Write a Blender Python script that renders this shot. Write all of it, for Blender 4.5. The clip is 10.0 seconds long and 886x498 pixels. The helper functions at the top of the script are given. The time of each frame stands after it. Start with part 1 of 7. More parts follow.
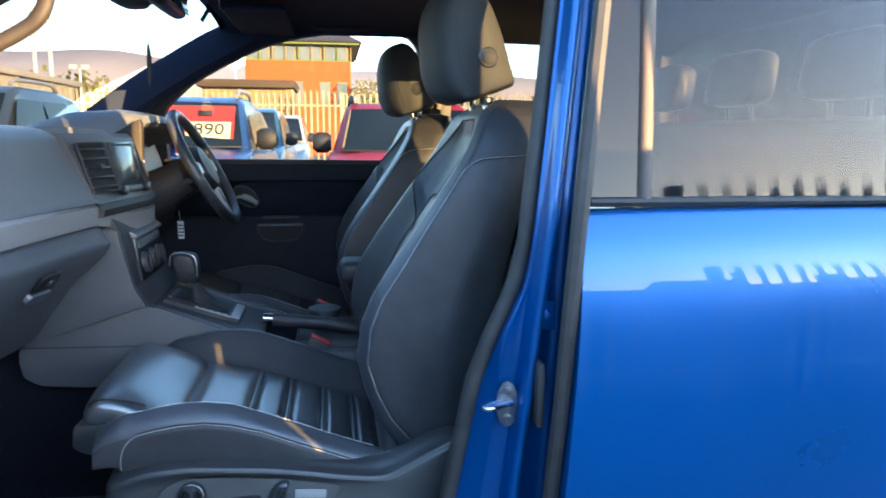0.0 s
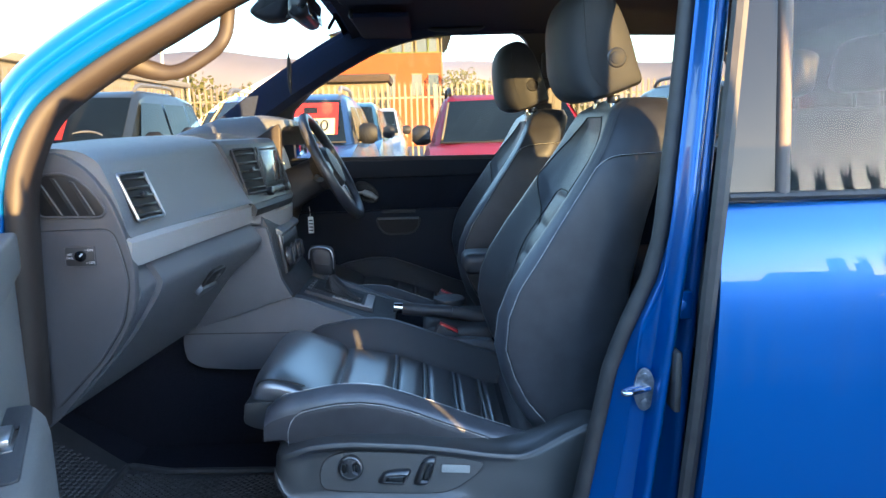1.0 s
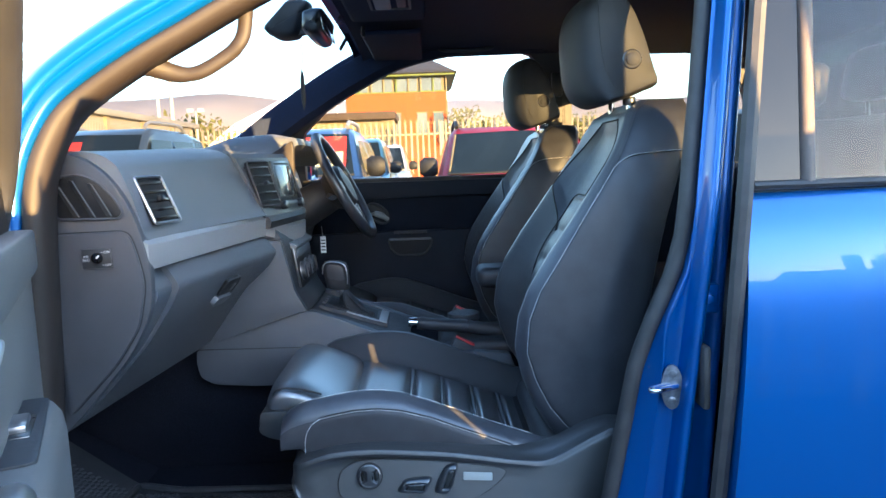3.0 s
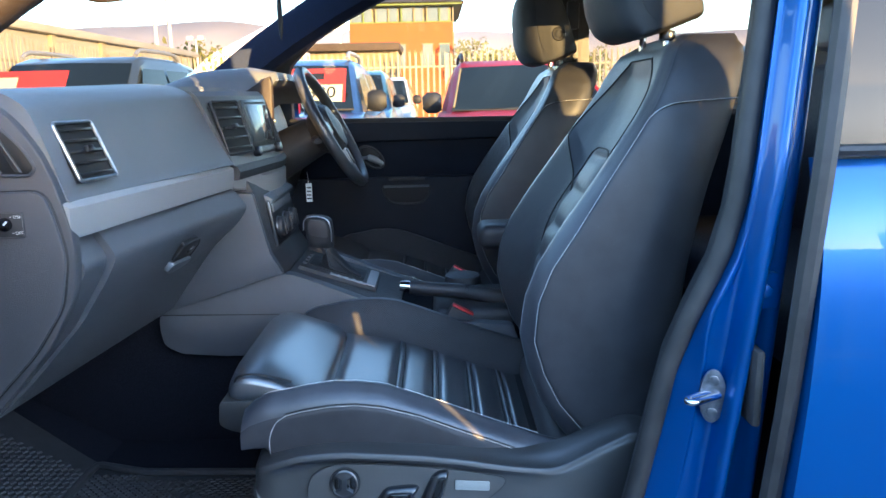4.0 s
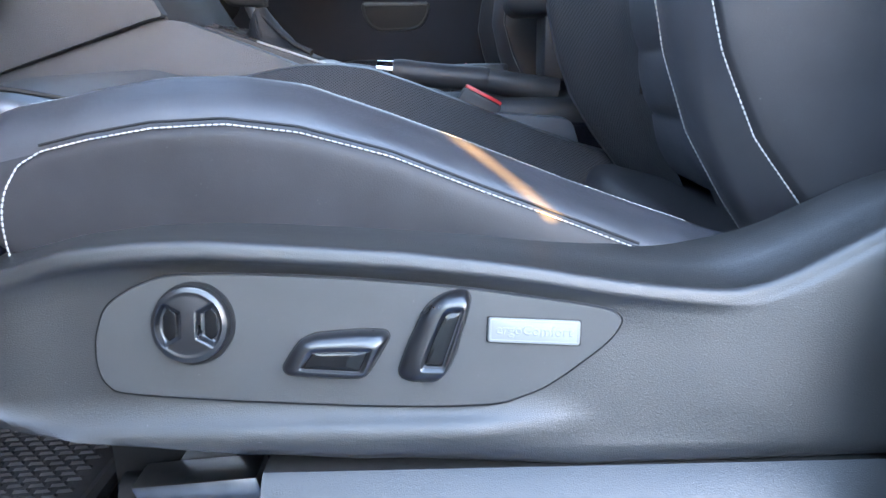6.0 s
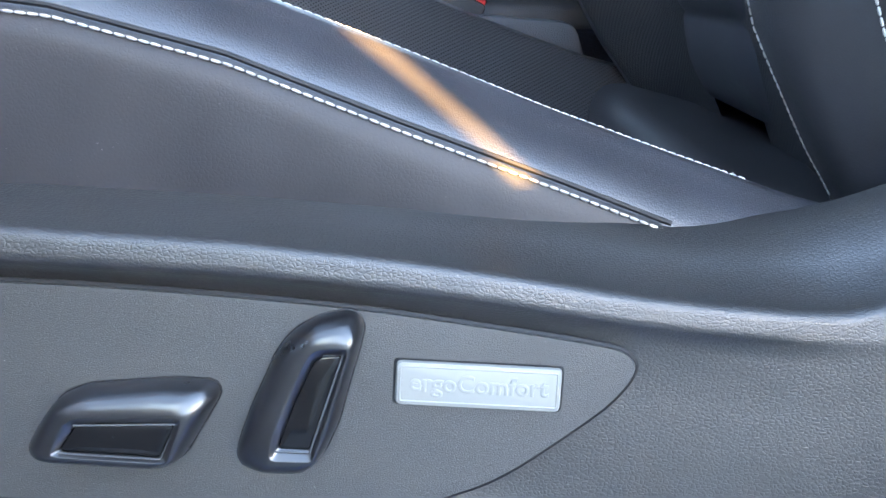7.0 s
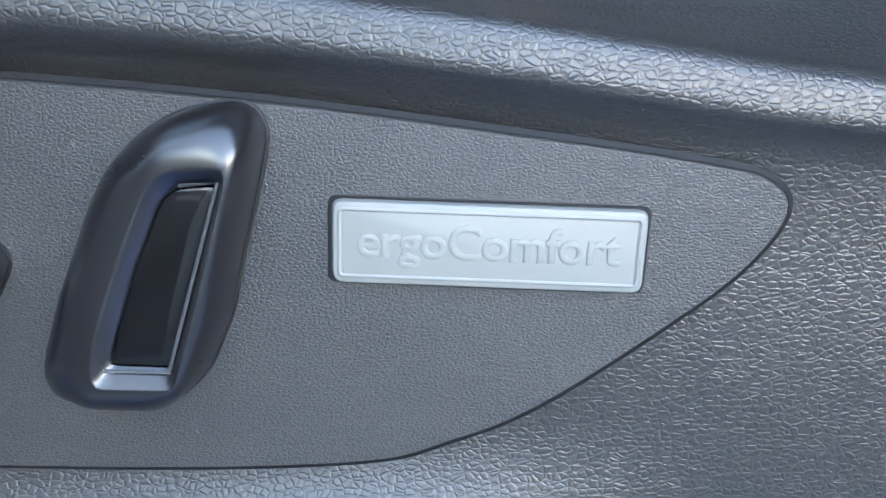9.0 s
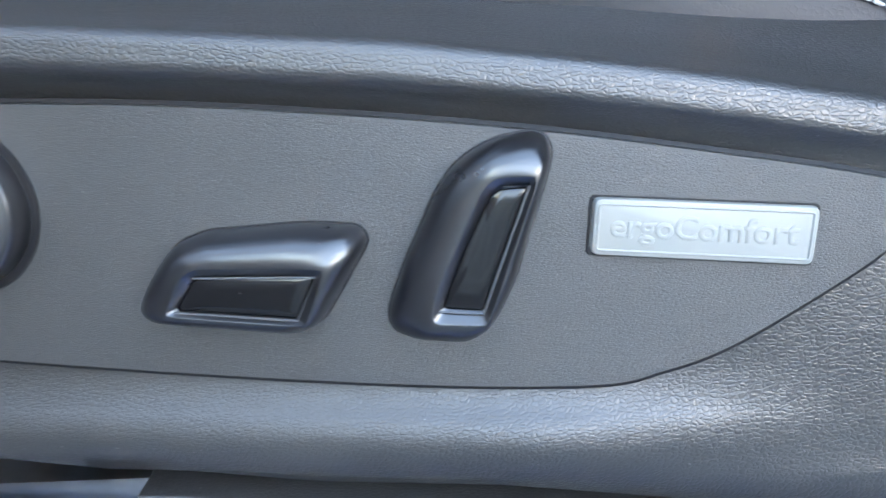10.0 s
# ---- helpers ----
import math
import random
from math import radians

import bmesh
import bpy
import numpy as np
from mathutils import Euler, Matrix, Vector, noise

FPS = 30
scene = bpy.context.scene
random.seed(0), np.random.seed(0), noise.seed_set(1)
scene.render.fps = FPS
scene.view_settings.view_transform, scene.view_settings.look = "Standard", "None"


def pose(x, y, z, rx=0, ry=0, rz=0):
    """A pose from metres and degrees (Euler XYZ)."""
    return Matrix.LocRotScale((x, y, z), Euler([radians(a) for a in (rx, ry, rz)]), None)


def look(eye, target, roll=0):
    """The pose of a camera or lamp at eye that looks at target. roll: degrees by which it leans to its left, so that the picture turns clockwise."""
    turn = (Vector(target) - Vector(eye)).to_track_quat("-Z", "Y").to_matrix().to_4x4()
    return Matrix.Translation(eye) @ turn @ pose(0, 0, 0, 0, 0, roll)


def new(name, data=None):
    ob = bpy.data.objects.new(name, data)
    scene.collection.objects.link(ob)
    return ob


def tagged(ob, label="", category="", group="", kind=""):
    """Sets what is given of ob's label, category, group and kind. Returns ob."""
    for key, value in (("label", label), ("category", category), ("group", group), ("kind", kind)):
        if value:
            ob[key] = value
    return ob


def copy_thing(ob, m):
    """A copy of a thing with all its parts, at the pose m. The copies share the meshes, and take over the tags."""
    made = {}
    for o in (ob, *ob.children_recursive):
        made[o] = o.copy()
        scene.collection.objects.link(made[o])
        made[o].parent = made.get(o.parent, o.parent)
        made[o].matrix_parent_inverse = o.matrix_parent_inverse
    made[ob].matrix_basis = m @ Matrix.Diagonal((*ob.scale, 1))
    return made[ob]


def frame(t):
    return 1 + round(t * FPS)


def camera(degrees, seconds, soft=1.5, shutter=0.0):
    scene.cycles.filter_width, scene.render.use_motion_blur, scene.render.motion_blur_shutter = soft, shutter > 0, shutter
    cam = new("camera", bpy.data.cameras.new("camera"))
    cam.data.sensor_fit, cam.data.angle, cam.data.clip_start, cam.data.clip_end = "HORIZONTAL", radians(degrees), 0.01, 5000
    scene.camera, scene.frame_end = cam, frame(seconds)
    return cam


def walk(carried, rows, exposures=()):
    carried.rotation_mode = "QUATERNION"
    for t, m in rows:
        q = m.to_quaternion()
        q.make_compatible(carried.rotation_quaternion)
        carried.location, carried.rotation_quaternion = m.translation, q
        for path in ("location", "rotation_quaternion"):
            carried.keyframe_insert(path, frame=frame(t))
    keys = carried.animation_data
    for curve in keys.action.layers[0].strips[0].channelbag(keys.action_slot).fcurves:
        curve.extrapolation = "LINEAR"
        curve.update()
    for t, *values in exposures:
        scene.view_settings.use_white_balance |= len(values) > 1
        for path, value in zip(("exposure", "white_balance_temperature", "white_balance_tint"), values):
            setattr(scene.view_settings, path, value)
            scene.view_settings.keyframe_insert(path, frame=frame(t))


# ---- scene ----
cam = camera(64.1, 10.0, shutter=0.15)
PATH = [
    (0, (0.025, 0.067, 1.389), (0.327, 2.018, 1.07), 0.4),
    (0.2, (-0.013, 0.07, 1.398), (0.174, 2.04, 1.109), -0.4),
    (0.5, (-0.047, 0.046, 1.391), (0.049, 2.023, 1.109), -1.5),
    (1, (-0.063, -0.007, 1.413), (-0.018, 1.962, 1.065), -1.4),
    (1.5, (-0.067, -0.062, 1.425), (-0.037, 1.916, 1.132), -2.1),
    (2, (-0.079, -0.06, 1.37), (-0.051, 1.928, 1.151), -2.4),
    (2.5, (-0.094, -0.04, 1.338), (-0.062, 1.947, 1.117), -2.3),
    (3.8, (-0.068, 0.162, 1.366), (-0.055, 2.127, 0.995), -1.7),
    (4, (-0.065, 0.23, 1.366), (-0.051, 2.185, 0.943), -1.3),
    (4.5, (-0.036, 0.379, 1.299), (-0.043, 2.316, 0.802), -0.9),
    (5, (-0.047, 0.528, 1.133), (-0.051, 2.471, 0.656), -0.3),
    (5.2, (-0.058, 0.598, 1.061), (-0.051, 2.544, 0.599), -0.3),
    (6.3, (-0.0753, 0.8901, 0.9377), (-0.0554, 2.8033, 0.3553), -1.43),
    (6.5, (-0.0667, 0.9333, 0.9299), (-0.0374, 2.8354, 0.3127), -1.53),
    (7, (-0.0321, 1.0012, 0.9177), (-0.0392, 2.8554, 0.1680), -0.64),
    (7.5, (-0.0291, 1.0401, 0.8861), (-0.0611, 2.9063, 0.1675), -2.04),
    (8, (-0.0222, 1.0696, 0.8685), (-0.1327, 2.9112, 0.0963), -1.77),
    (8.5, (-0.0254, 1.0793, 0.8582), (-0.0964, 2.8791, -0.0111), -2.37),
    (9, (-0.0273, 1.0876, 0.8504), (-0.0685, 2.8440, -0.1053), -1.93),
    (9.5, (-0.0295, 1.0843, 0.8507), (-0.0655, 2.8470, -0.0936), -1.44),
    (9.8, (-0.0498, 1.0574, 0.8623), (-0.1781, 2.8214, -0.0715), -2.74),
    (10, (-0.0664, 1.0354, 0.8718), (-0.2698, 2.7988, -0.0497), -3.80),
]

EXPOSURES = [(0.0, 4.46, 5600, 14), (0.7, 4.57, 5600, 14), (4.0, 4.78, 5600, 15), (5.0, 5.37, 6150, 25), (6.4, 6.02, 7050, 22), (7.0, 5.86, 7100, 22), (8.5, 5.65, 7300, 21), (9.5, 5.4, 7300, 22), (10.0, 5.75, 7300, 21)]
walk(cam, [(t, look(eye, target, roll)) for t, eye, target, roll in PATH], EXPOSURES)

# ---- light ----
SUN_TO = Vector((0.57, -0.82, 0.105)).normalized()
world = bpy.data.worlds.new("sky")
scene.world = world
world.use_nodes = True
wn, wl = world.node_tree.nodes, world.node_tree.links
sky = wn.new("ShaderNodeTexSky")
sky.sky_type, sky.sun_disc = "NISHITA", False
sky.sun_elevation = math.asin(SUN_TO.z)
sky.sun_rotation = math.atan2(SUN_TO.x, SUN_TO.y)
sky.air_density, sky.dust_density, sky.ozone_density = 1.0, 0.35, 1.6
wl.new(sky.outputs[0], wn["Background"].inputs[0])
wn["Background"].inputs[1].default_value = 0.10
sun_data = bpy.data.lights.new("sun", "SUN")
sun_data.energy, sun_data.angle, sun_data.color = 2.0, radians(0.12), (1.0, 0.60, 0.19)
sun = new("sun", sun_data)
sun.matrix_world = look(SUN_TO * 50, (0, 0, 0))

# ---- helpers for building ----
ORG = {}


def thing(name, label, category, at=(0, 0, 0), group="", kind=""):
    ob = new(name)
    ob.location, ob.empty_display_size = at, 0.1
    ORG[ob.name] = Vector(at)
    return tagged(ob, label, category, group, kind)


def finish(name, bm, mat, origin, sharp=38):
    bmesh.ops.remove_doubles(bm, verts=bm.verts, dist=1e-5)
    bmesh.ops.recalc_face_normals(bm, faces=bm.faces)
    for f in bm.faces:
        f.smooth = True
    for e in bm.edges:
        if len(e.link_faces) == 2 and e.calc_face_angle(0) > radians(sharp):
            e.smooth = False
    bmesh.ops.translate(bm, verts=bm.verts, vec=-origin)
    me = bpy.data.meshes.new(name)
    bm.to_mesh(me)
    bm.free()
    if mat:
        me.materials.append(mat)
    return me


def part(name, bm, mat, parent, label="", sharp=38, kind=""):
    origin = ORG[parent.name]
    ob = new(name, finish(name, bm, mat, origin, sharp))
    ob.parent = parent
    ORG[ob.name] = origin
    return tagged(ob, label, kind=kind)


def solo(name, bm, mat, label, category, at=(0, 0, 0), sharp=38, kind="", group=""):
    ob = new(name, finish(name, bm, mat, Vector(at), sharp))
    ob.location = at
    ORG[ob.name] = Vector(at)
    return tagged(ob, label, category, group, kind)


def spline(pts, n, closed=False):
    """Catmull-Rom curve through pts, n samples."""
    p = [Vector(q) for q in pts]
    m = len(p)
    out = []
    segs = m if closed else m - 1
    for k in range(n):
        u = k / n * segs if closed else k / (n - 1) * segs
        i = min(int(u), segs - 1)
        f = u - i
        if closed:
            a, b, c, d = p[(i - 1) % m], p[i % m], p[(i + 1) % m], p[(i + 2) % m]
        else:
            b, c = p[i], p[i + 1]
            a = p[i - 1] if i else b * 2 - c
            d = p[i + 2] if i + 2 < m else c * 2 - b
        out.append(0.5 * (2 * b + (c - a) * f + (2 * a - 5 * b + 4 * c - d) * f * f + (3 * b - a - 3 * c + d) * f**3))
    return out


def loft(rings, closed=True, cap=True, loop=False, bm=None):
    bm = bm or bmesh.new()
    vs = [[bm.verts.new(p) for p in r] for r in rings]
    n = len(vs[0])
    pairs = list(zip(vs, vs[1:])) + ([(vs[-1], vs[0])] if loop else [])
    for a, b in pairs:
        for i in range(n if closed else n - 1):
            j = (i + 1) % n
            bm.faces.new((a[i], a[j], b[j], b[i]))
    if cap and closed and not loop:
        bm.faces.new(vs[0])
        bm.faces.new(vs[-1])
    return bm


def sheet(rows):
    """Open loft of rows with a UV map in metres along and across them."""
    bm = loft(rows, closed=False, cap=False)
    uv = bm.loops.layers.uv.new("UVMap")
    bm.verts.index_update()
    m, mid = len(rows[0]), rows[len(rows) // 2]
    across = [0.0]
    for a, b in zip(mid, mid[1:]):
        across.append(across[-1] + (Vector(b) - Vector(a)).length)
    along = [0.0]
    for a, b in zip(rows, rows[1:]):
        along.append(along[-1] + (Vector(b[m // 2]) - Vector(a[m // 2])).length)
    for f in bm.faces:
        for lp in f.loops:
            i = lp.vert.index
            lp[uv].uv = (across[i % m], along[i // m])
    return bm


def box(x0, x1, y0, y1, z0, z1, bevel=0.0, seg=2, bm=None, m=None):
    own = bmesh.new()
    bmesh.ops.create_cube(own, size=1)
    for v in own.verts:
        v.co = Vector(((x0 + x1) / 2 + v.co.x * (x1 - x0), (y0 + y1) / 2 + v.co.y * (y1 - y0), (z0 + z1) / 2 + v.co.z * (z1 - z0)))
    if bevel:
        bmesh.ops.bevel(own, geom=own.edges[:], offset=bevel, segments=seg, profile=0.5, affect="EDGES")
    return merge(own, bm, m)


def merge(own, bm=None, m=None):
    if m is not None:
        bmesh.ops.transform(own, matrix=m, verts=own.verts)
    if bm is None:
        return own
    me = bpy.data.meshes.new("tmp")
    own.to_mesh(me)
    own.free()
    bm.from_mesh(me)
    bpy.data.meshes.remove(me)
    return bm


def prism(poly, d0, d1, axis="y", bevel=0.0, seg=2, bm=None, m=None, taper=1.0):
    """Polygon of (a, b) drawn out along axis from d0 to d1. axis y: (x, z); x: (y, z); z: (x, y)."""
    own = bmesh.new()
    put = {"y": lambda a, b, d: (a, d, b), "x": lambda a, b, d: (d, a, b), "z": lambda a, b, d: (a, b, d)}[axis]
    ca, cb = sum(p[0] for p in poly) / len(poly), sum(p[1] for p in poly) / len(poly)
    lo = [own.verts.new(put(p[0], p[1], d0)) for p in poly]
    hi = [own.verts.new(put(ca + (p[0] - ca) * taper, cb + (p[1] - cb) * taper, d1)) for p in poly]
    n = len(poly)
    own.faces.new(lo)
    own.faces.new(hi)
    for i in range(n):
        own.faces.new((lo[i], lo[(i + 1) % n], hi[(i + 1) % n], hi[i]))
    if bevel:
        bmesh.ops.recalc_face_normals(own, faces=own.faces)
        bmesh.ops.bevel(own, geom=own.edges[:], offset=bevel, segments=seg, profile=0.5, affect="EDGES", clamp_overlap=True)
    return merge(own, bm, m)


def tube(path, r, n=10, bm=None, cap=True, flat=1.0, loop=False):
    """Round bar along a path; r a number or a list; flat squeezes it along its binormal."""
    path = [Vector(p) for p in path]
    rs = r if isinstance(r, (list, tuple)) else [r] * len(path)
    rings = []
    up = None
    m = len(path)
    for i, p in enumerate(path):
        a = path[(i - 1) % m] if loop else path[max(i - 1, 0)]
        b = path[(i + 1) % m] if loop else path[min(i + 1, m - 1)]
        t = (b - a).normalized()
        if up is None:
            up = Vector((0, 0, 1)) if abs(t.z) < 0.9 else Vector((1, 0, 0))
        side = t.cross(up).normalized()
        up = side.cross(t).normalized()
        rings.append([p + (side * math.cos(2 * math.pi * k / n) + up * flat * math.sin(2 * math.pi * k / n)) * rs[i] for k in range(n)])
    return loft(rings, cap=cap, loop=loop, bm=bm)


def disc(c, axis, r, d, n=32, bevel=0.0, bm=None, r2=None):
    """Cylinder from c along axis by d."""
    own = bmesh.new()
    q = Vector(axis).to_track_quat("Z", "Y").to_matrix().to_4x4()
    bmesh.ops.create_cone(own, cap_ends=True, segments=n, radius1=r, radius2=r if r2 is None else r2, depth=d)
    bmesh.ops.translate(own, verts=own.verts, vec=(0, 0, d / 2))
    if bevel:
        bmesh.ops.bevel(own, geom=[e for e in own.edges if len(e.link_faces) == 2 and e.calc_face_angle(0) > 0.8], offset=bevel, segments=2, profile=0.5, affect="EDGES")
    return merge(own, bm, Matrix.Translation(c) @ q)


def rounded(poly, r, n=4):
    """Polygon with rounded corners."""
    out = []
    m = len(poly)
    for i in range(m):
        p, a, b = Vector(poly[i]), Vector(poly[i - 1]), Vector(poly[(i + 1) % m])
        da, db = (a - p), (b - p)
        k = min(r, da.length * 0.45, db.length * 0.45)
        s, e = p + da.normalized() * k, p + db.normalized() * k
        for j in range(n + 1):
            f = j / n
            out.append(tuple(s * (1 - f) ** 2 + p * 2 * f * (1 - f) + e * f * f))
    return out


def at_table(x, xs, ys):
    return float(np.interp(x, xs, ys))


def lettering(text, size, m, mat, parent, depth=0.0003, bevel=0.0):
    cu = bpy.data.curves.new("lettering", "FONT")
    cu.body, cu.size, cu.extrude, cu.align_x, cu.align_y = text, size, depth, "CENTER", "CENTER"
    cu.resolution_u, cu.bevel_depth, cu.bevel_resolution = 3, bevel, 1
    tmp = bpy.data.objects.new("lettering_curve", cu)
    me = bpy.data.meshes.new_from_object(tmp)
    bpy.data.objects.remove(tmp)
    bpy.data.curves.remove(cu)
    bm = bmesh.new()
    bm.from_mesh(me)
    bpy.data.meshes.remove(me)
    bmesh.ops.transform(bm, matrix=m, verts=bm.verts)
    return part("lettering", bm, mat, parent)


# ---- materials ----
def material(name, color, rough=0.5, metal=0.0, vary=0.15, vary_scale=8.0, grain=0.0, grain_scale=600.0, grain_kind="VORONOI", coat=0.0, coat_rough=0.02, coat_ior=1.5, spec=0.5, wear=0.0, each=0.0, rough_vary=0.08, stretch=(1, 1, 1)):
    """Surface with colour drift, fine relief and uneven gloss, all in metres."""
    mt = bpy.data.materials.new(name)
    mt.use_nodes = True
    n, l = mt.node_tree.nodes, mt.node_tree.links
    b = n["Principled BSDF"]
    co = n.new("ShaderNodeTexCoord")
    mp = n.new("ShaderNodeMapping")
    mp.inputs["Scale"].default_value = stretch
    l.new(co.outputs["Object"], mp.inputs[0])
    big = n.new("ShaderNodeTexNoise")
    big.inputs["Scale"].default_value, big.inputs["Detail"].default_value = vary_scale, 6
    l.new(mp.outputs[0], big.inputs["Vector"])
    ramp = n.new("ShaderNodeValToRGB")
    ramp.color_ramp.elements[0].position, ramp.color_ramp.elements[1].position = 0.3, 0.7
    dark, light = [c * (1 - vary) for c in color], [min(1, c * (1 + vary)) for c in color]
    ramp.color_ramp.elements[0].color, ramp.color_ramp.elements[1].color = (*dark, 1), (*light, 1)
    l.new(big.outputs[0], ramp.inputs[0])
    last = ramp.outputs[0]
    if each:
        info, hsv, mul = n.new("ShaderNodeObjectInfo"), n.new("ShaderNodeHueSaturation"), n.new("ShaderNodeMapRange")
        mul.inputs[3].default_value, mul.inputs[4].default_value = 1 - each, 1 + each
        l.new(info.outputs["Random"], mul.inputs[0])
        l.new(mul.outputs[0], hsv.inputs["Value"])
        l.new(last, hsv.inputs["Color"])
        last = hsv.outputs[0]
    if wear:
        fine, mix, cut = n.new("ShaderNodeTexNoise"), n.new("ShaderNodeMixRGB"), n.new("ShaderNodeMapRange")
        fine.inputs["Scale"].default_value, fine.inputs["Detail"].default_value = 900, 2
        l.new(co.outputs["Object"], fine.inputs["Vector"])
        cut.inputs[1].default_value, cut.inputs[2].default_value, cut.inputs[4].default_value = 0.74, 0.80, wear
        l.new(fine.outputs[0], cut.inputs[0])
        l.new(cut.outputs[0], mix.inputs[0])
        l.new(last, mix.inputs[1])
        mix.inputs[2].default_value = (0.45, 0.44, 0.42, 1)
        last = mix.outputs[0]
    l.new(last, b.inputs["Base Color"])
    rr = n.new("ShaderNodeMapRange")
    rr.inputs[3].default_value, rr.inputs[4].default_value = max(0.02, rough - rough_vary), min(1, rough + rough_vary)
    l.new(big.outputs[0], rr.inputs[0])
    l.new(rr.outputs[0], b.inputs["Roughness"])
    b.inputs["Metallic"].default_value, b.inputs["Specular IOR Level"].default_value = metal, spec
    if coat:
        b.inputs["Coat Weight"].default_value, b.inputs["Coat Roughness"].default_value = coat, coat_rough
        b.inputs["Coat IOR"].default_value = coat_ior
    if grain:
        bump = n.new("ShaderNodeBump")
        if grain_kind == "VORONOI":
            warp, add = n.new("ShaderNodeTexNoise"), n.new("ShaderNodeMixRGB")
            warp.inputs["Scale"].default_value = grain_scale * 0.6
            l.new(mp.outputs[0], warp.inputs["Vector"])
            add.inputs[0].default_value = 0.8 / grain_scale
            l.new(mp.outputs[0], add.inputs[1])
            l.new(warp.outputs["Color"], add.inputs[2])
            tx = n.new("ShaderNodeTexVoronoi")
            tx.feature = "DISTANCE_TO_EDGE"
            tx.inputs["Scale"].default_value = grain_scale
            l.new(add.outputs[0], tx.inputs["Vector"])
            cut = n.new("ShaderNodeMapRange")
            cut.inputs[2].default_value = 0.22
            l.new(tx.outputs["Distance"], cut.inputs[0])
            src = cut.outputs[0]
        else:
            tx = n.new("ShaderNodeTexNoise")
            tx.inputs["Scale"].default_value, tx.inputs["Detail"].default_value = grain_scale, 4
            l.new(mp.outputs[0], tx.inputs["Vector"])
            src = tx.outputs[0]
        bump.inputs["Distance"].default_value = grain
        bump.inputs["Strength"].default_value = 0.8
        l.new(src, bump.inputs["Height"])
        l.new(bump.outputs[0], b.inputs["Normal"])
    return mt


def perforated(name, color, rough, pitch):
    """Leather with rows of small punched holes, laid out over the UV map, which is in metres."""
    mt = material(name, color, rough, grain=0.0002, grain_scale=800)
    n, l = mt.node_tree.nodes, mt.node_tree.links
    b = n["Principled BSDF"]
    co = next(k for k in n if k.type == "TEX_COORD")
    sep = n.new("ShaderNodeSeparateXYZ")
    l.new(co.outputs["UV"], sep.inputs[0])

    def mth(op, a, bb):
        k = n.new("ShaderNodeMath")
        k.operation = op
        for i, v in enumerate((a, bb)):
            if isinstance(v, (int, float)):
                k.inputs[i].default_value = v
            else:
                l.new(v, k.inputs[i])
        return k.outputs[0]

    u = mth("MULTIPLY", sep.outputs["X"], 1.0 / pitch)
    v = mth("MULTIPLY", sep.outputs["Y"], 1.0 / pitch)
    a1 = mth("SINE", mth("MULTIPLY", mth("ADD", u, v), math.pi), 0)
    a2 = mth("SINE", mth("MULTIPLY", mth("SUBTRACT", u, v), math.pi), 0)
    hole = mth("GREATER_THAN", mth("ABSOLUTE", mth("MULTIPLY", a1, a2), 0), 0.70)
    mix = n.new("ShaderNodeMixRGB")
    l.new(hole, mix.inputs[0])
    old = b.inputs["Base Color"].links[0].from_socket
    l.new(old, mix.inputs[1])
    mix.inputs[2].default_value = (0.010, 0.010, 0.011, 1)
    l.new(mix.outputs[0], b.inputs["Base Color"])
    l.new(mth("SUBTRACT", 0.6, mth("MULTIPLY", hole, 0.4)), b.inputs["Specular IOR Level"])
    bump = n.new("ShaderNodeBump")
    bump.inputs["Distance"].default_value = 0.00012
    bump.invert = True
    l.new(hole, bump.inputs["Height"])
    l.new(b.inputs["Normal"].links[0].from_socket, bump.inputs["Normal"])
    l.new(bump.outputs[0], b.inputs["Normal"])
    return mt


def glass(name, tint=(1, 1, 1), rough=0.0, share=None, ior=1.5):
    mt = bpy.data.materials.new(name)
    mt.use_nodes = True
    n, l = mt.node_tree.nodes, mt.node_tree.links
    n.remove(n["Principled BSDF"])
    tr, gl, mx, fr = n.new("ShaderNodeBsdfTransparent"), n.new("ShaderNodeBsdfGlossy"), n.new("ShaderNodeMixShader"), n.new("ShaderNodeFresnel")
    tr.inputs[0].default_value = (*tint, 1)
    gl.inputs["Roughness"].default_value = rough
    fr.inputs[0].default_value = ior
    if share is None:
        l.new(fr.outputs[0], mx.inputs[0])
    else:
        mx.inputs[0].default_value = share
    l.new(tr.outputs[0], mx.inputs[1])
    l.new(gl.outputs[0], mx.inputs[2])
    l.new(mx.outputs[0], n["Material Output"].inputs[0])
    return mt


LEATHER = material("black_leather", (0.036, 0.039, 0.044), 0.40, spec=1.0, coat=1.0, coat_rough=0.27, coat_ior=2.3, grain=0.00008, grain_scale=750, vary=0.25, vary_scale=30)
LEATHER_BOLSTER = material("black_bolster_leather", (0.042, 0.043, 0.050), 0.34, spec=1.0, grain=0.00007, grain_scale=750, vary=0.2, vary_scale=30)
LEATHER_BACK = material("black_backrest_leather", (0.034, 0.037, 0.045), 0.42, spec=0.85, grain=0.00008, grain_scale=750, vary=0.25, vary_scale=30)
LEATHER_HEAD = material("black_headrest_leather", (0.017, 0.018, 0.021), 0.56, spec=0.4, grain=0.00008, grain_scale=750, vary=0.2, vary_scale=30)
LEATHER_SIDE = material("black_leatherette", (0.034, 0.034, 0.038), 0.48, spec=0.42, grain=0.00004, grain_scale=650, vary=0.2, vary_scale=20, wear=0.25)
LEATHER_PERF = perforated("perforated_leather", (0.046, 0.046, 0.050), 0.45, 0.0046)
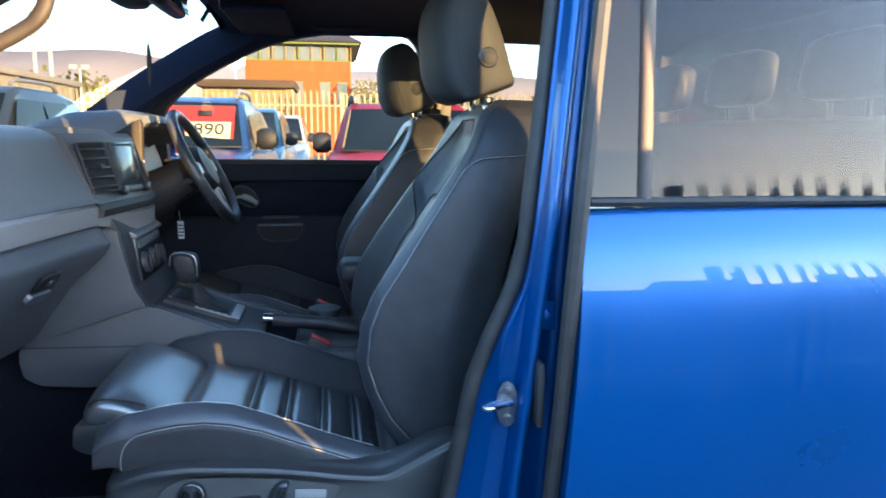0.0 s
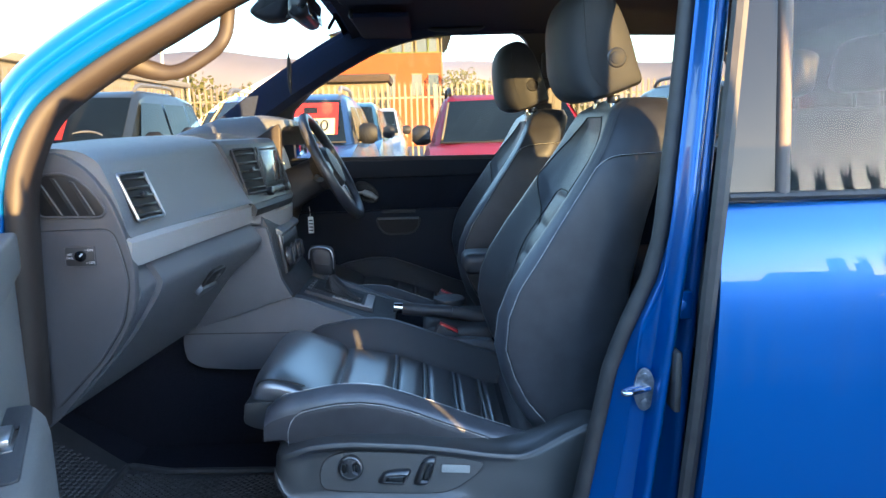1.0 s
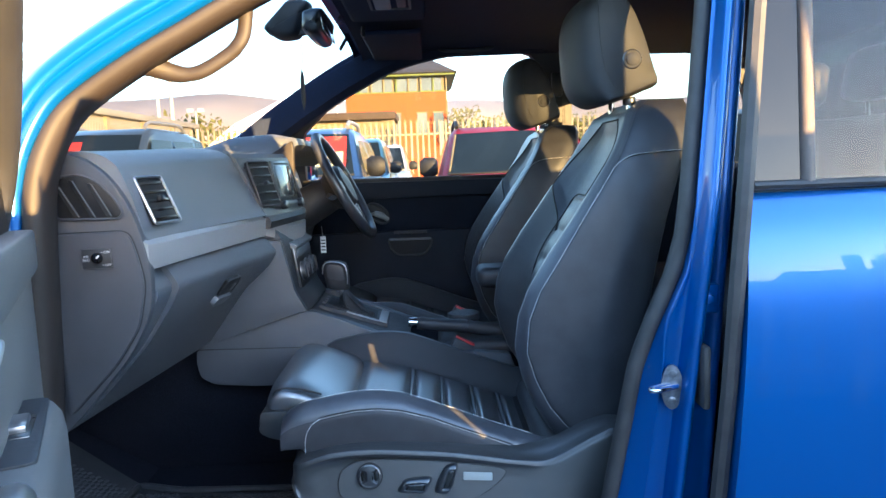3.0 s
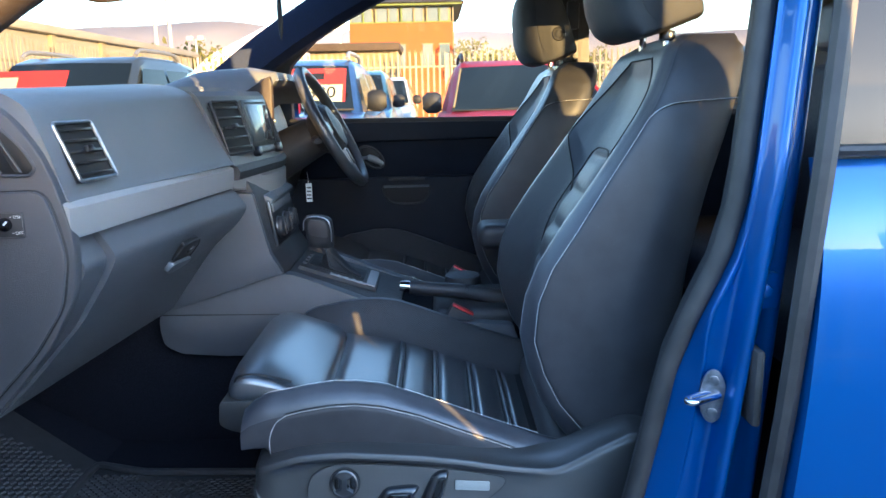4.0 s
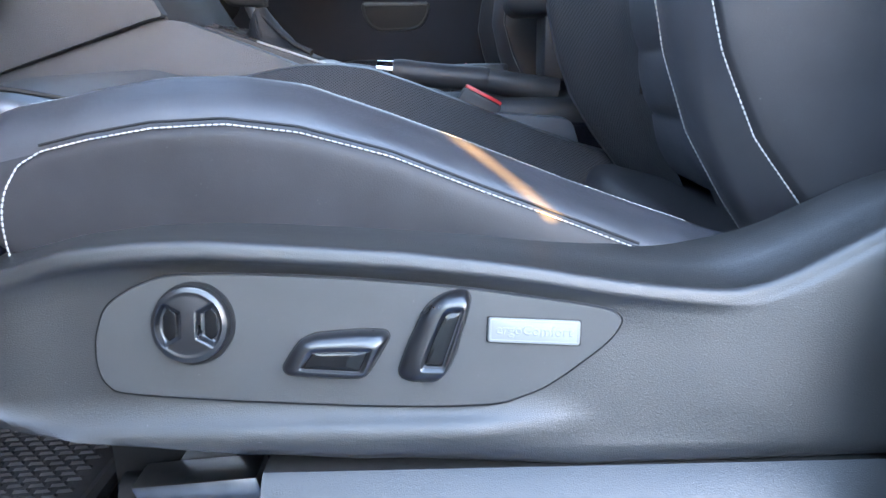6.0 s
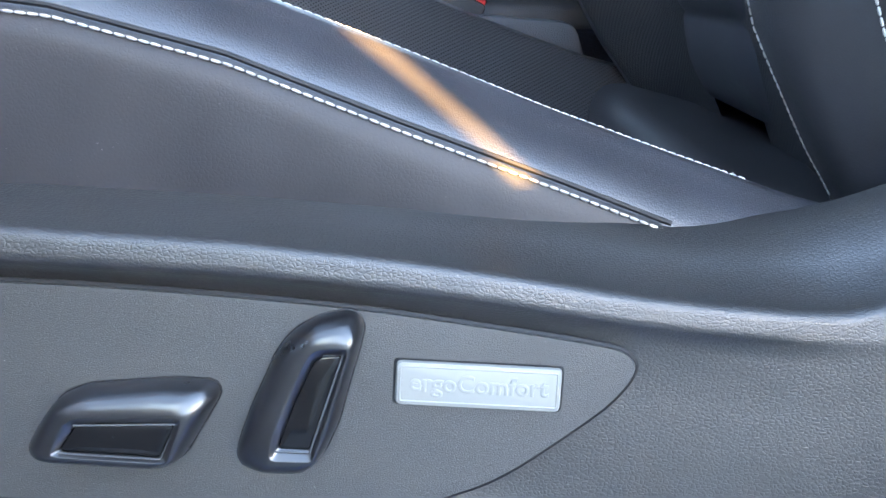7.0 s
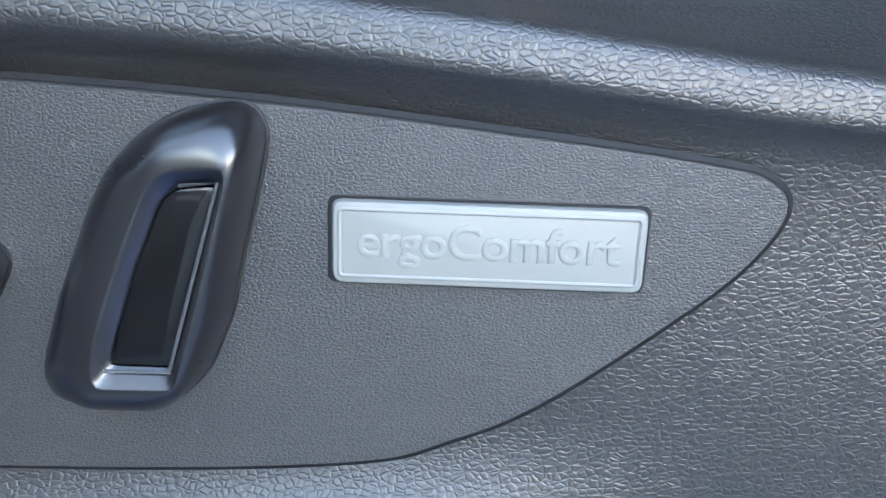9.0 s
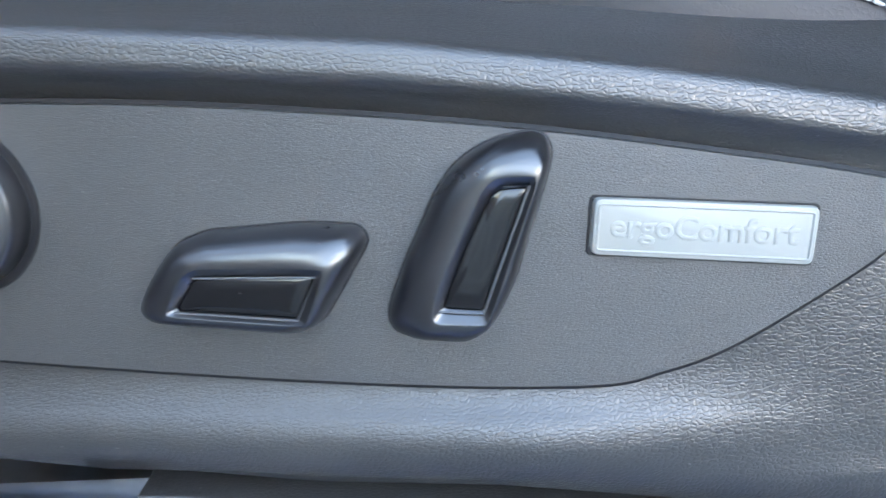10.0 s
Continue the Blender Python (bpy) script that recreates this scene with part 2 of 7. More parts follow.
THREAD = material("white_thread", (0.62, 0.61, 0.58), 0.8, vary=0.1, vary_scale=300)
SHELL = material("grained_dark_plastic", (0.031, 0.031, 0.031), 0.34, spec=0.9, grain=0.00008, grain_scale=900, stretch=(0.68, 1, 1), vary=0.15, vary_scale=15, wear=0.35)
PANEL = material("fine_grained_plastic", (0.047, 0.047, 0.046), 0.39, spec=0.75, grain=0.00007, grain_scale=1750, stretch=(0.6, 1, 1), vary=0.12, vary_scale=25, wear=0.25)
GLOSS = material("satin_black_plastic", (0.009, 0.009, 0.011), 0.30, spec=1.0, coat=0.45, coat_rough=0.20, vary=0.2, vary_scale=60, wear=0.1)
PIANO = material("gloss_black_inlay", (0.006, 0.006, 0.007), 0.10, wear=0.15)
BADGE = material("satin_silver_badge", (0.30, 0.31, 0.29), 0.42, 0.10, vary=0.05)
CHROME = material("chrome", (0.75, 0.75, 0.76), 0.12, 1.0, vary=0.05)
STEEL = material("brushed_steel", (0.45, 0.45, 0.46), 0.32, 1.0, vary=0.15, vary_scale=60)
SILVER = material("silver_trim_paint", (0.34, 0.34, 0.34), 0.42, 0.30, vary=0.05, grain=0.0001, grain_scale=900)
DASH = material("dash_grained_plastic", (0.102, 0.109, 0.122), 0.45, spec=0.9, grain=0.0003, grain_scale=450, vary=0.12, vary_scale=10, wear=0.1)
# darker copies of the dash plastic: shade below and beside it is in the colour
DASH_LOW_SHADED = material("dash_lower_shaded", (0.074, 0.079, 0.090), 0.48, spec=0.6, grain=0.0003, grain_scale=450, vary=0.12, vary_scale=10, wear=0.1)
DASH_END = material("dash_end_shaded", (0.052, 0.053, 0.060), 0.50, grain=0.0003, grain_scale=450, vary=0.12, vary_scale=10, wear=0.1)
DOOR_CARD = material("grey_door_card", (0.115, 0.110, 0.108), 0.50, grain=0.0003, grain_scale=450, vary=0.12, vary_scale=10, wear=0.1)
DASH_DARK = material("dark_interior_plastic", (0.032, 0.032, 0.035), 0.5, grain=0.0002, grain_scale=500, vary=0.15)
# far-side trim: door plastic darkened and blued, cabin shade put into the colour
DOOR_LOWER = material("shaded_door_lower", (0.015, 0.018, 0.027), 0.55, spec=0.15, grain=0.0002, grain_scale=500, vary=0.15)
DOOR = material("shaded_cabin_trim", (0.008, 0.011, 0.020), 0.55, spec=0.1, grain=0.0002, grain_scale=500, vary=0.15)
BLACK = material("soft_black", (0.008, 0.008, 0.009), 0.6)
RUBBER = material("weathered_rubber", (0.034, 0.031, 0.030), 0.62, grain=0.0003, grain_scale=500, grain_kind="NOISE", vary=0.3, vary_scale=25, wear=0.15)
TRIM = material("dark_pillar_trim", (0.022, 0.0165, 0.0145), 0.58, spec=0.3, grain=0.00004, grain_scale=900, vary=0.1)
SEAL = material("grey_door_seal", (0.085, 0.064, 0.055), 0.55, grain=0.0003, grain_scale=500, vary=0.1)
# black cloth; the navy tint paints in the blue tone of the shadows
HEADLINER = material("headliner_blue_shade", (0.009, 0.016, 0.044), 0.95, grain=0.0004, grain_scale=900, grain_kind="NOISE", vary=0.2, vary_scale=200)
CARPET = material("black_carpet", (0.012, 0.013, 0.019), 1.0, spec=0.1, grain=0.002, grain_scale=700, grain_kind="NOISE", vary=0.3, vary_scale=300)
MAT_RUBBER = material("rubber_mat", (0.030, 0.030, 0.031), 0.55, vary=0.25, vary_scale=40, grain=0.0004, grain_scale=500, grain_kind="NOISE")
PAINT = material("blue_metallic_paint", (0.0012, 0.083, 0.305), 0.30, 0.45, vary=0.05, coat=0.50, coat_ior=1.5, vary_scale=3)
PAINT_IN = material("blue_inner_paint", (0.001, 0.076, 0.29), 0.34, 0.5, vary=0.1, coat=0.7, vary_scale=6)
BLACK_GLOSS = material("gloss_black_pillar", (0.004, 0.004, 0.004), 0.06, vary=0.3, spec=0.32, wear=0.02)
RED = material("red_button", (0.55, 0.03, 0.03), 0.35)
WHITE = material("white_label", (0.75, 0.75, 0.72), 0.6)
BEZEL = material("grey_bezel", (0.085, 0.088, 0.092), 0.42, vary=0.08)
SCREEN = material("display_glass", (0.12, 0.14, 0.14), 0.12, vary=0.02, coat=0.6)
PRINT = material("white_print", (0.65, 0.65, 0.65), 0.6)
# GLASS, SCREEN_GLASS and TINT_FAR: tinted beyond real panes to dim the bright outside
GLASS = glass("dimming_glass", (0.42, 0.435, 0.435))
DOOR_GLASS = glass("door_glass", (0.80, 0.82, 0.82))
SCREEN_GLASS = glass("windscreen_glass", (0.28, 0.29, 0.30), share=0.02)
TINT = glass("tinted_glass", (0.60, 0.61, 0.61), ior=1.34)
TINT_FAR = glass("far_dimming_glass", (0.265, 0.28, 0.285))
BACK_GLASS = glass("back_glass", (0.75, 0.77, 0.78))

# ---- ground ----
ASPHALT = material("asphalt", (0.15, 0.147, 0.142), 0.85, grain=0.004, grain_scale=120, grain_kind="NOISE", vary=0.3, vary_scale=0.8)
bm = bmesh.new()
bmesh.ops.create_grid(bm, x_segments=2, y_segments=2, size=1500)
solo("ground", bm, ASPHALT, "grey worn asphalt of a car sales yard", "ground", kind="structure")

# ---- the pickup: x towards its tail, y across towards the driver's side, z up ----
YC = 1.93
truck = thing("pickup_truck", "metallic blue double-cab pickup truck with open front passenger door", "pickup truck", (0.3, YC, 0))


def tumble(z):
    """How far the side leans in above the waist."""
    return max(0.0, z - 1.28) * 0.17


def far(p):
    return (p[0], 2 * YC - p[1], p[2])


SKIN_Z = [0.42, 0.50, 0.62, 0.76, 0.90, 1.02, 1.10, 1.16, 1.21, 1.25, 1.285]
SKIN_Y = [1.060, 1.020, 0.995, 0.982, 0.976, 0.977, 0.982, 0.990, 1.001, 1.014, 1.030]


def skin(x0, x1, z0, z1, nx=10, nz=24, flip=False, depth=0.03, bow=0.012):
    """Pressed side panel with rolled edges and some thickness. x0, x1: functions of z."""
    rings = []
    for i in range(nx + 1):
        f = i / nx
        front, back = [], []
        for k in range(nz + 1):
            z = z0 + (z1 - z0) * k / nz
            x = x0(z) + (x1(z) - x0(z)) * f
            y = at_table(z, SKIN_Z, SKIN_Y) + bow * (2 * f - 1) ** 2
            front.append((x, y, z))
            back.append((x, y + depth, z))
        ring = front + back[::-1]
        rings.append([far(p) if flip else p for p in ring])
    return loft(rings)


RS = lambda z: 0.07 * max(0, z - 1.28) + at_table(z, [0.45, 0.806, 0.974, 1.151, 1.322, 1.568, 1.75], [0.300, 0.323, 0.334, 0.345, 0.357, 0.372, 0.380])
rear_door = part("rear_door", skin(lambda z: RS(z) + 0.024, lambda z: 1.27, 0.46, 1.285), PAINT, truck, "glossy metallic blue rear door reflecting sky and fence")
far_door = part("rear_door", skin(lambda z: 0.42, lambda z: 1.27, 0.46, 1.285, flip=True), PAINT, truck)
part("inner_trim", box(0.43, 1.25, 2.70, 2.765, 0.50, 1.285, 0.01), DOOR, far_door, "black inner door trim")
part("front_door", skin(lambda z: -0.72, lambda z: 0.40, 0.46, 1.285, flip=True), PAINT, truck, "closed driver's door, metallic blue")
for side in (False, True):
    part("bed_side", skin(lambda z: 1.285, lambda z: 3.05, 0.55, 1.285, flip=side), PAINT, truck)
    part("front_wing", skin(lambda z: -1.95, lambda z: -0.735, 0.72, 1.20, flip=side), PAINT, truck)
# rubber edge of the rear door and its quarter of black gloss applique
zs = np.linspace(0.46, 1.74, 30)
part("door_seal", tube([(RS(z) + 0.012, 1.012 + 0.25 * max(0, 1.0 - z) * 0.2 + tumble(z), z) for z in zs], 0.0125, 8), RUBBER, rear_door, "weathered grey rubber seal")


def tilted(x0, x1, z0, z1, y, d, x0t=None, x1t=None):
    """Slab in the leaning plane of the side glass."""
    x0t, x1t = x0 if x0t is None else x0t, x1 if x1t is None else x1t
    rings = []
    for z, a, b in ((z0, x0, x1), ((z0 + z1) / 2, (x0 + x0t) / 2, (x1 + x1t) / 2), (z1, x0t, x1t)):
        yy = y + tumble(z)
        rings.append([(a, yy, z), (b, yy, z), (b, yy + d, z), (a, yy + d, z)])
    return loft(rings)


part("pillar_cover", tilted(0.381, 0.455, 1.289, 1.735, 1.024, 0.02, 0.424, 0.474), BLACK_GLOSS, rear_door, "gloss black pillar cover with scratches")
part("window_channel", tube([(0.466 + 0.045 * (z - 1.296), 1.026 + tumble(z), z) for z in np.linspace(1.296, 1.735, 8)], 0.0115, 10), SEAL, rear_door, "sunlit rubber window channel")
part("belt_seal", tube([(x, 1.026, 1.296) for x in np.linspace(0.384, 1.24, 12)], 0.010, 8, flat=0.7), RUBBER, rear_door, "grey rubber strip under the glass")
part("rear_window", tilted(0.474, 1.20, 1.300, 1.735, 1.036, 0.004, 0.492, 1.10), TINT, rear_door, "dark tinted side glass with reflections")

part("window_frame", tilted(0.466, 1.235, 1.696, 1.775, 1.030, 0.045, 0.470, 1.10), BLACK_GLOSS, rear_door, "black frame over the rear side glass")
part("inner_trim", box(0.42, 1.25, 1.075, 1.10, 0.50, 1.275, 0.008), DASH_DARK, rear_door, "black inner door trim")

# B-pillar: blue pressing between the two door seals
SX = lambda z: 0.07 * max(0, z - 1.28) + at_table(z, [0.50, 0.62, 0.766, 0.848, 0.927, 1.005, 1.072, 1.157, 1.232, 1.361, 1.460, 1.593, 1.75], [0.09, 0.13, 0.176, 0.192, 0.208, 0.223, 0.248, 0.286, 0.304, 0.314, 0.322, 0.330, 0.340])
CX = lambda z: 0.07 * max(0, z - 1.28) + at_table(z, [0.50, 0.80, 0.872, 1.166, 1.28, 1.41, 1.576, 1.75], [0.255, 0.279, 0.287, 0.322, 0.336, 0.345, 0.356, 0.364])
rings = []
for z in np.linspace(0.46, 1.76, 40):
    s, c, r, t = SX(z), CX(z), RS(z), tumble(z)
    s = min(s, c - 0.018)
    cr = max(s + 0.024, min(c - 0.022, at_table(z, [0.46, 0.915, 0.975, 1.003, 1.063, 1.14], [0.19, 0.257, 0.266, 0.271, 0.275, 0.275])))
    pts = [(s + 0.020, 1.122), (s + 0.018, 1.114), (s + 0.022, 1.106), (cr - 0.004, 1.083), (cr, 1.0805), (cr + 0.004, 1.0815), (c - 0.012, 1.083), (c - 0.007, 1.078), (c - 0.003, 1.052), (c + 0.006, 1.047), (c + 0.014, 1.055), (c + 0.018, 1.082), (c + 0.022, 1.096), (r + 0.012, 1.098), (r + 0.03, 1.096), (r + 0.035, 1.13)]
    rings.append([(p.x, p.y + t, z) for p in spline([(a, b, 0) for a, b in pts], 64)])
part("b_pillar", loft(rings, closed=False, cap=False), PAINT_IN, truck, "glossy blue painted door pillar", sharp=60)
part("b_pillar", loft([[far(p) for p in r] for r in rings], closed=False, cap=False), DASH_DARK, truck, "black inner pillar", sharp=60)
part("door_seal", tube([(SX(z) + 0.0115, 1.112 + tumble(z), z) for z in np.linspace(0.50, 1.74, 40)], 0.0135, 12), RUBBER, truck, "grey-black rubber door seal")
rings = [[(SX(z) + a, 1.115 + b + tumble(z), z) for a, b in ((0.012, 0.0), (0.02, 0.06), (0.03, 0.08), (0.045, 0.08), (0.045, 0.07), (0.03, 0.05), (0.02, 0.0))] for z in np.linspace(0.50, 1.73, 20)]
part("inner_pillar_trim", loft(rings), DASH_DARK, truck, "black inner pillar trim")
# striker and its plate, bolts, bump stop
STRIKER = material("dull_striker_steel", (0.24, 0.245, 0.27), 0.36, 1.0, vary=0.3, vary_scale=120)
plate = part("striker", disc((0.282, 1.074, 0.983), (-0.18, -1, 0), 0.0165, 0.005, 28, 0.001), STRIKER, truck, "dull steel door striker")
for v in plate.data.vertices:
    v.co.z = 0.983 + (v.co.z - 0.983) * 2.2
part("loop", tube(spline([(0.2875, 1.066, 0.986), (0.270, 1.056, 0.9865), (0.250, 1.045, 0.987), (0.242, 1.046, 0.987), (0.245, 1.055, 0.987), (0.262, 1.066, 0.9865), (0.279, 1.074, 0.986)], 30), 0.0046, 10), CHROME, plate, "bright striker loop")
for dz in (-0.022, 0.022):
    part("screw", disc((0.281, 1.070, 0.983 + dz), (-0.18, -1, 0), 0.0070, 0.003, 20, 0.001), STRIKER, plate)
    part("screw_socket", disc((0.281, 1.0685, 0.983 + dz), (-0.18, -1, 0), 0.0034, 0.0012, 6), BLACK, plate)
blk = part("bolt_recess", box(0.322, 0.352, 1.062, 1.075, 1.100, 1.146, 0.004), PAINT_IN, truck)
part("bolt", disc((0.336, 1.063, 1.124), (-0.2, -1, 0), 0.008, 0.006, 6, 0.001), PAINT_IN, blk)
part("bump_stop", box(0.318, 0.330, 1.035, 1.075, 0.955, 1.055, 0.005), RUBBER, truck)

# sill and floor pan
part("sill", loft([[(x, y, z) for y, z in ((1.02, 0.44), (1.0, 0.50), (1.02, 0.565), (1.07, 0.585), (1.12, 0.600), (1.14, 0.58), (1.14, 0.44))] for x in (-0.75, 1.28)]), PAINT_IN, truck)
part("sill", loft([[far((x, y, z)) for y, z in ((1.02, 0.44), (1.0, 0.50), (1.02, 0.565), (1.07, 0.585), (1.12, 0.600), (1.14, 0.58), (1.14, 0.44))] for x in (-0.75, 1.28)]), PAINT_IN, truck)
part("door_seal", tube([(x, 1.118, 0.606) for x in np.linspace(-0.70, 0.11, 8)], 0.011, 8), RUBBER, truck)
part("floor_pan", box(-1.25, 1.30, 1.10, 2.76, 0.50, 0.585, 0.01), CARPET, truck, "black carpeted floor")
part("firewall", prism([(-1.30, 0.56), (-1.0, 0.58), (-1.22, 0.80), (-1.28, 1.26), (-1.36, 1.26)], 1.08, 2.78), CARPET, truck)

# A-pillar, roof rail: swept along the door opening
OPEN = spline([(-0.715, 1.06, 0.60), (-0.722, 1.068, 0.85), (-0.712, 1.078, 1.10), (-0.705, 1.082, 1.264), (-0.700, 1.09, 1.338), (-0.686, 1.102, 1.394), (-0.659, 1.116, 1.447), (-0.618, 1.128, 1.486), (-0.542, 1.140, 1.537), (-0.468, 1.152, 1.580), (-0.385, 1.163, 1.627), (-0.27, 1.178, 1.682), (-0.12, 1.188, 1.722), (0.08, 1.190, 1.738), (0.30, 1.186, 1.738), (0.36, 1.186, 1.735)], 90)


def sweep(section, path, side=False):
    """section: (outward normal, y offset) pairs round the bar."""
    rings = []
    for i, p in enumerate(path):
        t = path[min(i + 1, len(path) - 1)] - path[max(i - 1, 0)]
        t.y = 0
        t.normalize()
        nrm = Vector((-t.z, 0, t.x))
        ring = [p + nrm * a + Vector((0, b, 0)) for a, b in section]
        rings.append([far(q) for q in ring] if side else ring)
    return loft(rings)


blue = [(0.0, 0.0), (0.006, -0.012), (0.012, -0.014), (0.034, 0.008), (0.039, 0.009), (0.044, 0.003), (0.050, 0.003), (0.068, 0.018), (0.080, 0.036), (0.086, 0.058), (0.080, 0.072), (0.0, 0.066)]
part("a_pillar", sweep(blue, OPEN), PAINT, truck, "metallic blue windscreen pillar and roof rail", sharp=50)
part("a_pillar", sweep([(min(a, 0.075), b) for a, b in blue], OPEN, True), PAINT, truck, sharp=50)
part("pillar_trim", sweep([(0.004, 0.004), (0.000, -0.006), (-0.006, -0.009), (-0.020, -0.004), (-0.027, 0.010), (-0.027, 0.045), (0.0, 0.070), (0.004, 0.05)], OPEN[8:]), TRIM, truck, "sunlit dark pillar trim and seal", sharp=50)
inner = [(-0.016, 0.0), (-0.032, 0.020), (-0.034, 0.080), (-0.012, 0.108), (0.055, 0.118), (0.080, 0.104), (0.086, 0.070), (0.0, 0.068)]
FARP = spline([(-1.00, 1.085, 1.215), (-0.86, 1.10, 1.318), (-0.74, 1.118, 1.402), (-0.63, 1.128, 1.480)] + [tuple(p) for p in OPEN[46::4]], 80)
FARP = [p + Vector((0, 0, 0.028 * min(1.0, max(0.0, (p.x + 0.32) / 0.36)))) for p in FARP]
part("pillar_trim", sweep(inner, FARP, True), HEADLINER, truck, "black cloth windscreen pillar trim")
part("sail_panel", prism([(-0.60, 1.50), (-0.74, 1.41), (-1.0, 1.22), (-0.70, 1.24), (-0.700, 1.338), (-0.686, 1.394), (-0.659, 1.447)], 2 * YC - 1.135, 2 * YC - 1.115, "y"), DASH_DARK, truck, "black corner panel of the far window")
part("door_seal", sweep([(0.004, 0.0), (-0.004, -0.005), (-0.009, 0.0), (-0.011, 0.022), (-0.010, 0.060), (0.02, 0.075), (0.02, 0.04)], OPEN[:9]), SEAL, truck, "grey-brown rubber door seal")
# grab handle on the near windscreen pillar
gp = spline([(-0.565, 1.175, 1.525), (-0.534, 1.19, 1.521), (-0.505, 1.20, 1.511), (-0.480, 1.203, 1.507), (-0.452, 1.205, 1.513), (-0.412, 1.21, 1.537), (-0.394, 1.21, 1.553), (-0.384, 1.212, 1.572), (-0.379, 1.212, 1.600), (-0.373, 1.205, 1.630), (-0.368, 1.195, 1.655)], 40)
grab = thing("grab_handle", "sunlit grey-brown plastic grab handle on the windscreen pillar", "handle", (-0.45, 1.2, 1.5))
part("grip", tube(gp, [0.0090 + 0.005 * max(0, 1 - i / 12) ** 0.7 + 0.004 * max(0, i / 39 - 0.85) / 0.15 for i in range(40)], 12, flat=1.35), TRIM, grab)

# roof and headliner
rings = []
for x, dz in ((-0.335, -0.045), (-0.30, -0.030), (-0.23, -0.015), (0.0, 0.0), (0.4, 0.005), (0.8, -0.005), (1.12, -0.03), (1.22, -0.07)):
    row = [(x, 1.20 + (2 * YC - 2.40) * k / 16, 1.775 + dz + 0.048 * (1 - (2 * k / 16 - 1) ** 4)) for k in range(17)]
    rings.append(row + [(p[0], p[1], p[2] - 0.025) for p in row[::-1]])
part("roof", loft(rings), PAINT, truck, "blue roof")
rings = []
for x, dz in ((-0.305, -0.036), (-0.285, -0.031), (-0.22, -0.022), (0.0, -0.010), (0.4, -0.008), (0.8, -0.02), (1.12, -0.05), (1.22, -0.09)):
    row = [(x, 1.225 + (2 * YC - 2.45) * k / 16, 1.735 + dz + 0.045 * (1 - (2 * k / 16 - 1) ** 4)) for k in range(17)]
    rings.append(row + [(p[0], p[1], p[2] + 0.012) for p in row[::-1]])
part("headliner", loft(rings), HEADLINER, truck, "black cloth headliner")

# windscreen, bonnet, front end, cab back, bed, wheels
ws = part("windscreen", loft([[(-1.19, 1.16, 1.235), (-1.25, YC, 1.24), (-1.19, 2 * YC - 1.16, 1.235)], [(-0.80, 1.20, 1.515), (-0.85, YC, 1.53), (-0.80, 2 * YC - 1.20, 1.515)], [(-0.315, 1.255, 1.732), (-0.325, YC, 1.782), (-0.315, 2 * YC - 1.255, 1.732)]], closed=False, cap=False), SCREEN_GLASS, truck, "windscreen, tinted to dim the bright yard")
ws.visible_shadow = False
rings = []
for x, z, w in ((-1.22, 1.235, 0.80), (-1.5, 1.20, 0.82), (-1.9, 1.14, 0.82), (-2.12, 1.05, 0.78), (-2.16, 0.98, 0.76)):
    rings.append([(x, YC + w * k / 8, z - 0.05 * (k / 8) ** 4) for k in range(-8, 9)] + [(x, YC + w * k / 8, z - 0.08 - 0.05 * (k / 8) ** 4) for k in range(8, -9, -1)])
part("bonnet", loft(rings), PAINT, truck, "blue bonnet")
part("front_bumper", box(-2.25, -2.08, YC - 0.9, YC + 0.9, 0.45, 1.0, 0.05), PAINT, truck)
part("grille", box(-2.262, -2.24, YC - 0.6, YC + 0.6, 0.72, 0.95, 0.01), BLACK_GLOSS, truck)
part("cab_back", box(1.235, 1.275, YC - 0.86, YC + 0.86, 0.60, 1.28, 0.01), DASH_DARK, truck)
for a, b in ((YC - 0.72, YC - 0.60), (YC + 0.60, YC + 0.72)):
    part("cab_back_pillar", box(1.19, 1.235, a, b, 1.27, 1.72, 0.01), DASH_DARK, truck)
bw = part("back_window", box(1.21, 1.215, YC - 0.6, YC + 0.6, 1.285, 1.70), BACK_GLASS, truck)
bw.visible_shadow = False
part("bed_floor", box(1.29, 3.05, 1.03, 2 * YC - 1.03, 0.72, 0.76), DASH_DARK, truck)
part("tailgate", box(3.02, 3.08, 1.02, 2 * YC - 1.02, 0.6, 1.27, 0.015), PAINT, truck)


def wheel(x, y, parent, r=0.385, w=0.25, face=-1):
    own = bmesh.new()
    prof = [(r * 0.66, -w / 2), (r * 0.93, -w / 2), (r, -w * 0.38), (r, w * 0.38), (r * 0.93, w / 2), (r * 0.66, w / 2)]
    rings = [[(x + p[0] * math.cos(t), y + p[1], r + p[0] * math.sin(t)) for p in prof] for t in np.linspace(0, 2 * math.pi, 33)[:-1]]
    ty = part("wheel", loft(rings, loop=True, bm=own), RUBBER, parent)
    rim = disc((x, y + face * w * 0.30, r), (0, face, 0), r * 0.16, 0.03, 16)
    for k in range(5):
        t = 2 * math.pi * k / 5
        rim = merge(box(-0.04, 0.04, -0.012, 0.012, 0, r * 0.68, 0.006), rim, Matrix.Translation((x, y + face * w * 0.33, r)) @ Matrix.Rotation(t, 4, "Y"))
    part("rim", rim, STEEL, ty)


for x in (-1.45, 1.65):
    wheel(x, 1.12, truck)
    wheel(x, 2 * YC - 1.12, truck, face=1)

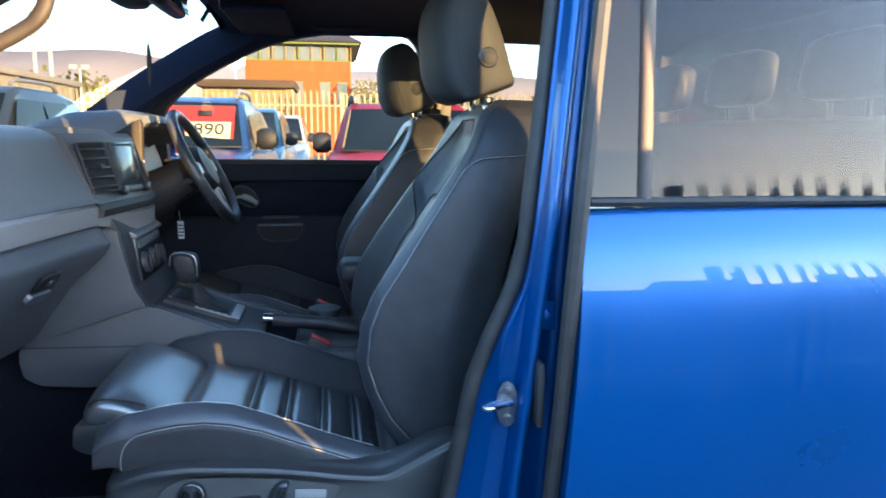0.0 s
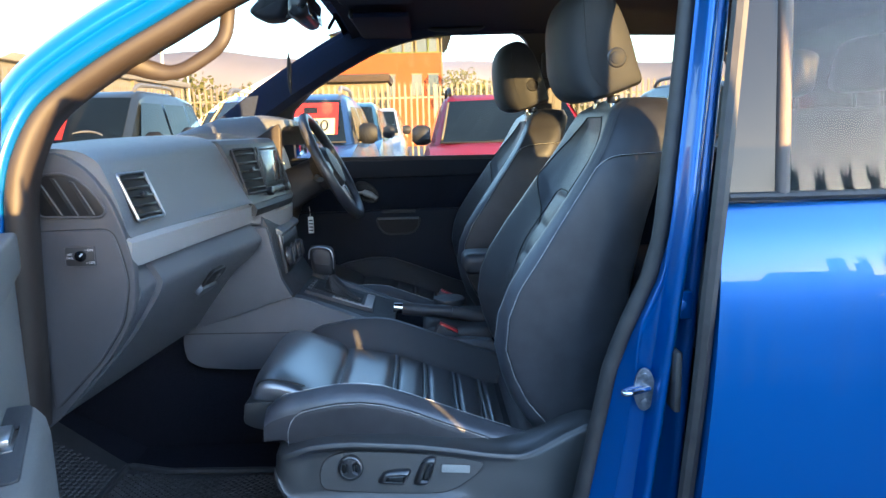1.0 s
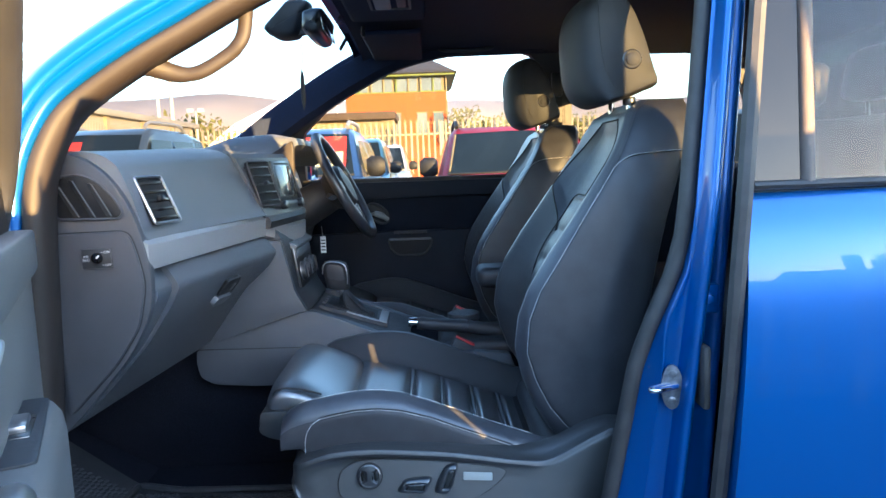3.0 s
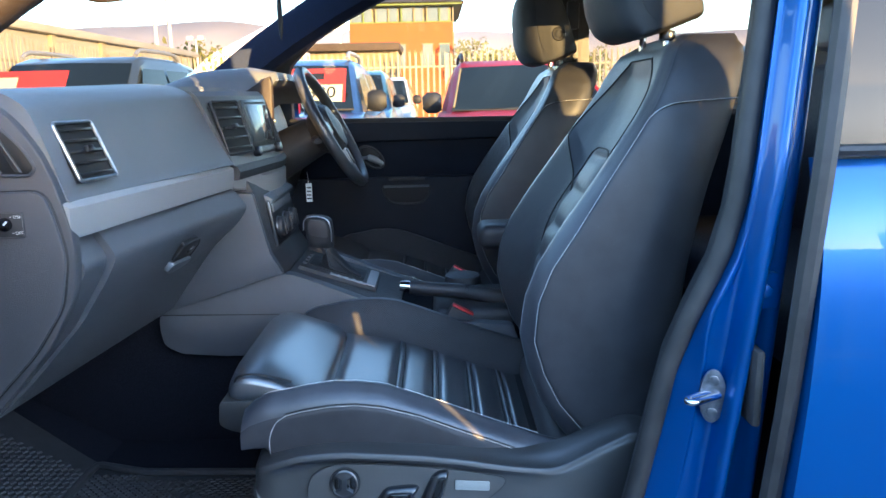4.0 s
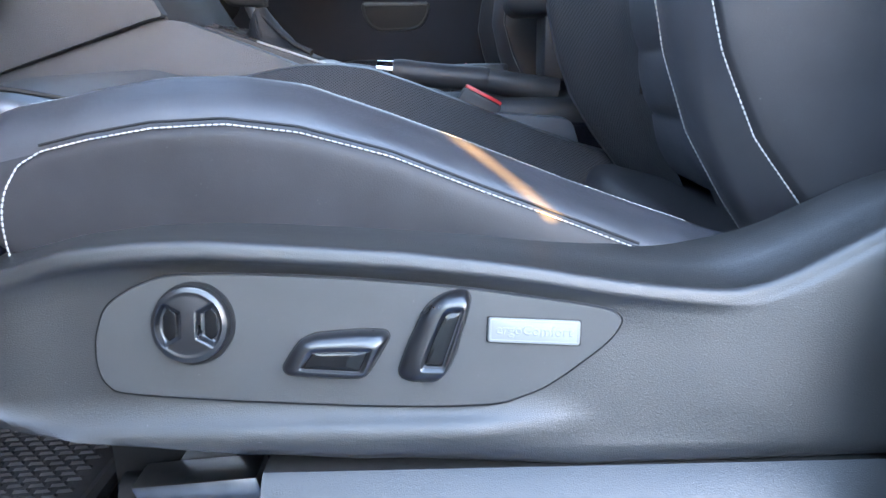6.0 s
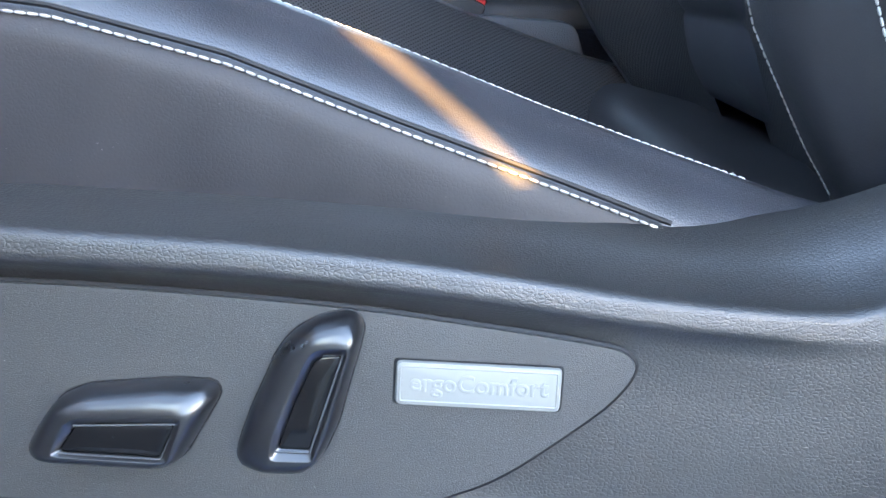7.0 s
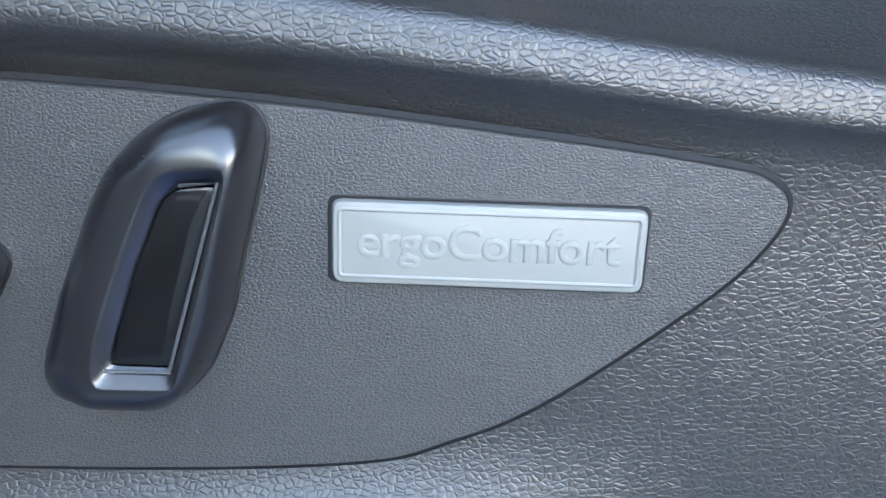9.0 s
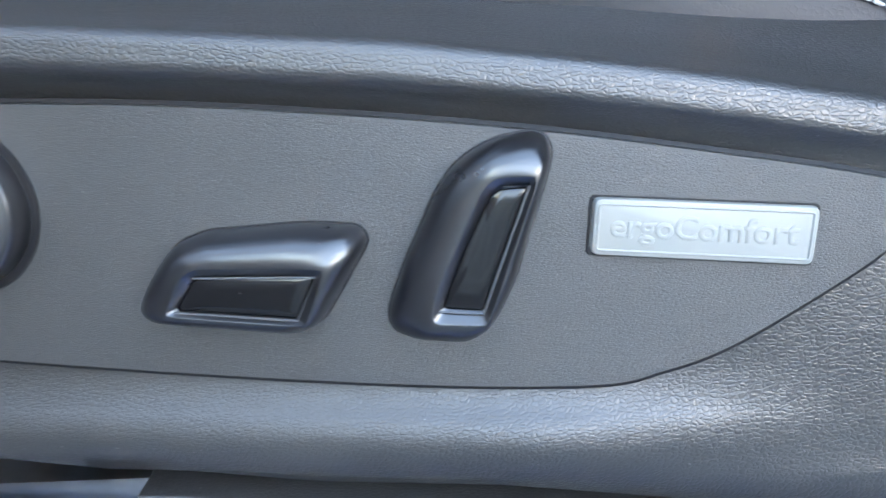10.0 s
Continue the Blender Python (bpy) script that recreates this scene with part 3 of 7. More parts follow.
# far side: inner door frames with their windows
sill = 1.282
hole = [(-0.560, sill), (-0.556, 1.469), (-0.46, 1.555), (-0.334, 1.652), (-0.203, 1.710), (0.013, 1.744), (0.185, 1.752), (0.290, 1.742), (0.325, 1.70), (0.345, 1.62), (0.360, sill)]
hole = [(x, min(z, 1.735)) for x, z in hole]
hole = rounded(hole, 0.015, 2)
rim_o = [(-0.80, 1.20), (-0.80, 1.40), (-0.62, 1.53), (-0.40, 1.68), (-0.22, 1.765), (0.0, 1.79), (0.2, 1.80), (0.36, 1.80), (0.42, 1.75), (0.43, 1.6), (0.44, 1.20)]
cx, cz = -0.08, 1.45


def ray_poly(poly, n):
    """n points of the polygon, evenly by angle about (cx, cz)."""
    out = []
    for k in range(n):
        t = 2 * math.pi * k / n
        d = Vector((math.cos(t), math.sin(t)))
        best = None
        for a, b in zip(poly, poly[1:] + poly[:1]):
            e = Vector((b[0] - a[0], b[1] - a[1]))
            w = Vector((a[0] - cx, a[1] - cz))
            den = d.x * e.y - d.y * e.x
            if abs(den) < 1e-9:
                continue
            s = (w.x * e.y - w.y * e.x) / den
            u = (w.x * d.y - w.y * d.x) / den
            if s > 0 and -1e-6 <= u <= 1 + 1e-6 and (best is None or s < best):
                best = s
        out.append((cx + d.x * best, cz + d.y * best))
    return out


hi, ho = ray_poly(hole, 120), ray_poly(rim_o, 120)
Yf = lambda z: 2.735 - max(0.0, z - 1.28) * 0.20
rings = [[(x, Yf(z) + d, z) for x, z in poly] for poly, d in ((ho, 0.0), (hi, 0.004), (hi, 0.05), (ho, 0.05))]
part("window_surround", loft(rings, loop=True), DASH_DARK, truck, "black inner frame of the driver's window")
w = part("driver_window", loft([[(x, 2.80 - 0.204 * (z - 1.27), z) for x, z in row] for row in (((-0.60, 1.27), (0.38, 1.27)), ((-0.60, 1.48), (0.38, 1.48)), ((-0.34, 1.67), (0.37, 1.67)), ((-0.10, 1.745), (0.36, 1.745)))], closed=False, cap=False), GLASS, truck)
w.visible_shadow = False
cx, cz = 0.80, 1.45
hole2 = rounded([(0.46, 1.30), (0.455, 1.70), (0.50, 1.725), (1.02, 1.715), (1.12, 1.55), (1.15, 1.30)], 0.02, 2)
rim2 = [(0.43, 1.20), (0.42, 1.80), (0.50, 1.81), (1.12, 1.80), (1.23, 1.60), (1.24, 1.20)]
hi, ho = ray_poly(hole2, 90), ray_poly(rim2, 90)
rings = [[(x, Yf(z) + d, z) for x, z in poly] for poly, d in ((ho, 0.0), (hi, 0.004), (hi, 0.05), (ho, 0.05))]
part("window_surround", loft(rings, loop=True), DASH_DARK, truck)
w = part("rear_window", loft([[(0.44, 2.80, 1.27), (1.2, 2.80, 1.27)], [(0.44, 2.70, 1.76), (1.2, 2.70, 1.76)]], closed=False, cap=False), TINT_FAR, truck)
w.visible_shadow = False

# ---- front seat ----
SY = 1.50
seat = thing("front_seat", "black leather front passenger seat with white stitching and powered side panel", "car seat", (0.0, SY, 0.585), "front seats")


def stitches(path, length=0.0031, gap=0.0007, r=0.00054):
    """White dashes of thread along a path."""
    bm = bmesh.new()
    p = [Vector(q) for q in path]
    acc = [0.0]
    for a, b in zip(p, p[1:]):
        acc.append(acc[-1] + (b - a).length)

    def at(s):
        i = min(max(int(np.searchsorted(acc, s)) - 1, 0), len(p) - 2)
        f = (s - acc[i]) / max(acc[i + 1] - acc[i], 1e-9)
        return p[i].lerp(p[i + 1], f)

    s = 0.0
    while s + length < acc[-1]:
        a, b = at(s), at(s + length)
        t = (b - a).normalized()
        tube([a, a + t * length * 0.25, a + t * length * 0.75, b], [r * 0.6, r, r, r * 0.6], 5, bm=bm)
        s += length + gap
    return bm


# backrest: level rings, each drawn through seam, crest and middle
BZ = [0.800, 0.846, 0.892, 0.943, 0.998, 1.057, 1.109, 1.171, 1.232, 1.292, 1.332, 1.365, 1.40, 1.43, 1.452]
ST = [0.188, 0.156, 0.119, 0.094, 0.078, 0.084, 0.105, 0.146, 0.184, 0.224, 0.251, 0.270, 0.288, 0.304, 0.340]
IN = [0.154, 0.120, 0.092, 0.073, 0.061, 0.069, 0.090, 0.129, 0.172, 0.213, 0.241, 0.261, 0.278, 0.294, 0.330]
HW = [0.245, 0.252, 0.255, 0.257, 0.258, 0.257, 0.254, 0.250, 0.245, 0.237, 0.228, 0.216, 0.198, 0.172, 0.125]
RE = [0.300, 0.300, 0.302, 0.306, 0.312, 0.320, 0.328, 0.342, 0.358, 0.378, 0.392, 0.404, 0.416, 0.424, 0.420]
DP = [0.030, 0.042, 0.052, 0.058, 0.060, 0.058, 0.056, 0.052, 0.046, 0.038, 0.030, 0.022, 0.014, 0.008, 0.003]
NB = 96


def back_ring(z, grow=0.0):
    st, inn, hw, re, dp = (at_table(z, BZ, t) for t in (ST, IN, HW, RE, DP))
    cs = (st + (re - st) * 0.55)
    half = [(re, 0.0), (re, -0.55 * hw), (re - 0.012, -0.86 * hw), (cs + 0.02, -0.985 * hw), (cs - 0.03, -1.0 * hw), (st + 0.012, -0.992 * hw), (st, -0.972 * hw), (inn + 0.004, -0.90 * hw), (inn, -0.80 * hw), (inn + dp * 0.45, -0.62 * hw), (inn + dp * 0.9, -0.42 * hw), (inn + dp, -0.18 * hw), (inn + dp, 0.0)]
    pts = half + [(a, -b) for a, b in half[-2:0:-1]]
    return [(p.x, SY + p.y, z) for p in spline([(a, b, 0) for a, b in pts], NB, True)]


levels = list(np.linspace(0.80, 1.452, 64))
rings = [back_ring(z) for z in levels]
top = [Vector(p) for p in rings[-1]]
mid = sum(top, Vector()) / len(top)
rings.append([tuple(mid + (p - mid) * 0.6 + Vector((0, 0, 0.004))) for p in top])
rings.append([tuple(mid + (p - mid) * 0.15 + Vector((0, 0, 0.006))) for p in top])
# control points sit every NB / 24 samples: the seam is the 6th, the crest's inner seam the 8th
K = NB // 24


def strip(k0, k1, z0=0, z1=None, off=0.0):
    """Piece of the backrest between two sample columns."""
    bm = bmesh.new()
    rows = rings[z0:z1]
    pieces = [[r[k % NB] for k in range(k0, k1 + 1)] for r in rows]
    return loft(pieces, closed=False, cap=False, bm=bm)


part("side_panel", strip(2 * K, 6 * K), LEATHER_SIDE, seat, "matt black leatherette outer side", sharp=70)
part("side_panel", strip(18 * K, 22 * K), LEATHER_SIDE, seat, sharp=70)
part("back_panel", strip(-2 * K, 2 * K), LEATHER_SIDE, seat, sharp=70)
part("bolster", strip(6 * K, 8 * K), LEATHER_BOLSTER, seat, "smooth black leather bolster", sharp=70)
part("bolster", strip(16 * K, 18 * K), LEATHER_BOLSTER, seat, sharp=70)
def at_row(k, r):
    """Point at a fractional column and ring index."""
    a, b = min(int(r), len(rings) - 2), int(math.floor(k))
    one = lambda q: Vector(rings[a][q % NB]).lerp(Vector(rings[a + 1][q % NB]), r - a)
    return one(b).lerp(one(b + 1), k - b)


def inset(r):
    """Columns by which the shoulder panel draws in from the crest towards its top."""
    f = min(1.0, max(0.0, (r - 46) / 13.5))
    return 2.3 * K * f ** 2.2


TOP_ROW = 59.8


def edge_row(k):
    """Ring index of the seam between perforated wing and smooth shoulder, pointing down beside the slot."""
    return 47 - 10.5 * min(1.0, max(0, 3 * K - abs(k - 12 * K) + K) / (3 * K))


def patch(k0, k1, lo, hi, n=40):
    return sheet([[at_row(k, lo(k) + (hi(k) - lo(k)) * i / n) for k in range(k0, k1 + 1)] for i in range(n + 1)])


for k0, k1 in ((8 * K, 11 * K), (13 * K, 16 * K)):
    part("wing", patch(k0, k1, lambda k: 0, edge_row), LEATHER_PERF, seat, "perforated black leather", sharp=70)
rows = []
for i in range(41):
    row = []
    for j in range(41):
        f = j / 40
        lo = edge_row(8 * K + 8 * K * f)
        r = lo + (TOP_ROW - lo) * i / 40
        k = 8 * K + inset(r) + (8 * K - 2 * inset(r)) * f
        sink = 0.009 * min(1.0, i / 5, (40 - i) / 5) * min(1.0, j / 5, (40 - j) / 5)
        row.append(at_row(k, r) + Vector((sink, 0, -0.2 * sink)))
    rows.append(row)
part("shoulder_panel", loft(rows, closed=False, cap=False), LEATHER_BACK, seat, "smooth black leather upper backrest", sharp=70)
for s in (0, 1):
    rows = [[at_row(8 * K + inset(r) * j / 8, r) if s == 0 else at_row(16 * K - inset(r) * j / 8, r) for j in range(9)] for r in np.linspace(46, TOP_ROW, 24)]
    part("shoulder_wrap", loft(rows, closed=False, cap=False), LEATHER_BOLSTER, seat, "smooth black leather wrapped over the shoulder", sharp=70)
part("top_wrap", loft([[at_row(k, r) for k in range(8 * K, 16 * K + 1)] for r in np.linspace(TOP_ROW, len(rings) - 1.001, 10)], closed=False, cap=False), LEATHER_BOLSTER, seat, "smooth black leather over the backrest top", sharp=70)
# pleated middle of the backrest
rows = []
for i in range(100):
    z = 0.82 + (1.262 - 0.82) * i / 99
    st, inn, hw, dp = (at_table(z, BZ, t) for t in (ST, IN, HW, DP))
    puff = 0.009 * abs(math.sin(math.pi * (z - 0.82) / 0.062)) ** 0.5
    rows.append([(inn + dp + 0.004 - (puff + 0.004) * (1 - abs(2 * k / 14 - 1) ** 5), SY + (2 * k / 14 - 1) * 0.285 * hw, z) for k in range(15)])
part("centre_pleats", loft(rows, closed=False, cap=False), LEATHER_BACK, seat, "pleated smooth black leather", sharp=70)

for k0, k1 in ((8 * K, 11 * K), (13 * K, 16 * K)):
    part("panel_seam", tube([at_row(k, edge_row(k)) + Vector((-0.0008, 0, 0)) for k in range(k0, k1 + 1)], 0.0017, 6), BLACK, seat)
for k in (8 * K, 16 * K):
    s = 1 if k < 12 * K else -1
    part("panel_seam", tube([at_row(k + s * inset(r), r) + Vector((-0.0006, 0, 0)) for r in np.linspace(edge_row(k), TOP_ROW, 24)], 0.0017, 6), BLACK, seat)
part("panel_seam", tube([at_row(k, TOP_ROW) + Vector((-0.0006, 0, 0)) for k in np.linspace(10.3 * K, 13.7 * K, 24)], 0.0017, 6), BLACK, seat)
part("slot_edge", tube(spline([(at_table(z, BZ, IN) + at_table(z, BZ, DP) - 0.003, SY + w, z) for w, z in ((-0.072, 0.90), (-0.073, 1.10), (-0.070, 1.235), (-0.045, 1.264), (0.0, 1.268), (0.045, 1.264), (0.070, 1.235), (0.073, 1.10), (0.072, 0.90))], 60), 0.0016, 8), BLACK, seat)

zs = [z for z in levels if 0.815 < z < 1.335]


def col(k, z, out=0.0006):
    p = [Vector(q) for q in back_ring(z)]
    c = Vector((at_table(z, BZ, RE) - 0.08, SY, z))
    d = p[k] - c
    return p[k] + d.normalized() * out


seam = [col(6 * K, z) for z in zs]
tail = spline([seam[-1], seam[-1] + Vector((0.016, -0.002, 0.013)), seam[-1] + Vector((0.045, -0.003, 0.022)), seam[-1] + Vector((0.14, -0.002, 0.027))], 14)
part("stitching", stitches(seam + tail[1:]), THREAD, seat, "white contrast stitching", kind="stuff")
part("seam", tube([q + Vector((0.003, 0.0025, 0)) for q in seam + tail[1:]], 0.0014, 6), BLACK, seat)
part("stitching", stitches([col(8 * K, z) for z in zs if z < 1.20]), THREAD, seat, "white contrast stitching", kind="stuff")
part("stitching", stitches([col(18 * K, z) for z in zs]), THREAD, seat, kind="stuff")

# headrest
HRC = (0.275, SY, 1.56)


def headrest_ring(f):
    """Side outline at a share f of the half width, -1 to 1."""
    w = 0.108 * f
    k = math.sqrt(max(0.0, 1 - abs(f) ** 6))
    outline = [(0.198, 1.545), (0.197, 1.598), (0.209, 1.638), (0.238, 1.664), (0.280, 1.667), (0.312, 1.640), (0.338, 1.585), (0.358, 1.520), (0.368, 1.485), (0.350, 1.474), (0.297, 1.455), (0.258, 1.449), (0.222, 1.462), (0.203, 1.500)]
    ease = lambda u: u * u * (3 - 2 * u)
    low = lambda x: 0.52 + 0.40 * ease(min(1.0, max(0.0, (x - HRC[0] + 0.07) / 0.11)))
    sx = lambda x: low(x) + (1 - low(x)) * k
    front = 0.022 * (abs(f) ** 2)
    return [(HRC[0] + (p.x - HRC[0]) * sx(p.x) + front * min(1.0, max(0.0, (HRC[0] - p.x) / 0.04)), SY + w, HRC[2] + (p.z - HRC[2]) * (0.91 + 0.09 * k)) for p in spline([(a, 0, b) for a, b in outline], 56, True)]


rings = [headrest_ring(f) for f in (-1, -0.985, -0.96, -0.92, -0.85, -0.72, -0.5, -0.2, 0.0, 0.2, 0.5, 0.72, 0.85, 0.92, 0.96, 0.985, 1)]
hr = part("headrest", loft(rings), LEATHER_HEAD, seat, "black leather headrest with a round side button", sharp=75)
ny = SY - 0.1078
part("button", tube([(0.3135 + 0.0170 * math.cos(t), ny + 0.0005, 1.531 + 0.0170 * math.sin(t)) for t in np.linspace(0, 2 * math.pi, 41)[:-1]], 0.0026, 8, loop=True, cap=False), GLOSS, hr, "round release button ring")
part("button_cap", disc((0.3135, ny + 0.0005, 1.531), (0, -1, 0), 0.0125, 0.0045, 36, 0.001), LEATHER_HEAD, hr, "dark button cap")
part("button_gap", disc((0.3135, ny + 0.0015, 1.531), (0, -1, 0), 0.0165, 0.004, 36), BLACK, hr)
for px, dx in ((0.318, 0.0),):
    part("post", tube([(px, SY - 0.070, 1.40), (px, SY - 0.070, 1.48)], 0.0065, 14), CHROME, hr, "chrome headrest post")
    part("collar", disc((px, SY - 0.070, 1.446), (0, 0, 1), 0.013, 0.016, 20, 0.003), GLOSS, hr)
    part("post", tube([(px, SY + 0.070, 1.40), (px, SY + 0.070, 1.48)], 0.0065, 14), CHROME, hr)
# stitched seam of the headrest's side, between front wrap and side
part("seam", tube(spline([(0.247, ny + 0.004, 1.652), (0.249, ny + 0.0006, 1.620), (0.252, ny, 1.575), (0.258, ny, 1.530), (0.272, ny + 0.0004, 1.490), (0.300, ny + 0.001, 1.472), (0.350, ny + 0.003, 1.486)], 40), 0.0012, 6), BLACK, hr)

# cushion: rings across the seat along x
CXS = [-0.384, -0.378, -0.360, -0.335, -0.303, -0.276, -0.238, -0.196, -0.154, -0.101, -0.047, 0.007, 0.054, 0.10, 0.20]
ZO = [0.840, 0.862, 0.875, 0.884, 0.891, 0.897, 0.903, 0.9045, 0.899, 0.884, 0.862, 0.841, 0.822, 0.804, 0.780]
ZI = [0.856, 0.884, 0.902, 0.914, 0.919, 0.9245, 0.930, 0.930, 0.924, 0.905, 0.884, 0.862, 0.8445, 0.828, 0.800]
ZC = [0.840, 0.855, 0.868, 0.874, 0.878, 0.876, 0.872, 0.865, 0.856, 0.838, 0.818, 0.799, 0.783, 0.768, 0.740]


def cushion_ring(x):
    zo, zi, zc = (at_table(x, CXS, t) for t in (ZO, ZI, ZC))
    zo, zi = zo + 0.004, zi + 0.003
    lift = min(1.0, max(0.0, (-0.300 - x) / 0.035))
    half = [(0.0, 0.715 + 0.115 * lift), (-0.20, 0.715 + 0.115 * lift), (-0.262, 0.770 + 0.070 * lift), (-0.272, 0.5 * (0.79 + zo) + 0.014 * lift), (-0.271, zo - 0.012), (-0.267, zo), (-0.260, zo + (zi - zo) * 0.45), (-0.246, zi - 0.0035), (-0.228, zi), (-0.190, zc + (zi - zc) * 0.45), (-0.150, zc), (-0.07, zc - 0.002), (0.0, zc - 0.003)]
    pts = half + [(-a, b) for a, b in half[-2:0:-1]]
    return [(x, SY + p.x, p.y) for p in spline([(a, b, 0) for a, b in pts], NB, True)]


xs = [-0.374, -0.373, -0.370, -0.365] + list(np.linspace(-0.358, 0.20, 60))
rings = [cushion_ring(x) for x in xs]
part("cushion_base", loft([[r[k % NB] for k in range(-2 * K, 2 * K + 1)] for r in rings], closed=False, cap=False), DASH_DARK, seat)
for s in (1, -1):
    cut = lambda a, b: [[r[(k if s > 0 else -k) % NB] for k in range(a, b + 1)] for r in rings]
    part("cushion_side", loft(cut(2 * K, 5 * K), closed=False, cap=False), LEATHER_SIDE, seat, "matt black leatherette cushion side", sharp=70)
    part("cushion_bolster", loft(cut(5 * K, 8 * K), closed=False, cap=False), LEATHER_BOLSTER, seat, "smooth black leather bolster", sharp=70)
    part("cushion_wing", sheet(cut(8 * K, 10 * K)), LEATHER_PERF, seat, sharp=70)
front = bmesh.new()
front.faces.new([front.verts.new(p) for p in rings[0]])
part("cushion_front", front, LEATHER_SIDE, seat)
# pleats of the cushion's middle, one soft roll after another
edges = [-0.266, -0.143, -0.076, -0.006, 0.057, 0.118, 0.178, 0.235]
for a, b in zip(edges, edges[1:]):
    rows = []
    for i in range(15):
        f = i / 14
        x = a + 0.0055 + (b - a - 0.011) * f
        zc = at_table(x, CXS, ZC)
        puff = 0.0115 * (1 - abs(2 * f - 1) ** 7)
        rows.append([(x, SY + (2 * k / 20 - 1) * 0.158, zc - 0.007 + puff * (1 - abs(2 * k / 20 - 1) ** 6) + 0.012 * abs(2 * k / 20 - 1) ** 6) for k in range(21)])
    part("pleat", loft(rows, closed=False, cap=False), LEATHER, seat, sharp=75)
    # narrow stuffed roll between two rows of stitching
    rows = []
    for i in range(9):
        f = i / 4 - 1
        x = b + 0.0052 * f
        zc = at_table(x, CXS, ZC)
        rows.append([(x, SY + (2 * k / 20 - 1) * 0.158, zc - 0.006 + 0.0105 * math.sqrt(1 - f * f) * (1 - abs(2 * k / 20 - 1) ** 6) + 0.012 * abs(2 * k / 20 - 1) ** 6) for k in range(21)])
    part("pleat_roll", loft(rows, closed=False, cap=False), LEATHER, seat, sharp=75)
# outer seams in white thread
side = spline([(-0.3295, SY - 0.2712, 0.826), (-0.3295, SY - 0.2736, 0.853), (-0.3255, SY - 0.2732, 0.872), (-0.316, SY - 0.2712, 0.888)], 24)
run = [Vector((x, SY - 0.2680, at_table(x, CXS, ZO) + 0.0046)) for x in np.linspace(-0.303, 0.058, 90)]
part("stitching", stitches(side + run), THREAD, seat, "white contrast stitching", kind="stuff")
part("seam", tube([q + Vector((0, -0.001, 0.0035)) for q in run[:-3]], 0.0010, 6), BLACK, seat)
run = [Vector((x, SY - 0.2280, at_table(x, CXS, ZI) + 0.0042)) for x in np.linspace(-0.345, 0.09, 100)]
part("stitching", stitches(run), THREAD, seat, "white contrast stitching", kind="stuff")
run = [Vector((x, SY + 0.2680, at_table(x, CXS, ZO) + 0.0046)) for x in np.linspace(-0.303, 0.058, 90)]
part("stitching", stitches(run), THREAD, seat, kind="stuff")

# sliding thigh support
rings = []
for f in (-1, -0.985, -0.95, -0.88, -0.6, 0, 0.6, 0.88, 0.95, 0.985, 1):
    k = math.sqrt(max(0, 1 - abs(f) ** 7))
    prof = [(-0.262, 0.85), (-0.260, 0.872), (-0.276, 0.888), (-0.325, 0.914), (-0.375, 0.933), (-0.405, 0.930), (-0.420, 0.912), (-0.424, 0.890), (-0.412, 0.880), (-0.36, 0.872), (-0.30, 0.86)]
    rings.append([(-0.345 + (p.x + 0.345) * (0.75 + 0.25 * k), SY + 0.185 * f, 0.895 + (p.z - 0.895) * (0.35 + 0.65 * k)) for p in spline([(a, 0, b) for a, b in prof], 44, True)])
pad = part("thigh_support", loft(rings), LEATHER, seat, "smooth black leather thigh support", sharp=75)
part("piping", tube(spline([(-0.405, SY - 0.175, 0.908), (-0.400, SY - 0.178, 0.922), (-0.38, SY - 0.178, 0.928), (-0.34, SY - 0.178, 0.922), (-0.31, SY - 0.180, 0.914)], 20), 0.002, 6), BLACK, pad)
part("support_carrier", prism(rounded([(-0.428, 0.886), (-0.36, 0.886), (-0.36, 0.82), (-0.415, 0.835), (-0.432, 0.845)], 0.008), SY - 0.19, SY + 0.19, "y", 0.004), SHELL, seat, "grained grey plastic under the thigh support")

# side valance with the seat switches
VX = [-0.352, -0.346, -0.325, -0.284, -0.243, -0.206, -0.169, -0.094, -0.048, -0.017, 0.023, 0.050, 0.080, 0.095, 0.113, 0.128, 0.177, 0.216, 0.240, 0.27]
VR = [0.820, 0.826, 0.833, 0.845, 0.849, 0.8495, 0.847, 0.841, 0.835, 0.830, 0.8225, 0.8185, 0.8155, 0.815, 0.819, 0.8255, 0.852, 0.870, 0.868, 0.850]
VT = [0.824, 0.830, 0.837, 0.847, 0.852, 0.853, 0.852, 0.847, 0.843, 0.839, 0.8345, 0.8305, 0.8295, 0.832, 0.8365, 0.842, 0.865, 0.877, 0.874, 0.856]
VBX = [-0.352, -0.340, -0.327, -0.278, -0.182, -0.099, 0.0, 0.10, 0.27]
VB = [0.800, 0.770, 0.752, 0.740, 0.730, 0.723, 0.716, 0.717, 0.720]
PLATE_Y, PLATE_Z, LEAN_P = 1.1945, 0.795, 0.25


def plate_y(z):
    return PLATE_Y + LEAN_P * (z - PLATE_Z)


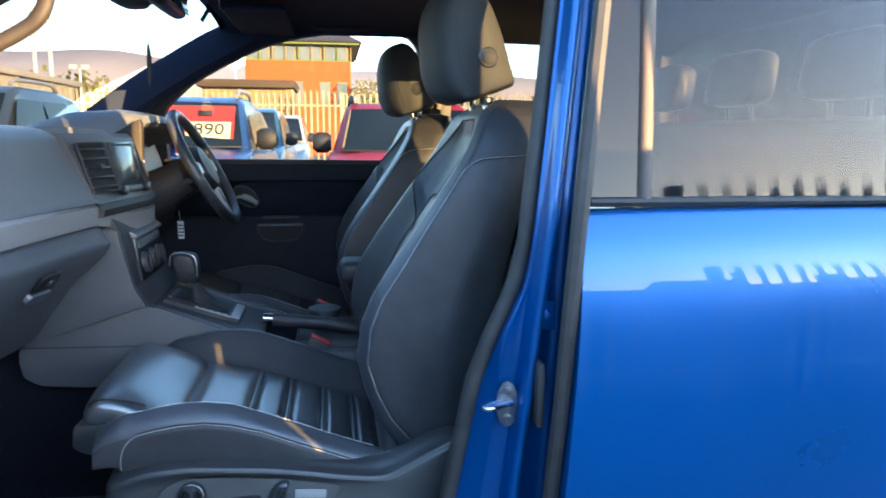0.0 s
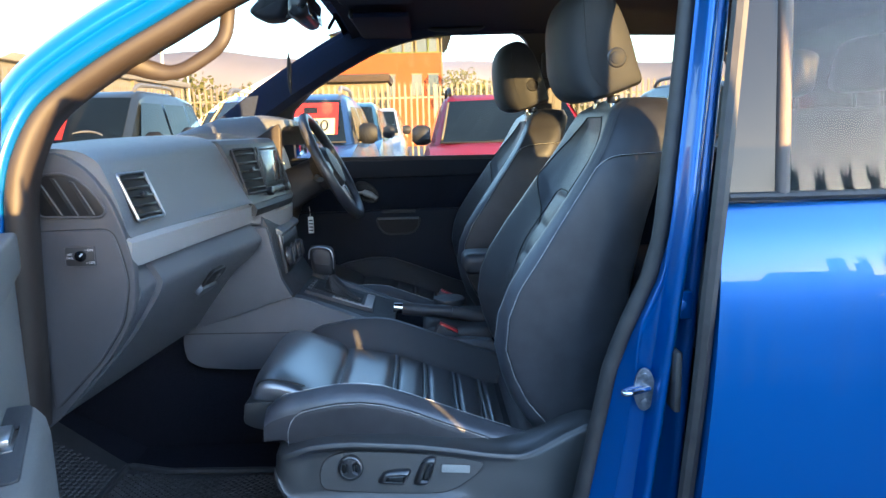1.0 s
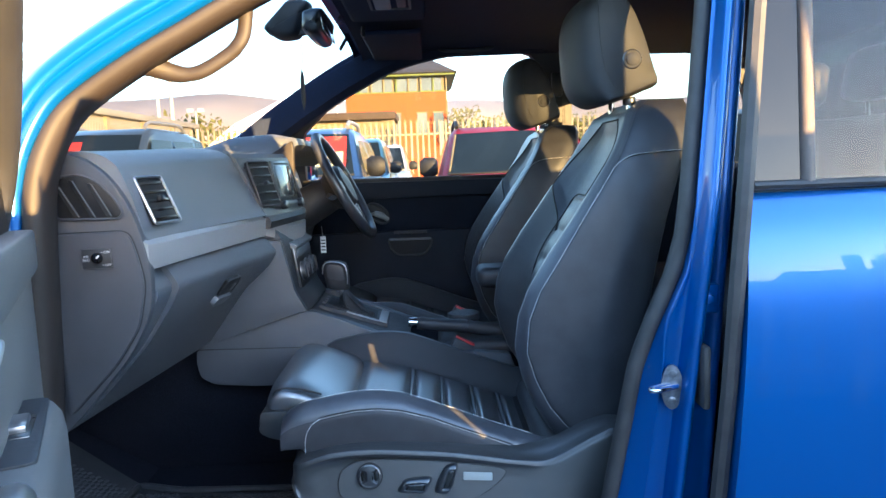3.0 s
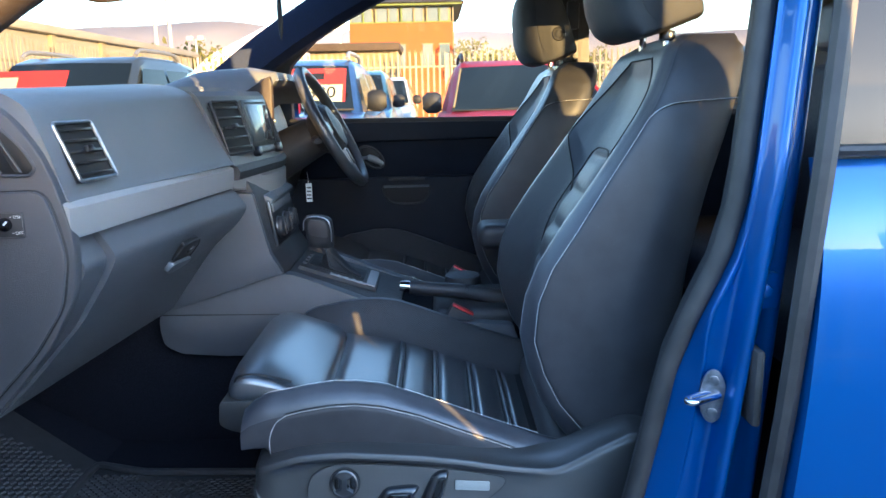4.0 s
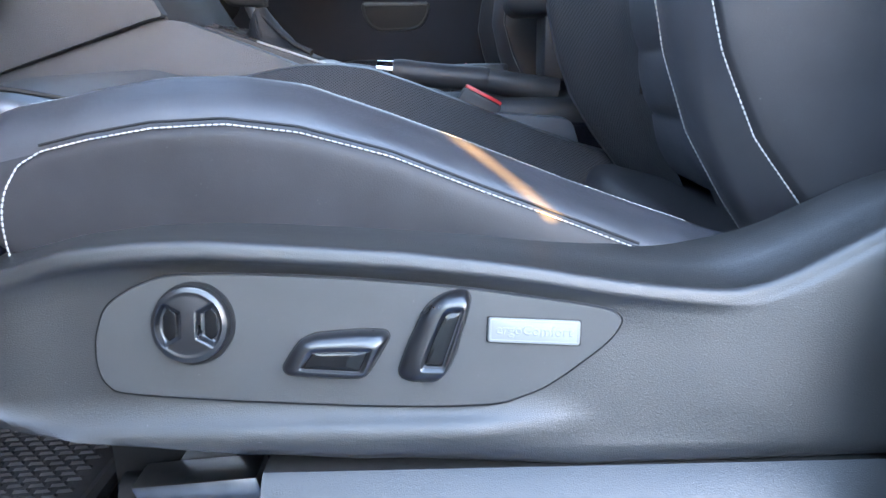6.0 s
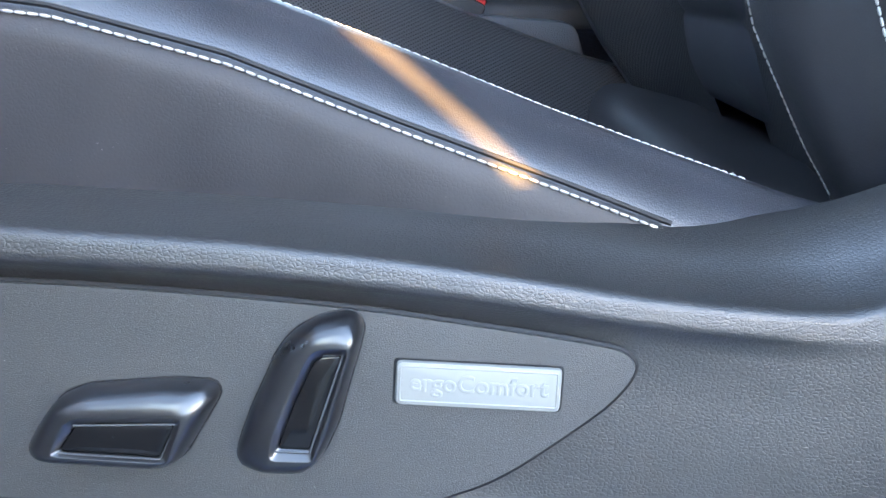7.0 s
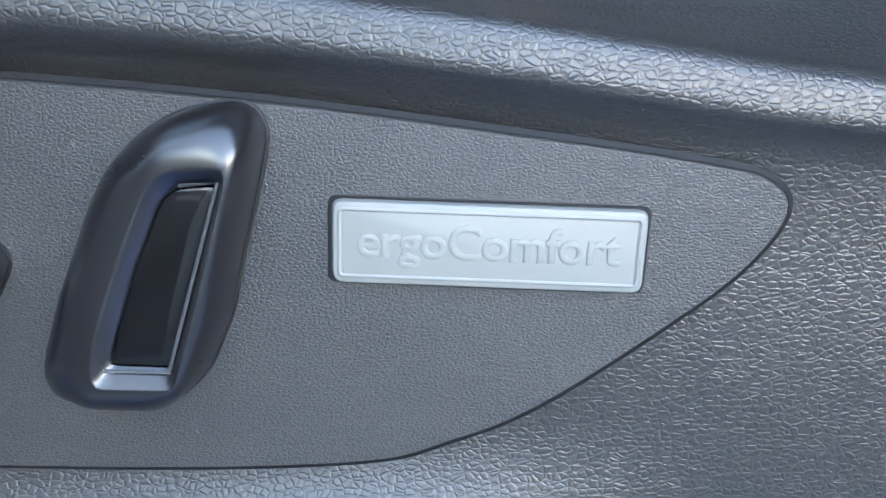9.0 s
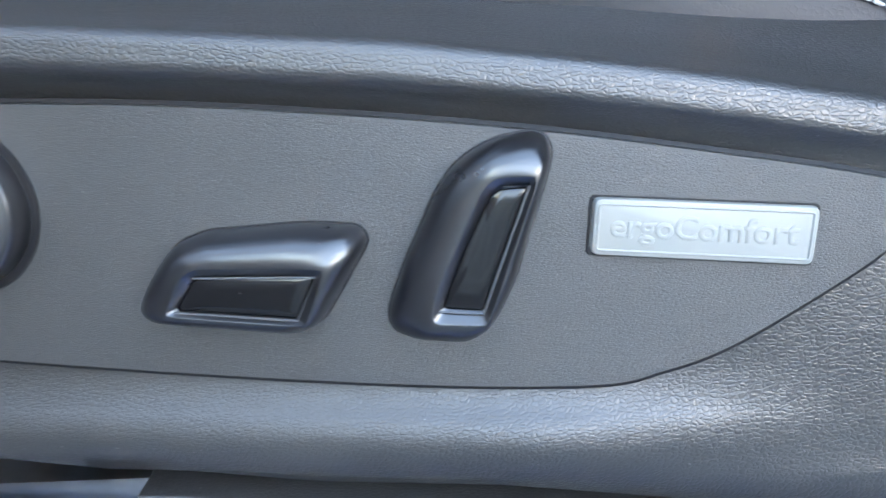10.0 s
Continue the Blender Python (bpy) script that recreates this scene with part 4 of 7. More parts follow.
def valance_ring(x):
    zr, zt, zb = at_table(x, VX, VR), at_table(x, VX, VT), at_table(x, VBX, VB)
    u = min(1.0, max(0.0, (0.135 - x) / 0.095))
    over = u * u * (3 - 2 * u) * at_table(x, [-0.352, -0.29], [0.2, 1.0])
    mixed = lambda a, b: a * over + b * (1 - over)
    zr -= 0.0022
    pts = [(1.246, zt + 0.001), (1.232, zt), (1.220, zr * 0.5 + zt * 0.5 + 0.0006), (1.210, zr + 0.0020), (1.2020, zr + 0.0016), (1.1998, zr + 0.0011), (1.1984, zr - 0.0001), (1.1976, zr - 0.0018), (1.1966, zr - 0.0048), (1.1961, zr - 0.0064), (mixed(1.1966, 1.1950), zr - 0.0078), (mixed(1.1980, 1.1941), zr - 0.0100)]
    z1 = zr - 0.0148
    pts.append((mixed(plate_y(z1) + 0.0012, 1.1930), z1))
    for k in range(1, 7):
        z = z1 + (0.7500 - z1) * k / 6
        pts.append((mixed(plate_y(z) + 0.0024, 1.1930 - 0.0125 * k / 6), z))
    lip = at_table(x, [-0.06, 0.015], [1.0, 0.0])
    for y, z in ((mixed(1.1800, 1.1790), 0.7462), (1.1765, 0.7425), (1.1750, 0.7370), (1.1752, 0.7300)):
        pts.append((lip * y + (1 - lip) * mixed(plate_y(z) + 0.0024, 1.1805 - 0.19 * (0.75 - z)), z))
    pts += [(1.1770, min(0.7250, zb + 0.004)), (1.1810, zb), (1.205, zb)]
    pts = [(y, max(z, zb)) for y, z in pts]
    wrap = at_table(x, [-0.354, -0.352, -0.349, -0.343, -0.335, -0.32], [0.06, 0.024, 0.012, 0.005, 0.0018, 0.0])
    return [(x, y + wrap, z) for y, z in pts]


vx = [-0.354, -0.352, -0.349, -0.343, -0.335] + list(np.linspace(-0.325, 0.27, 76))
part("valance", loft([valance_ring(x) for x in vx], closed=False, cap=False), SHELL, seat, "grained dark plastic seat side cover", sharp=80)
part("valance_foot", loft([[(x, y, z) for y, z in ((1.200, 0.716), (1.178, 0.7165), (1.170, 0.710), (1.158, 0.695), (1.154, 0.686), (1.156, 0.660), (1.20, 0.660))] for x in (-0.178, -0.17, 0.10, 0.27)]), SHELL, seat, "grey plastic ledge under the seat side cover")
outline = [(-0.2685, 0.789), (-0.2668, 0.8011), (-0.2600, 0.8140), (-0.2382, 0.8255), (-0.2125, 0.8285), (-0.1466, 0.8260), (-0.0685, 0.8188), (-0.0120, 0.8105), (0.0150, 0.8058), (0.0245, 0.8030), (0.0275, 0.7978), (0.0215, 0.7890), (0.0095, 0.7795), (-0.0130, 0.7648), (-0.0290, 0.7582), (-0.0470, 0.7542), (-0.0966, 0.7541), (-0.1763, 0.7582), (-0.2480, 0.7640), (-0.2620, 0.7690), (-0.2670, 0.7775)]
outline = [(p.x, p.z) for p in spline([(a, 0, b) for a, b in outline], 126, True)]


def onto(x, z, out=0.0):
    """Point on the switch plate, out metres proud of it."""
    k = 1 / math.hypot(1, LEAN_P)
    return Vector((x, plate_y(z) - out * k, z + out * LEAN_P * k))


c0 = (-0.11, 0.79)
shrunk = lambda f: [(c0[0] + (a - c0[0]) * (1 - f * 0.35), c0[1] + (b - c0[1]) * (1 - f)) for a, b in outline]
rings = [[onto(a, b, o) for a, b in shrunk(f)] for f, o in ((0.0, -0.004), (0.002, 0.0012), (0.014, 0.0024), (0.3, 0.0024), (0.7, 0.0024), (0.97, 0.0024))]
switch = part("switch_plate", loft(rings), PANEL, seat, "fine-grained dark switch plate", sharp=60)
part("plate_gap", tube([onto(a, b, 0.0004) for a, b in outline], 0.0011, 6, loop=True, cap=False), BLACK, switch)
FRAME_P = Matrix(((1, 0, 0, 0), (0, LEAN_P / math.hypot(1, LEAN_P), -1 / math.hypot(1, LEAN_P), 0), (0, 1 / math.hypot(1, LEAN_P), LEAN_P / math.hypot(1, LEAN_P), 0), (0, 0, 0, 1)))


def plate_m(x, z, out=0.0024):
    return Matrix.Translation(onto(x, z, out)) @ FRAME_P


def on_plate(poly, x, z, h, taper=0.9, bevel=0.001, base=0.0024):
    return prism(poly, 0, h, "z", bevel, 3, m=plate_m(x, z, base), taper=taper)


# badge
bx, bz = -0.0222, 0.7938
BR = Matrix.Rotation(radians(-3.6), 4, "Z")
turned = lambda poly: [tuple((BR @ Vector((a, b, 0))).xy) for a, b in poly]
badge = part("badge", on_plate(turned(rounded([(-0.0262, -0.0070), (0.0262, -0.0070), (0.0262, 0.0070), (-0.0262, 0.0070)], 0.0018)), bx, bz, 0.0025, 0.975, 0.0008), BADGE, switch, "satin silver badge with raised lettering")
rim_b = [(-0.0245, -0.0056), (0.0245, -0.0056), (0.0245, 0.0056), (-0.0245, 0.0056)]
part("badge_rim", tube([plate_m(bx, bz, 0.0049) @ BR @ Vector((a, b, 0)) for a, b in rounded(rim_b, 0.0008)], 0.00035, 6, loop=True, cap=False), BADGE, badge)
part("badge_shadow_gap", on_plate(turned(rounded([(-0.0268, -0.0076), (0.0267, -0.0076), (0.0267, 0.0074), (-0.0268, 0.0074)], 0.0016)), bx, bz, 0.0005, 0.99, 0.0), BLACK, switch)
lettering("ergoComfort", 0.0080, plate_m(bx, bz + 0.0003, 0.0048) @ BR, BADGE, badge, 0.0002, 0.00022)


def star(poly, c, n=84):
    """Points of a polygon evenly by angle about c."""
    out = []
    for k in range(n):
        d = Vector((math.cos(2 * math.pi * k / n), math.sin(2 * math.pi * k / n)))
        best = None
        for a, b in zip(poly, poly[1:] + poly[:1]):
            e, w = Vector((b[0] - a[0], b[1] - a[1])), Vector((a[0] - c[0], a[1] - c[1]))
            den = d.x * e.y - d.y * e.x
            if abs(den) < 1e-12:
                continue
            f, u = (w.x * e.y - w.y * e.x) / den, (w.x * d.y - w.y * d.x) / den
            if f > 0 and -1e-6 <= u <= 1 + 1e-6 and (best is None or f > best):
                best = f
        out.append(Vector((c[0] + d.x * best, c[1] + d.y * best)))
    return out


def seat_switch(name, base, ridge, inlay, label, lit):
    """Domed rocker rising to a ridge round a sunk gloss inlay; lit: corners joined by a paler bead that paints the edge
    glint.
    """
    c = (sum(p[0] for p in inlay) / len(inlay), sum(p[1] for p in inlay) / len(inlay))
    B, G, I = star(rounded(base, 0.0030, 5), c, 120), star(rounded(ridge, 0.0018, 5), c, 120), star(rounded(inlay, 0.0010, 4), c, 120)
    lerp = lambda p, q, f: [a.lerp(b, f) for a, b in zip(p, q)]
    at = lambda pts, o: [onto(p.x, p.y, o) for p in pts]
    dome = lambda f: 0.0042 + 0.0098 * (1 - (1 - f) ** 2.3) ** 0.55
    rings = [at(B, 0.0015), at(B, 0.0036)] + [at(lerp(B, G, f), dome(f)) for f in (0.03, 0.09, 0.18, 0.30, 0.44, 0.58, 0.72, 0.84, 0.93, 0.985)]
    rings += [at(G, 0.0139), at(lerp(G, I, 0.25), 0.0135), at(lerp(G, I, 0.85), 0.0121), at(I, 0.0117)]
    sw = part(name, loft(rings, cap=False), GLOSS, switch, label, sharp=75)
    mid = [Vector(c)] * len(I)
    face = [at(lerp(I, mid, 0.01), 0.0114), at(lerp(I, mid, 0.03), 0.0120), at(lerp(I, mid, 0.08), 0.0122), at(lerp(I, mid, 0.6), 0.0123)]
    part("switch_inlay", loft(face), PIANO, sw, "gloss black inlay")
    # edge highlight put in as a thin bead of lighter grey
    part("switch_edge_glint", tube([onto(c[0] + (a - c[0]) * 1.02, c[1] + (b - c[1]) * 1.02, 0.0127) for a, b in lit], 0.00032, 6), BEZEL, sw)
    part("switch_gap", tube([p for p in at(B, 0.0026)], 0.0005, 6, loop=True, cap=False), BLACK, sw)
    return sw


seat_switch("rake_switch", [(-0.0990, 0.7738), (-0.0975, 0.7700), (-0.0915, 0.7682), (-0.0779, 0.7675), (-0.0712, 0.7730), (-0.0661, 0.7833), (-0.0626, 0.7952), (-0.0588, 0.8065), (-0.0572, 0.8132), (-0.0590, 0.8168), (-0.0624, 0.8178), (-0.0710, 0.8164), (-0.0768, 0.8136), (-0.0815, 0.8100), (-0.0856, 0.8044), (-0.0896, 0.7960), (-0.0936, 0.7883), (-0.0976, 0.7783)], [(-0.0863, 0.7770), (-0.0857, 0.7749), (-0.0731, 0.7745), (-0.0724, 0.7765), (-0.0617, 0.8065), (-0.0618, 0.8084), (-0.0694, 0.8083), (-0.0721, 0.8073), (-0.0742, 0.8045), (-0.0796, 0.7935), (-0.0847, 0.7826)], [(-0.0842, 0.7778), (-0.0741, 0.7772), (-0.0632, 0.8061), (-0.0694, 0.8058), (-0.0720, 0.8041), (-0.0781, 0.7922)], "satin black backrest switch", [(-0.0690, 0.8059), (-0.0632, 0.8062), (-0.0741, 0.7771), (-0.0844, 0.7776)])
seat_switch("cushion_switch", [(-0.1640, 0.7768), (-0.1608, 0.7730), (-0.1205, 0.7700), (-0.1155, 0.7727), (-0.1028, 0.7926), (-0.1046, 0.7963), (-0.1180, 0.7972), (-0.1448, 0.7956), (-0.1530, 0.7924), (-0.1595, 0.7845)], [(-0.1530, 0.7768), (-0.1176, 0.7742), (-0.1120, 0.7880), (-0.1446, 0.7882), (-0.1485, 0.7858)], [(-0.1512, 0.7776), (-0.1200, 0.7754), (-0.1148, 0.7858), (-0.1452, 0.7858)], "satin black cushion switch", [(-0.1452, 0.7858), (-0.1148, 0.7858), (-0.1200, 0.7753), (-0.1514, 0.7775)])
# four-way lumbar button: dome with two pressed finger facets
kx, kz = -0.2130, 0.8020
round_k = lambda r, o: [plate_m(kx, kz, o) @ Vector((r * math.cos(t), r * math.sin(t), 0)) for t in np.linspace(0, 2 * math.pi, 145)[:-1]]
part("button_well", loft([round_k(0.0236, 0.0020), round_k(0.0233, 0.0032), round_k(0.0190, 0.0026)]), BLACK, switch)


def button_height(u, v):
    r = math.hypot(u, v)
    a, b = abs(u), abs(v)
    h = 0.0122 - 0.0014 * (r / 0.0205) ** 2 + 0.0006 * math.exp(-(((r - 0.0182) / 0.0012) ** 2))
    d = min(a - 0.0036, (0.0076 + (a - 0.0036) * 0.55 - b) * 0.88, (0.0186 - r) * 1.6)
    k = min(1.0, max(0.0, d / 0.0034))
    return h - 0.0040 * k * k * (3 - 2 * k)


rings = []
for r in [0.0004] + [0.0006 * k for k in range(1, 34)] + [0.0203, 0.0207, 0.0209]:
    row = []
    for t in np.linspace(0, 2 * math.pi, 145)[:-1]:
        u, v = r * math.cos(t), r * math.sin(t)
        row.append(plate_m(kx, kz, button_height(u, v) - max(0.0, r - 0.0198) ** 1.5 * 1.6) @ Vector((u, v, 0)))
    rings.append(row)
rings.append(round_k(0.0211, 0.0085))
rings.append(round_k(0.0211, 0.0022))
kn = part("lumbar_button", loft(rings[::-1]), GLOSS, switch, "round four-way lumbar button", sharp=75)
for s in (-1, 1):
    facet = [(s * a, b) for a, b in ((0.0078, 0.0066), (0.0078, -0.0066), (0.0118, -0.0094), (0.0152, -0.0050), (0.0152, 0.0050), (0.0118, 0.0094))]
    part("button_facet", on_plate(rounded(facet, 0.001, 2), kx, kz, 0.0006, 0.94, 0.0002, 0.0075), PIANO, kn, "dark pressing facet")

# runners, motor and brackets under the seat
for y in (1.245, 1.72):
    part("runner", box(-0.36, 0.24, y, y + 0.035, 0.600, 0.632, 0.004), STEEL, seat, "steel seat runner")
    part("seat_frame", box(-0.30, 0.20, y + 0.002, y + 0.030, 0.655, 0.740, 0.006), BLACK, seat)
part("link", prism([(-0.29, 0.63), (-0.26, 0.63), (-0.19, 0.72), (-0.22, 0.73)], 1.235, 1.242), STEEL, seat)
part("link", prism([(0.03, 0.63), (0.085, 0.63), (0.085, 0.70), (0.035, 0.70)], 1.222, 1.240, "y", 0.004), STEEL, seat)
part("bracket", prism([(-0.27, 0.690), (-0.19, 0.696), (-0.185, 0.678), (-0.262, 0.672)], 1.205, 1.235, "y", 0.003), STEEL, seat)
part("adjuster_motor", tube([(-0.29, 1.245, 0.660), (-0.20, 1.245, 0.664)], 0.016, 14), BLACK, seat)
part("adjuster_rod", tube([(-0.33, 1.228, 0.650), (-0.14, 1.228, 0.655)], 0.008, 12), STEEL, seat)
part("seat_crevice", box(0.105, 0.31, SY - 0.238, SY + 0.238, 0.70, 0.806, 0.03, 4), LEATHER_SIDE, seat)
part("seat_pan", box(-0.34, 0.20, 1.28, 1.72, 0.70, 0.775, 0.01), BLACK, seat)
# belt buckle on the inner side
buck = thing("belt_buckle", "black seat belt buckle with a red button", "seat belt", (-0.03, 1.78, 0.8))
bm_ = Matrix.Translation((-0.025, 1.775, 0.865)) @ Matrix.Rotation(radians(28), 4, "Y")
part("buckle_body", box(-0.028, 0.028, -0.014, 0.014, -0.075, 0.028, 0.005, m=bm_), DASH_DARK, buck)
part("release_button", box(-0.026, 0.026, -0.010, 0.010, 0.024, 0.032, 0.002, m=bm_), RED, buck)

driver_seat = copy_thing(seat, pose(-0.031, SY + 0.865, 0.580))
tagged(driver_seat, "black leather driver's seat with white stitching, partly sunlit")
copy_thing(buck, pose(-0.02, 2.06, 0.822))

# ---- dashboard ----
dash = thing("dashboard", "dark grey grained dashboard with silver strip and air vents", "dashboard", (-0.7, YC, 0.9))


def blend(p, q, f):
    return [(a[0] + (b[0] - a[0]) * f, a[1] + (b[1] - a[1]) * f) for a, b in zip(p, q)]


# upper pad: profiles (x, z) at the passenger's end and beside the middle stack
near_p = [(-1.20, 1.22), (-1.15, 1.315), (-0.95, 1.372), (-0.74, 1.388), (-0.645, 1.386), (-0.606, 1.370), (-0.590, 1.345), (-0.575, 1.30), (-0.562, 1.248), (-0.560, 1.236), (-0.62, 1.230), (-0.8, 1.22)]
mid_p = [(-1.20, 1.22), (-1.15, 1.320), (-0.95, 1.385), (-0.70, 1.402), (-0.600, 1.398), (-0.558, 1.382), (-0.543, 1.358), (-0.513, 1.30), (-0.486, 1.250), (-0.480, 1.237), (-0.55, 1.230), (-0.8, 1.22)]


def dash_rings(ys, a, b, n=48):
    rings = []
    for f, y in ys:
        rings.append([(p.x, y, p.y) for p in spline([(u, v, 0) for u, v in blend(a, b, f)], n, True)])
    return rings


ys = [(0.0, 1.175), (0.0, 1.20), (0.1, 1.28), (0.45, 1.45), (0.85, 1.62), (1.0, 1.686)]
part("upper_pad", loft(dash_rings(ys, near_p, mid_p)), DASH, dash, "grey grained soft dash top", sharp=60)
ys = [(1.0, 2.07), (0.9, 2.12), (0.4, 2.35), (0.1, 2.55), (0.0, 2.69)]
part("upper_pad", loft(dash_rings(ys, near_p, mid_p)), DASH, dash, "grey grained soft dash top", sharp=60)
# silver strip
for y0, y1 in ((1.163, 1.690),):
    rings = []
    for k in range(17):
        f = k / 16
        y = y0 + (y1 - y0) * f
        x = -0.552 + 0.066 * f**1.15
        if f < 0.04:
            x -= 0.006
        zt = 1.238 - 0.002 * f
        rings.append([(x - 0.05, y, zt), (x - 0.004, y, zt), (x + 0.006, y, zt - 0.007), (x + 0.004, y, 1.2), (x + 0.001, y, 1.189), (x - 0.05, y, 1.187)])
    part("silver_strip", loft(rings), SILVER, dash, "satin silver dash strip", sharp=30)
part("strip_return", loft([[(x, y, z) for x, z in ((-0.490 + d, 1.236 - s), (-0.480 + d, 1.230 - s), (-0.483 + d, 1.189 - s), (-0.54, 1.187 - s), (-0.54, 1.236 - s))] for y, d, s in ((1.690, 0, 0), (1.740, 0.009, 0.010), (1.80, 0.020, 0.022), (1.832, 0.027, 0.030), (1.90, 0.034, 0.033), (1.965, 0.038, 0.034), (2.055, 0.030, 0.032))]), SILVER, dash, "satin silver strip round the middle stack", sharp=30)
# glove box
near_g = [(-0.75, 1.187), (-0.574, 1.187), (-0.569, 1.183), (-0.547, 1.146), (-0.564, 1.112), (-0.610, 1.040), (-0.700, 0.945), (-0.775, 0.880), (-0.86, 0.86), (-0.95, 1.0)]
mid_g = [(-0.75, 1.187), (-0.492, 1.187), (-0.486, 1.183), (-0.460, 1.148), (-0.484, 1.114), (-0.540, 1.065), (-0.600, 0.985), (-0.640, 0.930), (-0.80, 0.90), (-0.95, 1.0)]
rings = []
for f, y in ((0.0, 1.178), (0.0, 1.245)):
    rings.append([(p[0], y, p[1]) for p in rounded(blend(near_g, mid_g, f), 0.012, 3)])
part("lower_panel", loft(rings), DASH_LOW_SHADED, dash, "grey lower dash panel", sharp=35)
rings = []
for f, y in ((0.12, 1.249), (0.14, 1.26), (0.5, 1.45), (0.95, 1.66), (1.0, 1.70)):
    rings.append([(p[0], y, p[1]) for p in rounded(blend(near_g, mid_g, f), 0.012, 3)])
gb = part("glove_box", loft(rings), DASH_LOW_SHADED, dash, "closed grey glove box", sharp=35)
gm = Matrix.Translation((-0.539, 1.520, 1.083)) @ Matrix.Rotation(radians(-9), 4, "Z") @ Matrix.Rotation(radians(45), 4, "Y")
pocket = [(-0.068, 0.058), (-0.014, 0.060), (0.004, 0.040), (0.015, 0.002), (-0.006, 0.000), (-0.058, 0.010)]
part("handle_recess", prism(rounded(pocket, 0.007, 4), -0.004, 0.0035, "x", 0.001, m=gm), BLACK, gb, "dark catch pocket")
part("pocket_rim", tube([gm @ Vector((0.0035, a, b)) for a, b in rounded(pocket, 0.007, 4)], 0.0016, 6, loop=True, cap=False), DASH_DARK, gb)
part("handle", prism(rounded([(-0.062, 0.010), (-0.006, 0.006), (0.015, 0.006), (0.014, -0.010), (0.002, -0.020), (-0.048, -0.021), (-0.064, -0.010)], 0.008, 4), -0.002, 0.010, "x", 0.004, 3, m=gm, taper=0.94), DASH, gb, "grey glove box catch")
part("lock", disc(gm @ Vector((0.003, -0.018, 0.032)), gm.to_3x3() @ Vector((1, 0, 0)), 0.009, 0.004, 20, 0.001), GLOSS, gb)

# end of the dash, seen past the open door
end = rounded([(-0.700, 1.385), (-0.655, 1.382), (-0.612, 1.352), (-0.578, 1.300), (-0.560, 1.240), (-0.550, 1.185), (-0.556, 1.115), (-0.600, 1.040), (-0.690, 0.940), (-0.735, 0.90), (-0.735, 1.10)], 0.03, 4)
part("dash_end", prism(end, 1.160, 1.18, "y", 0.006, 3), DASH_END, dash, "dash end panel, its grey darkened for shade")
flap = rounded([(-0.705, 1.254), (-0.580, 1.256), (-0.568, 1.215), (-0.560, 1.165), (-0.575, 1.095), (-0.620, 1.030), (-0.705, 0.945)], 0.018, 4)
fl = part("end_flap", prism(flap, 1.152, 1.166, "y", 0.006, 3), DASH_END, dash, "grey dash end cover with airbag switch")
part("flap_joint", tube([(a, 1.1595, b) for a, b in flap], 0.0022, 6, loop=True, cap=False), BLACK, fl)
vent = rounded([(-0.696, 1.278), (-0.594, 1.276), (-0.586, 1.286), (-0.600, 1.312), (-0.624, 1.338), (-0.652, 1.350), (-0.690, 1.346)], 0.012, 4)
vs = part("side_vent", prism(vent, 1.158, 1.164, "y", 0.002), BLACK, dash, "triangular side window vent")
part("vent_rim", tube([(a, 1.158, b) for a, b in vent], 0.0022, 8, loop=True, cap=False), DASH_END, vs)
LOUVRES = ((-0.684, 1.331, -0.656, 1.281), (-0.662, 1.340, -0.630, 1.280), (-0.632, 1.334, -0.604, 1.281))
for a, b, c, d in LOUVRES:
    blade = part("slat", loft([[(a - 0.016, 1.1605, b + 0.003), (a, 1.154, b), (a + 0.001, 1.1615, b)], [(c - 0.016, 1.1605, d), (c, 1.154, d), (c + 0.001, 1.1615, d)]]), DASH_DARK, vs, "dark slanted louvre", sharp=20)
    part("slat_edge", tube([(a, 1.1538, b), (c, 1.1538, d)], 0.0007, 6), BEZEL, blade)
# airbag switch
sp = part("airbag_switch", box(-0.657, -0.607, 1.149, 1.1535, 1.196, 1.230, 0.002), DASH_DARK, fl, "dark airbag key switch")
part("outline", tube([(a, 1.1488, b) for a, b in rounded([(-0.656, 1.197), (-0.608, 1.197), (-0.608, 1.229), (-0.656, 1.229)], 0.003, 3)], 0.0004, 5, loop=True, cap=False), BEZEL, sp)
part("key_slot", disc((-0.630, 1.149, 1.214), (0, -1, 0), 0.0090, 0.005, 24, 0.001), PIANO, sp)
part("key_bar", box(-0.0011, 0.0011, -0.0015, 0.0, 0.000, 0.0065, m=Matrix.Translation((-0.630, 1.1445, 1.214)) @ Matrix.Rotation(radians(45), 4, "Y")), PRINT, sp)
up_m = lambda x, z: Matrix.Translation((x, 1.1484, z)) @ Matrix.Rotation(radians(90), 4, "X")
for txt, x, z, s in (("AIR", -0.6485, 1.2165, 0.0058), ("BAG", -0.6485, 1.2108, 0.0058), ("\u2022 ON", -0.6165, 1.2235, 0.0062), ("\u2022 OFF", -0.6155, 1.2022, 0.0062)):
    lettering(txt, s, up_m(x, z), PRINT, sp, 0.0001)


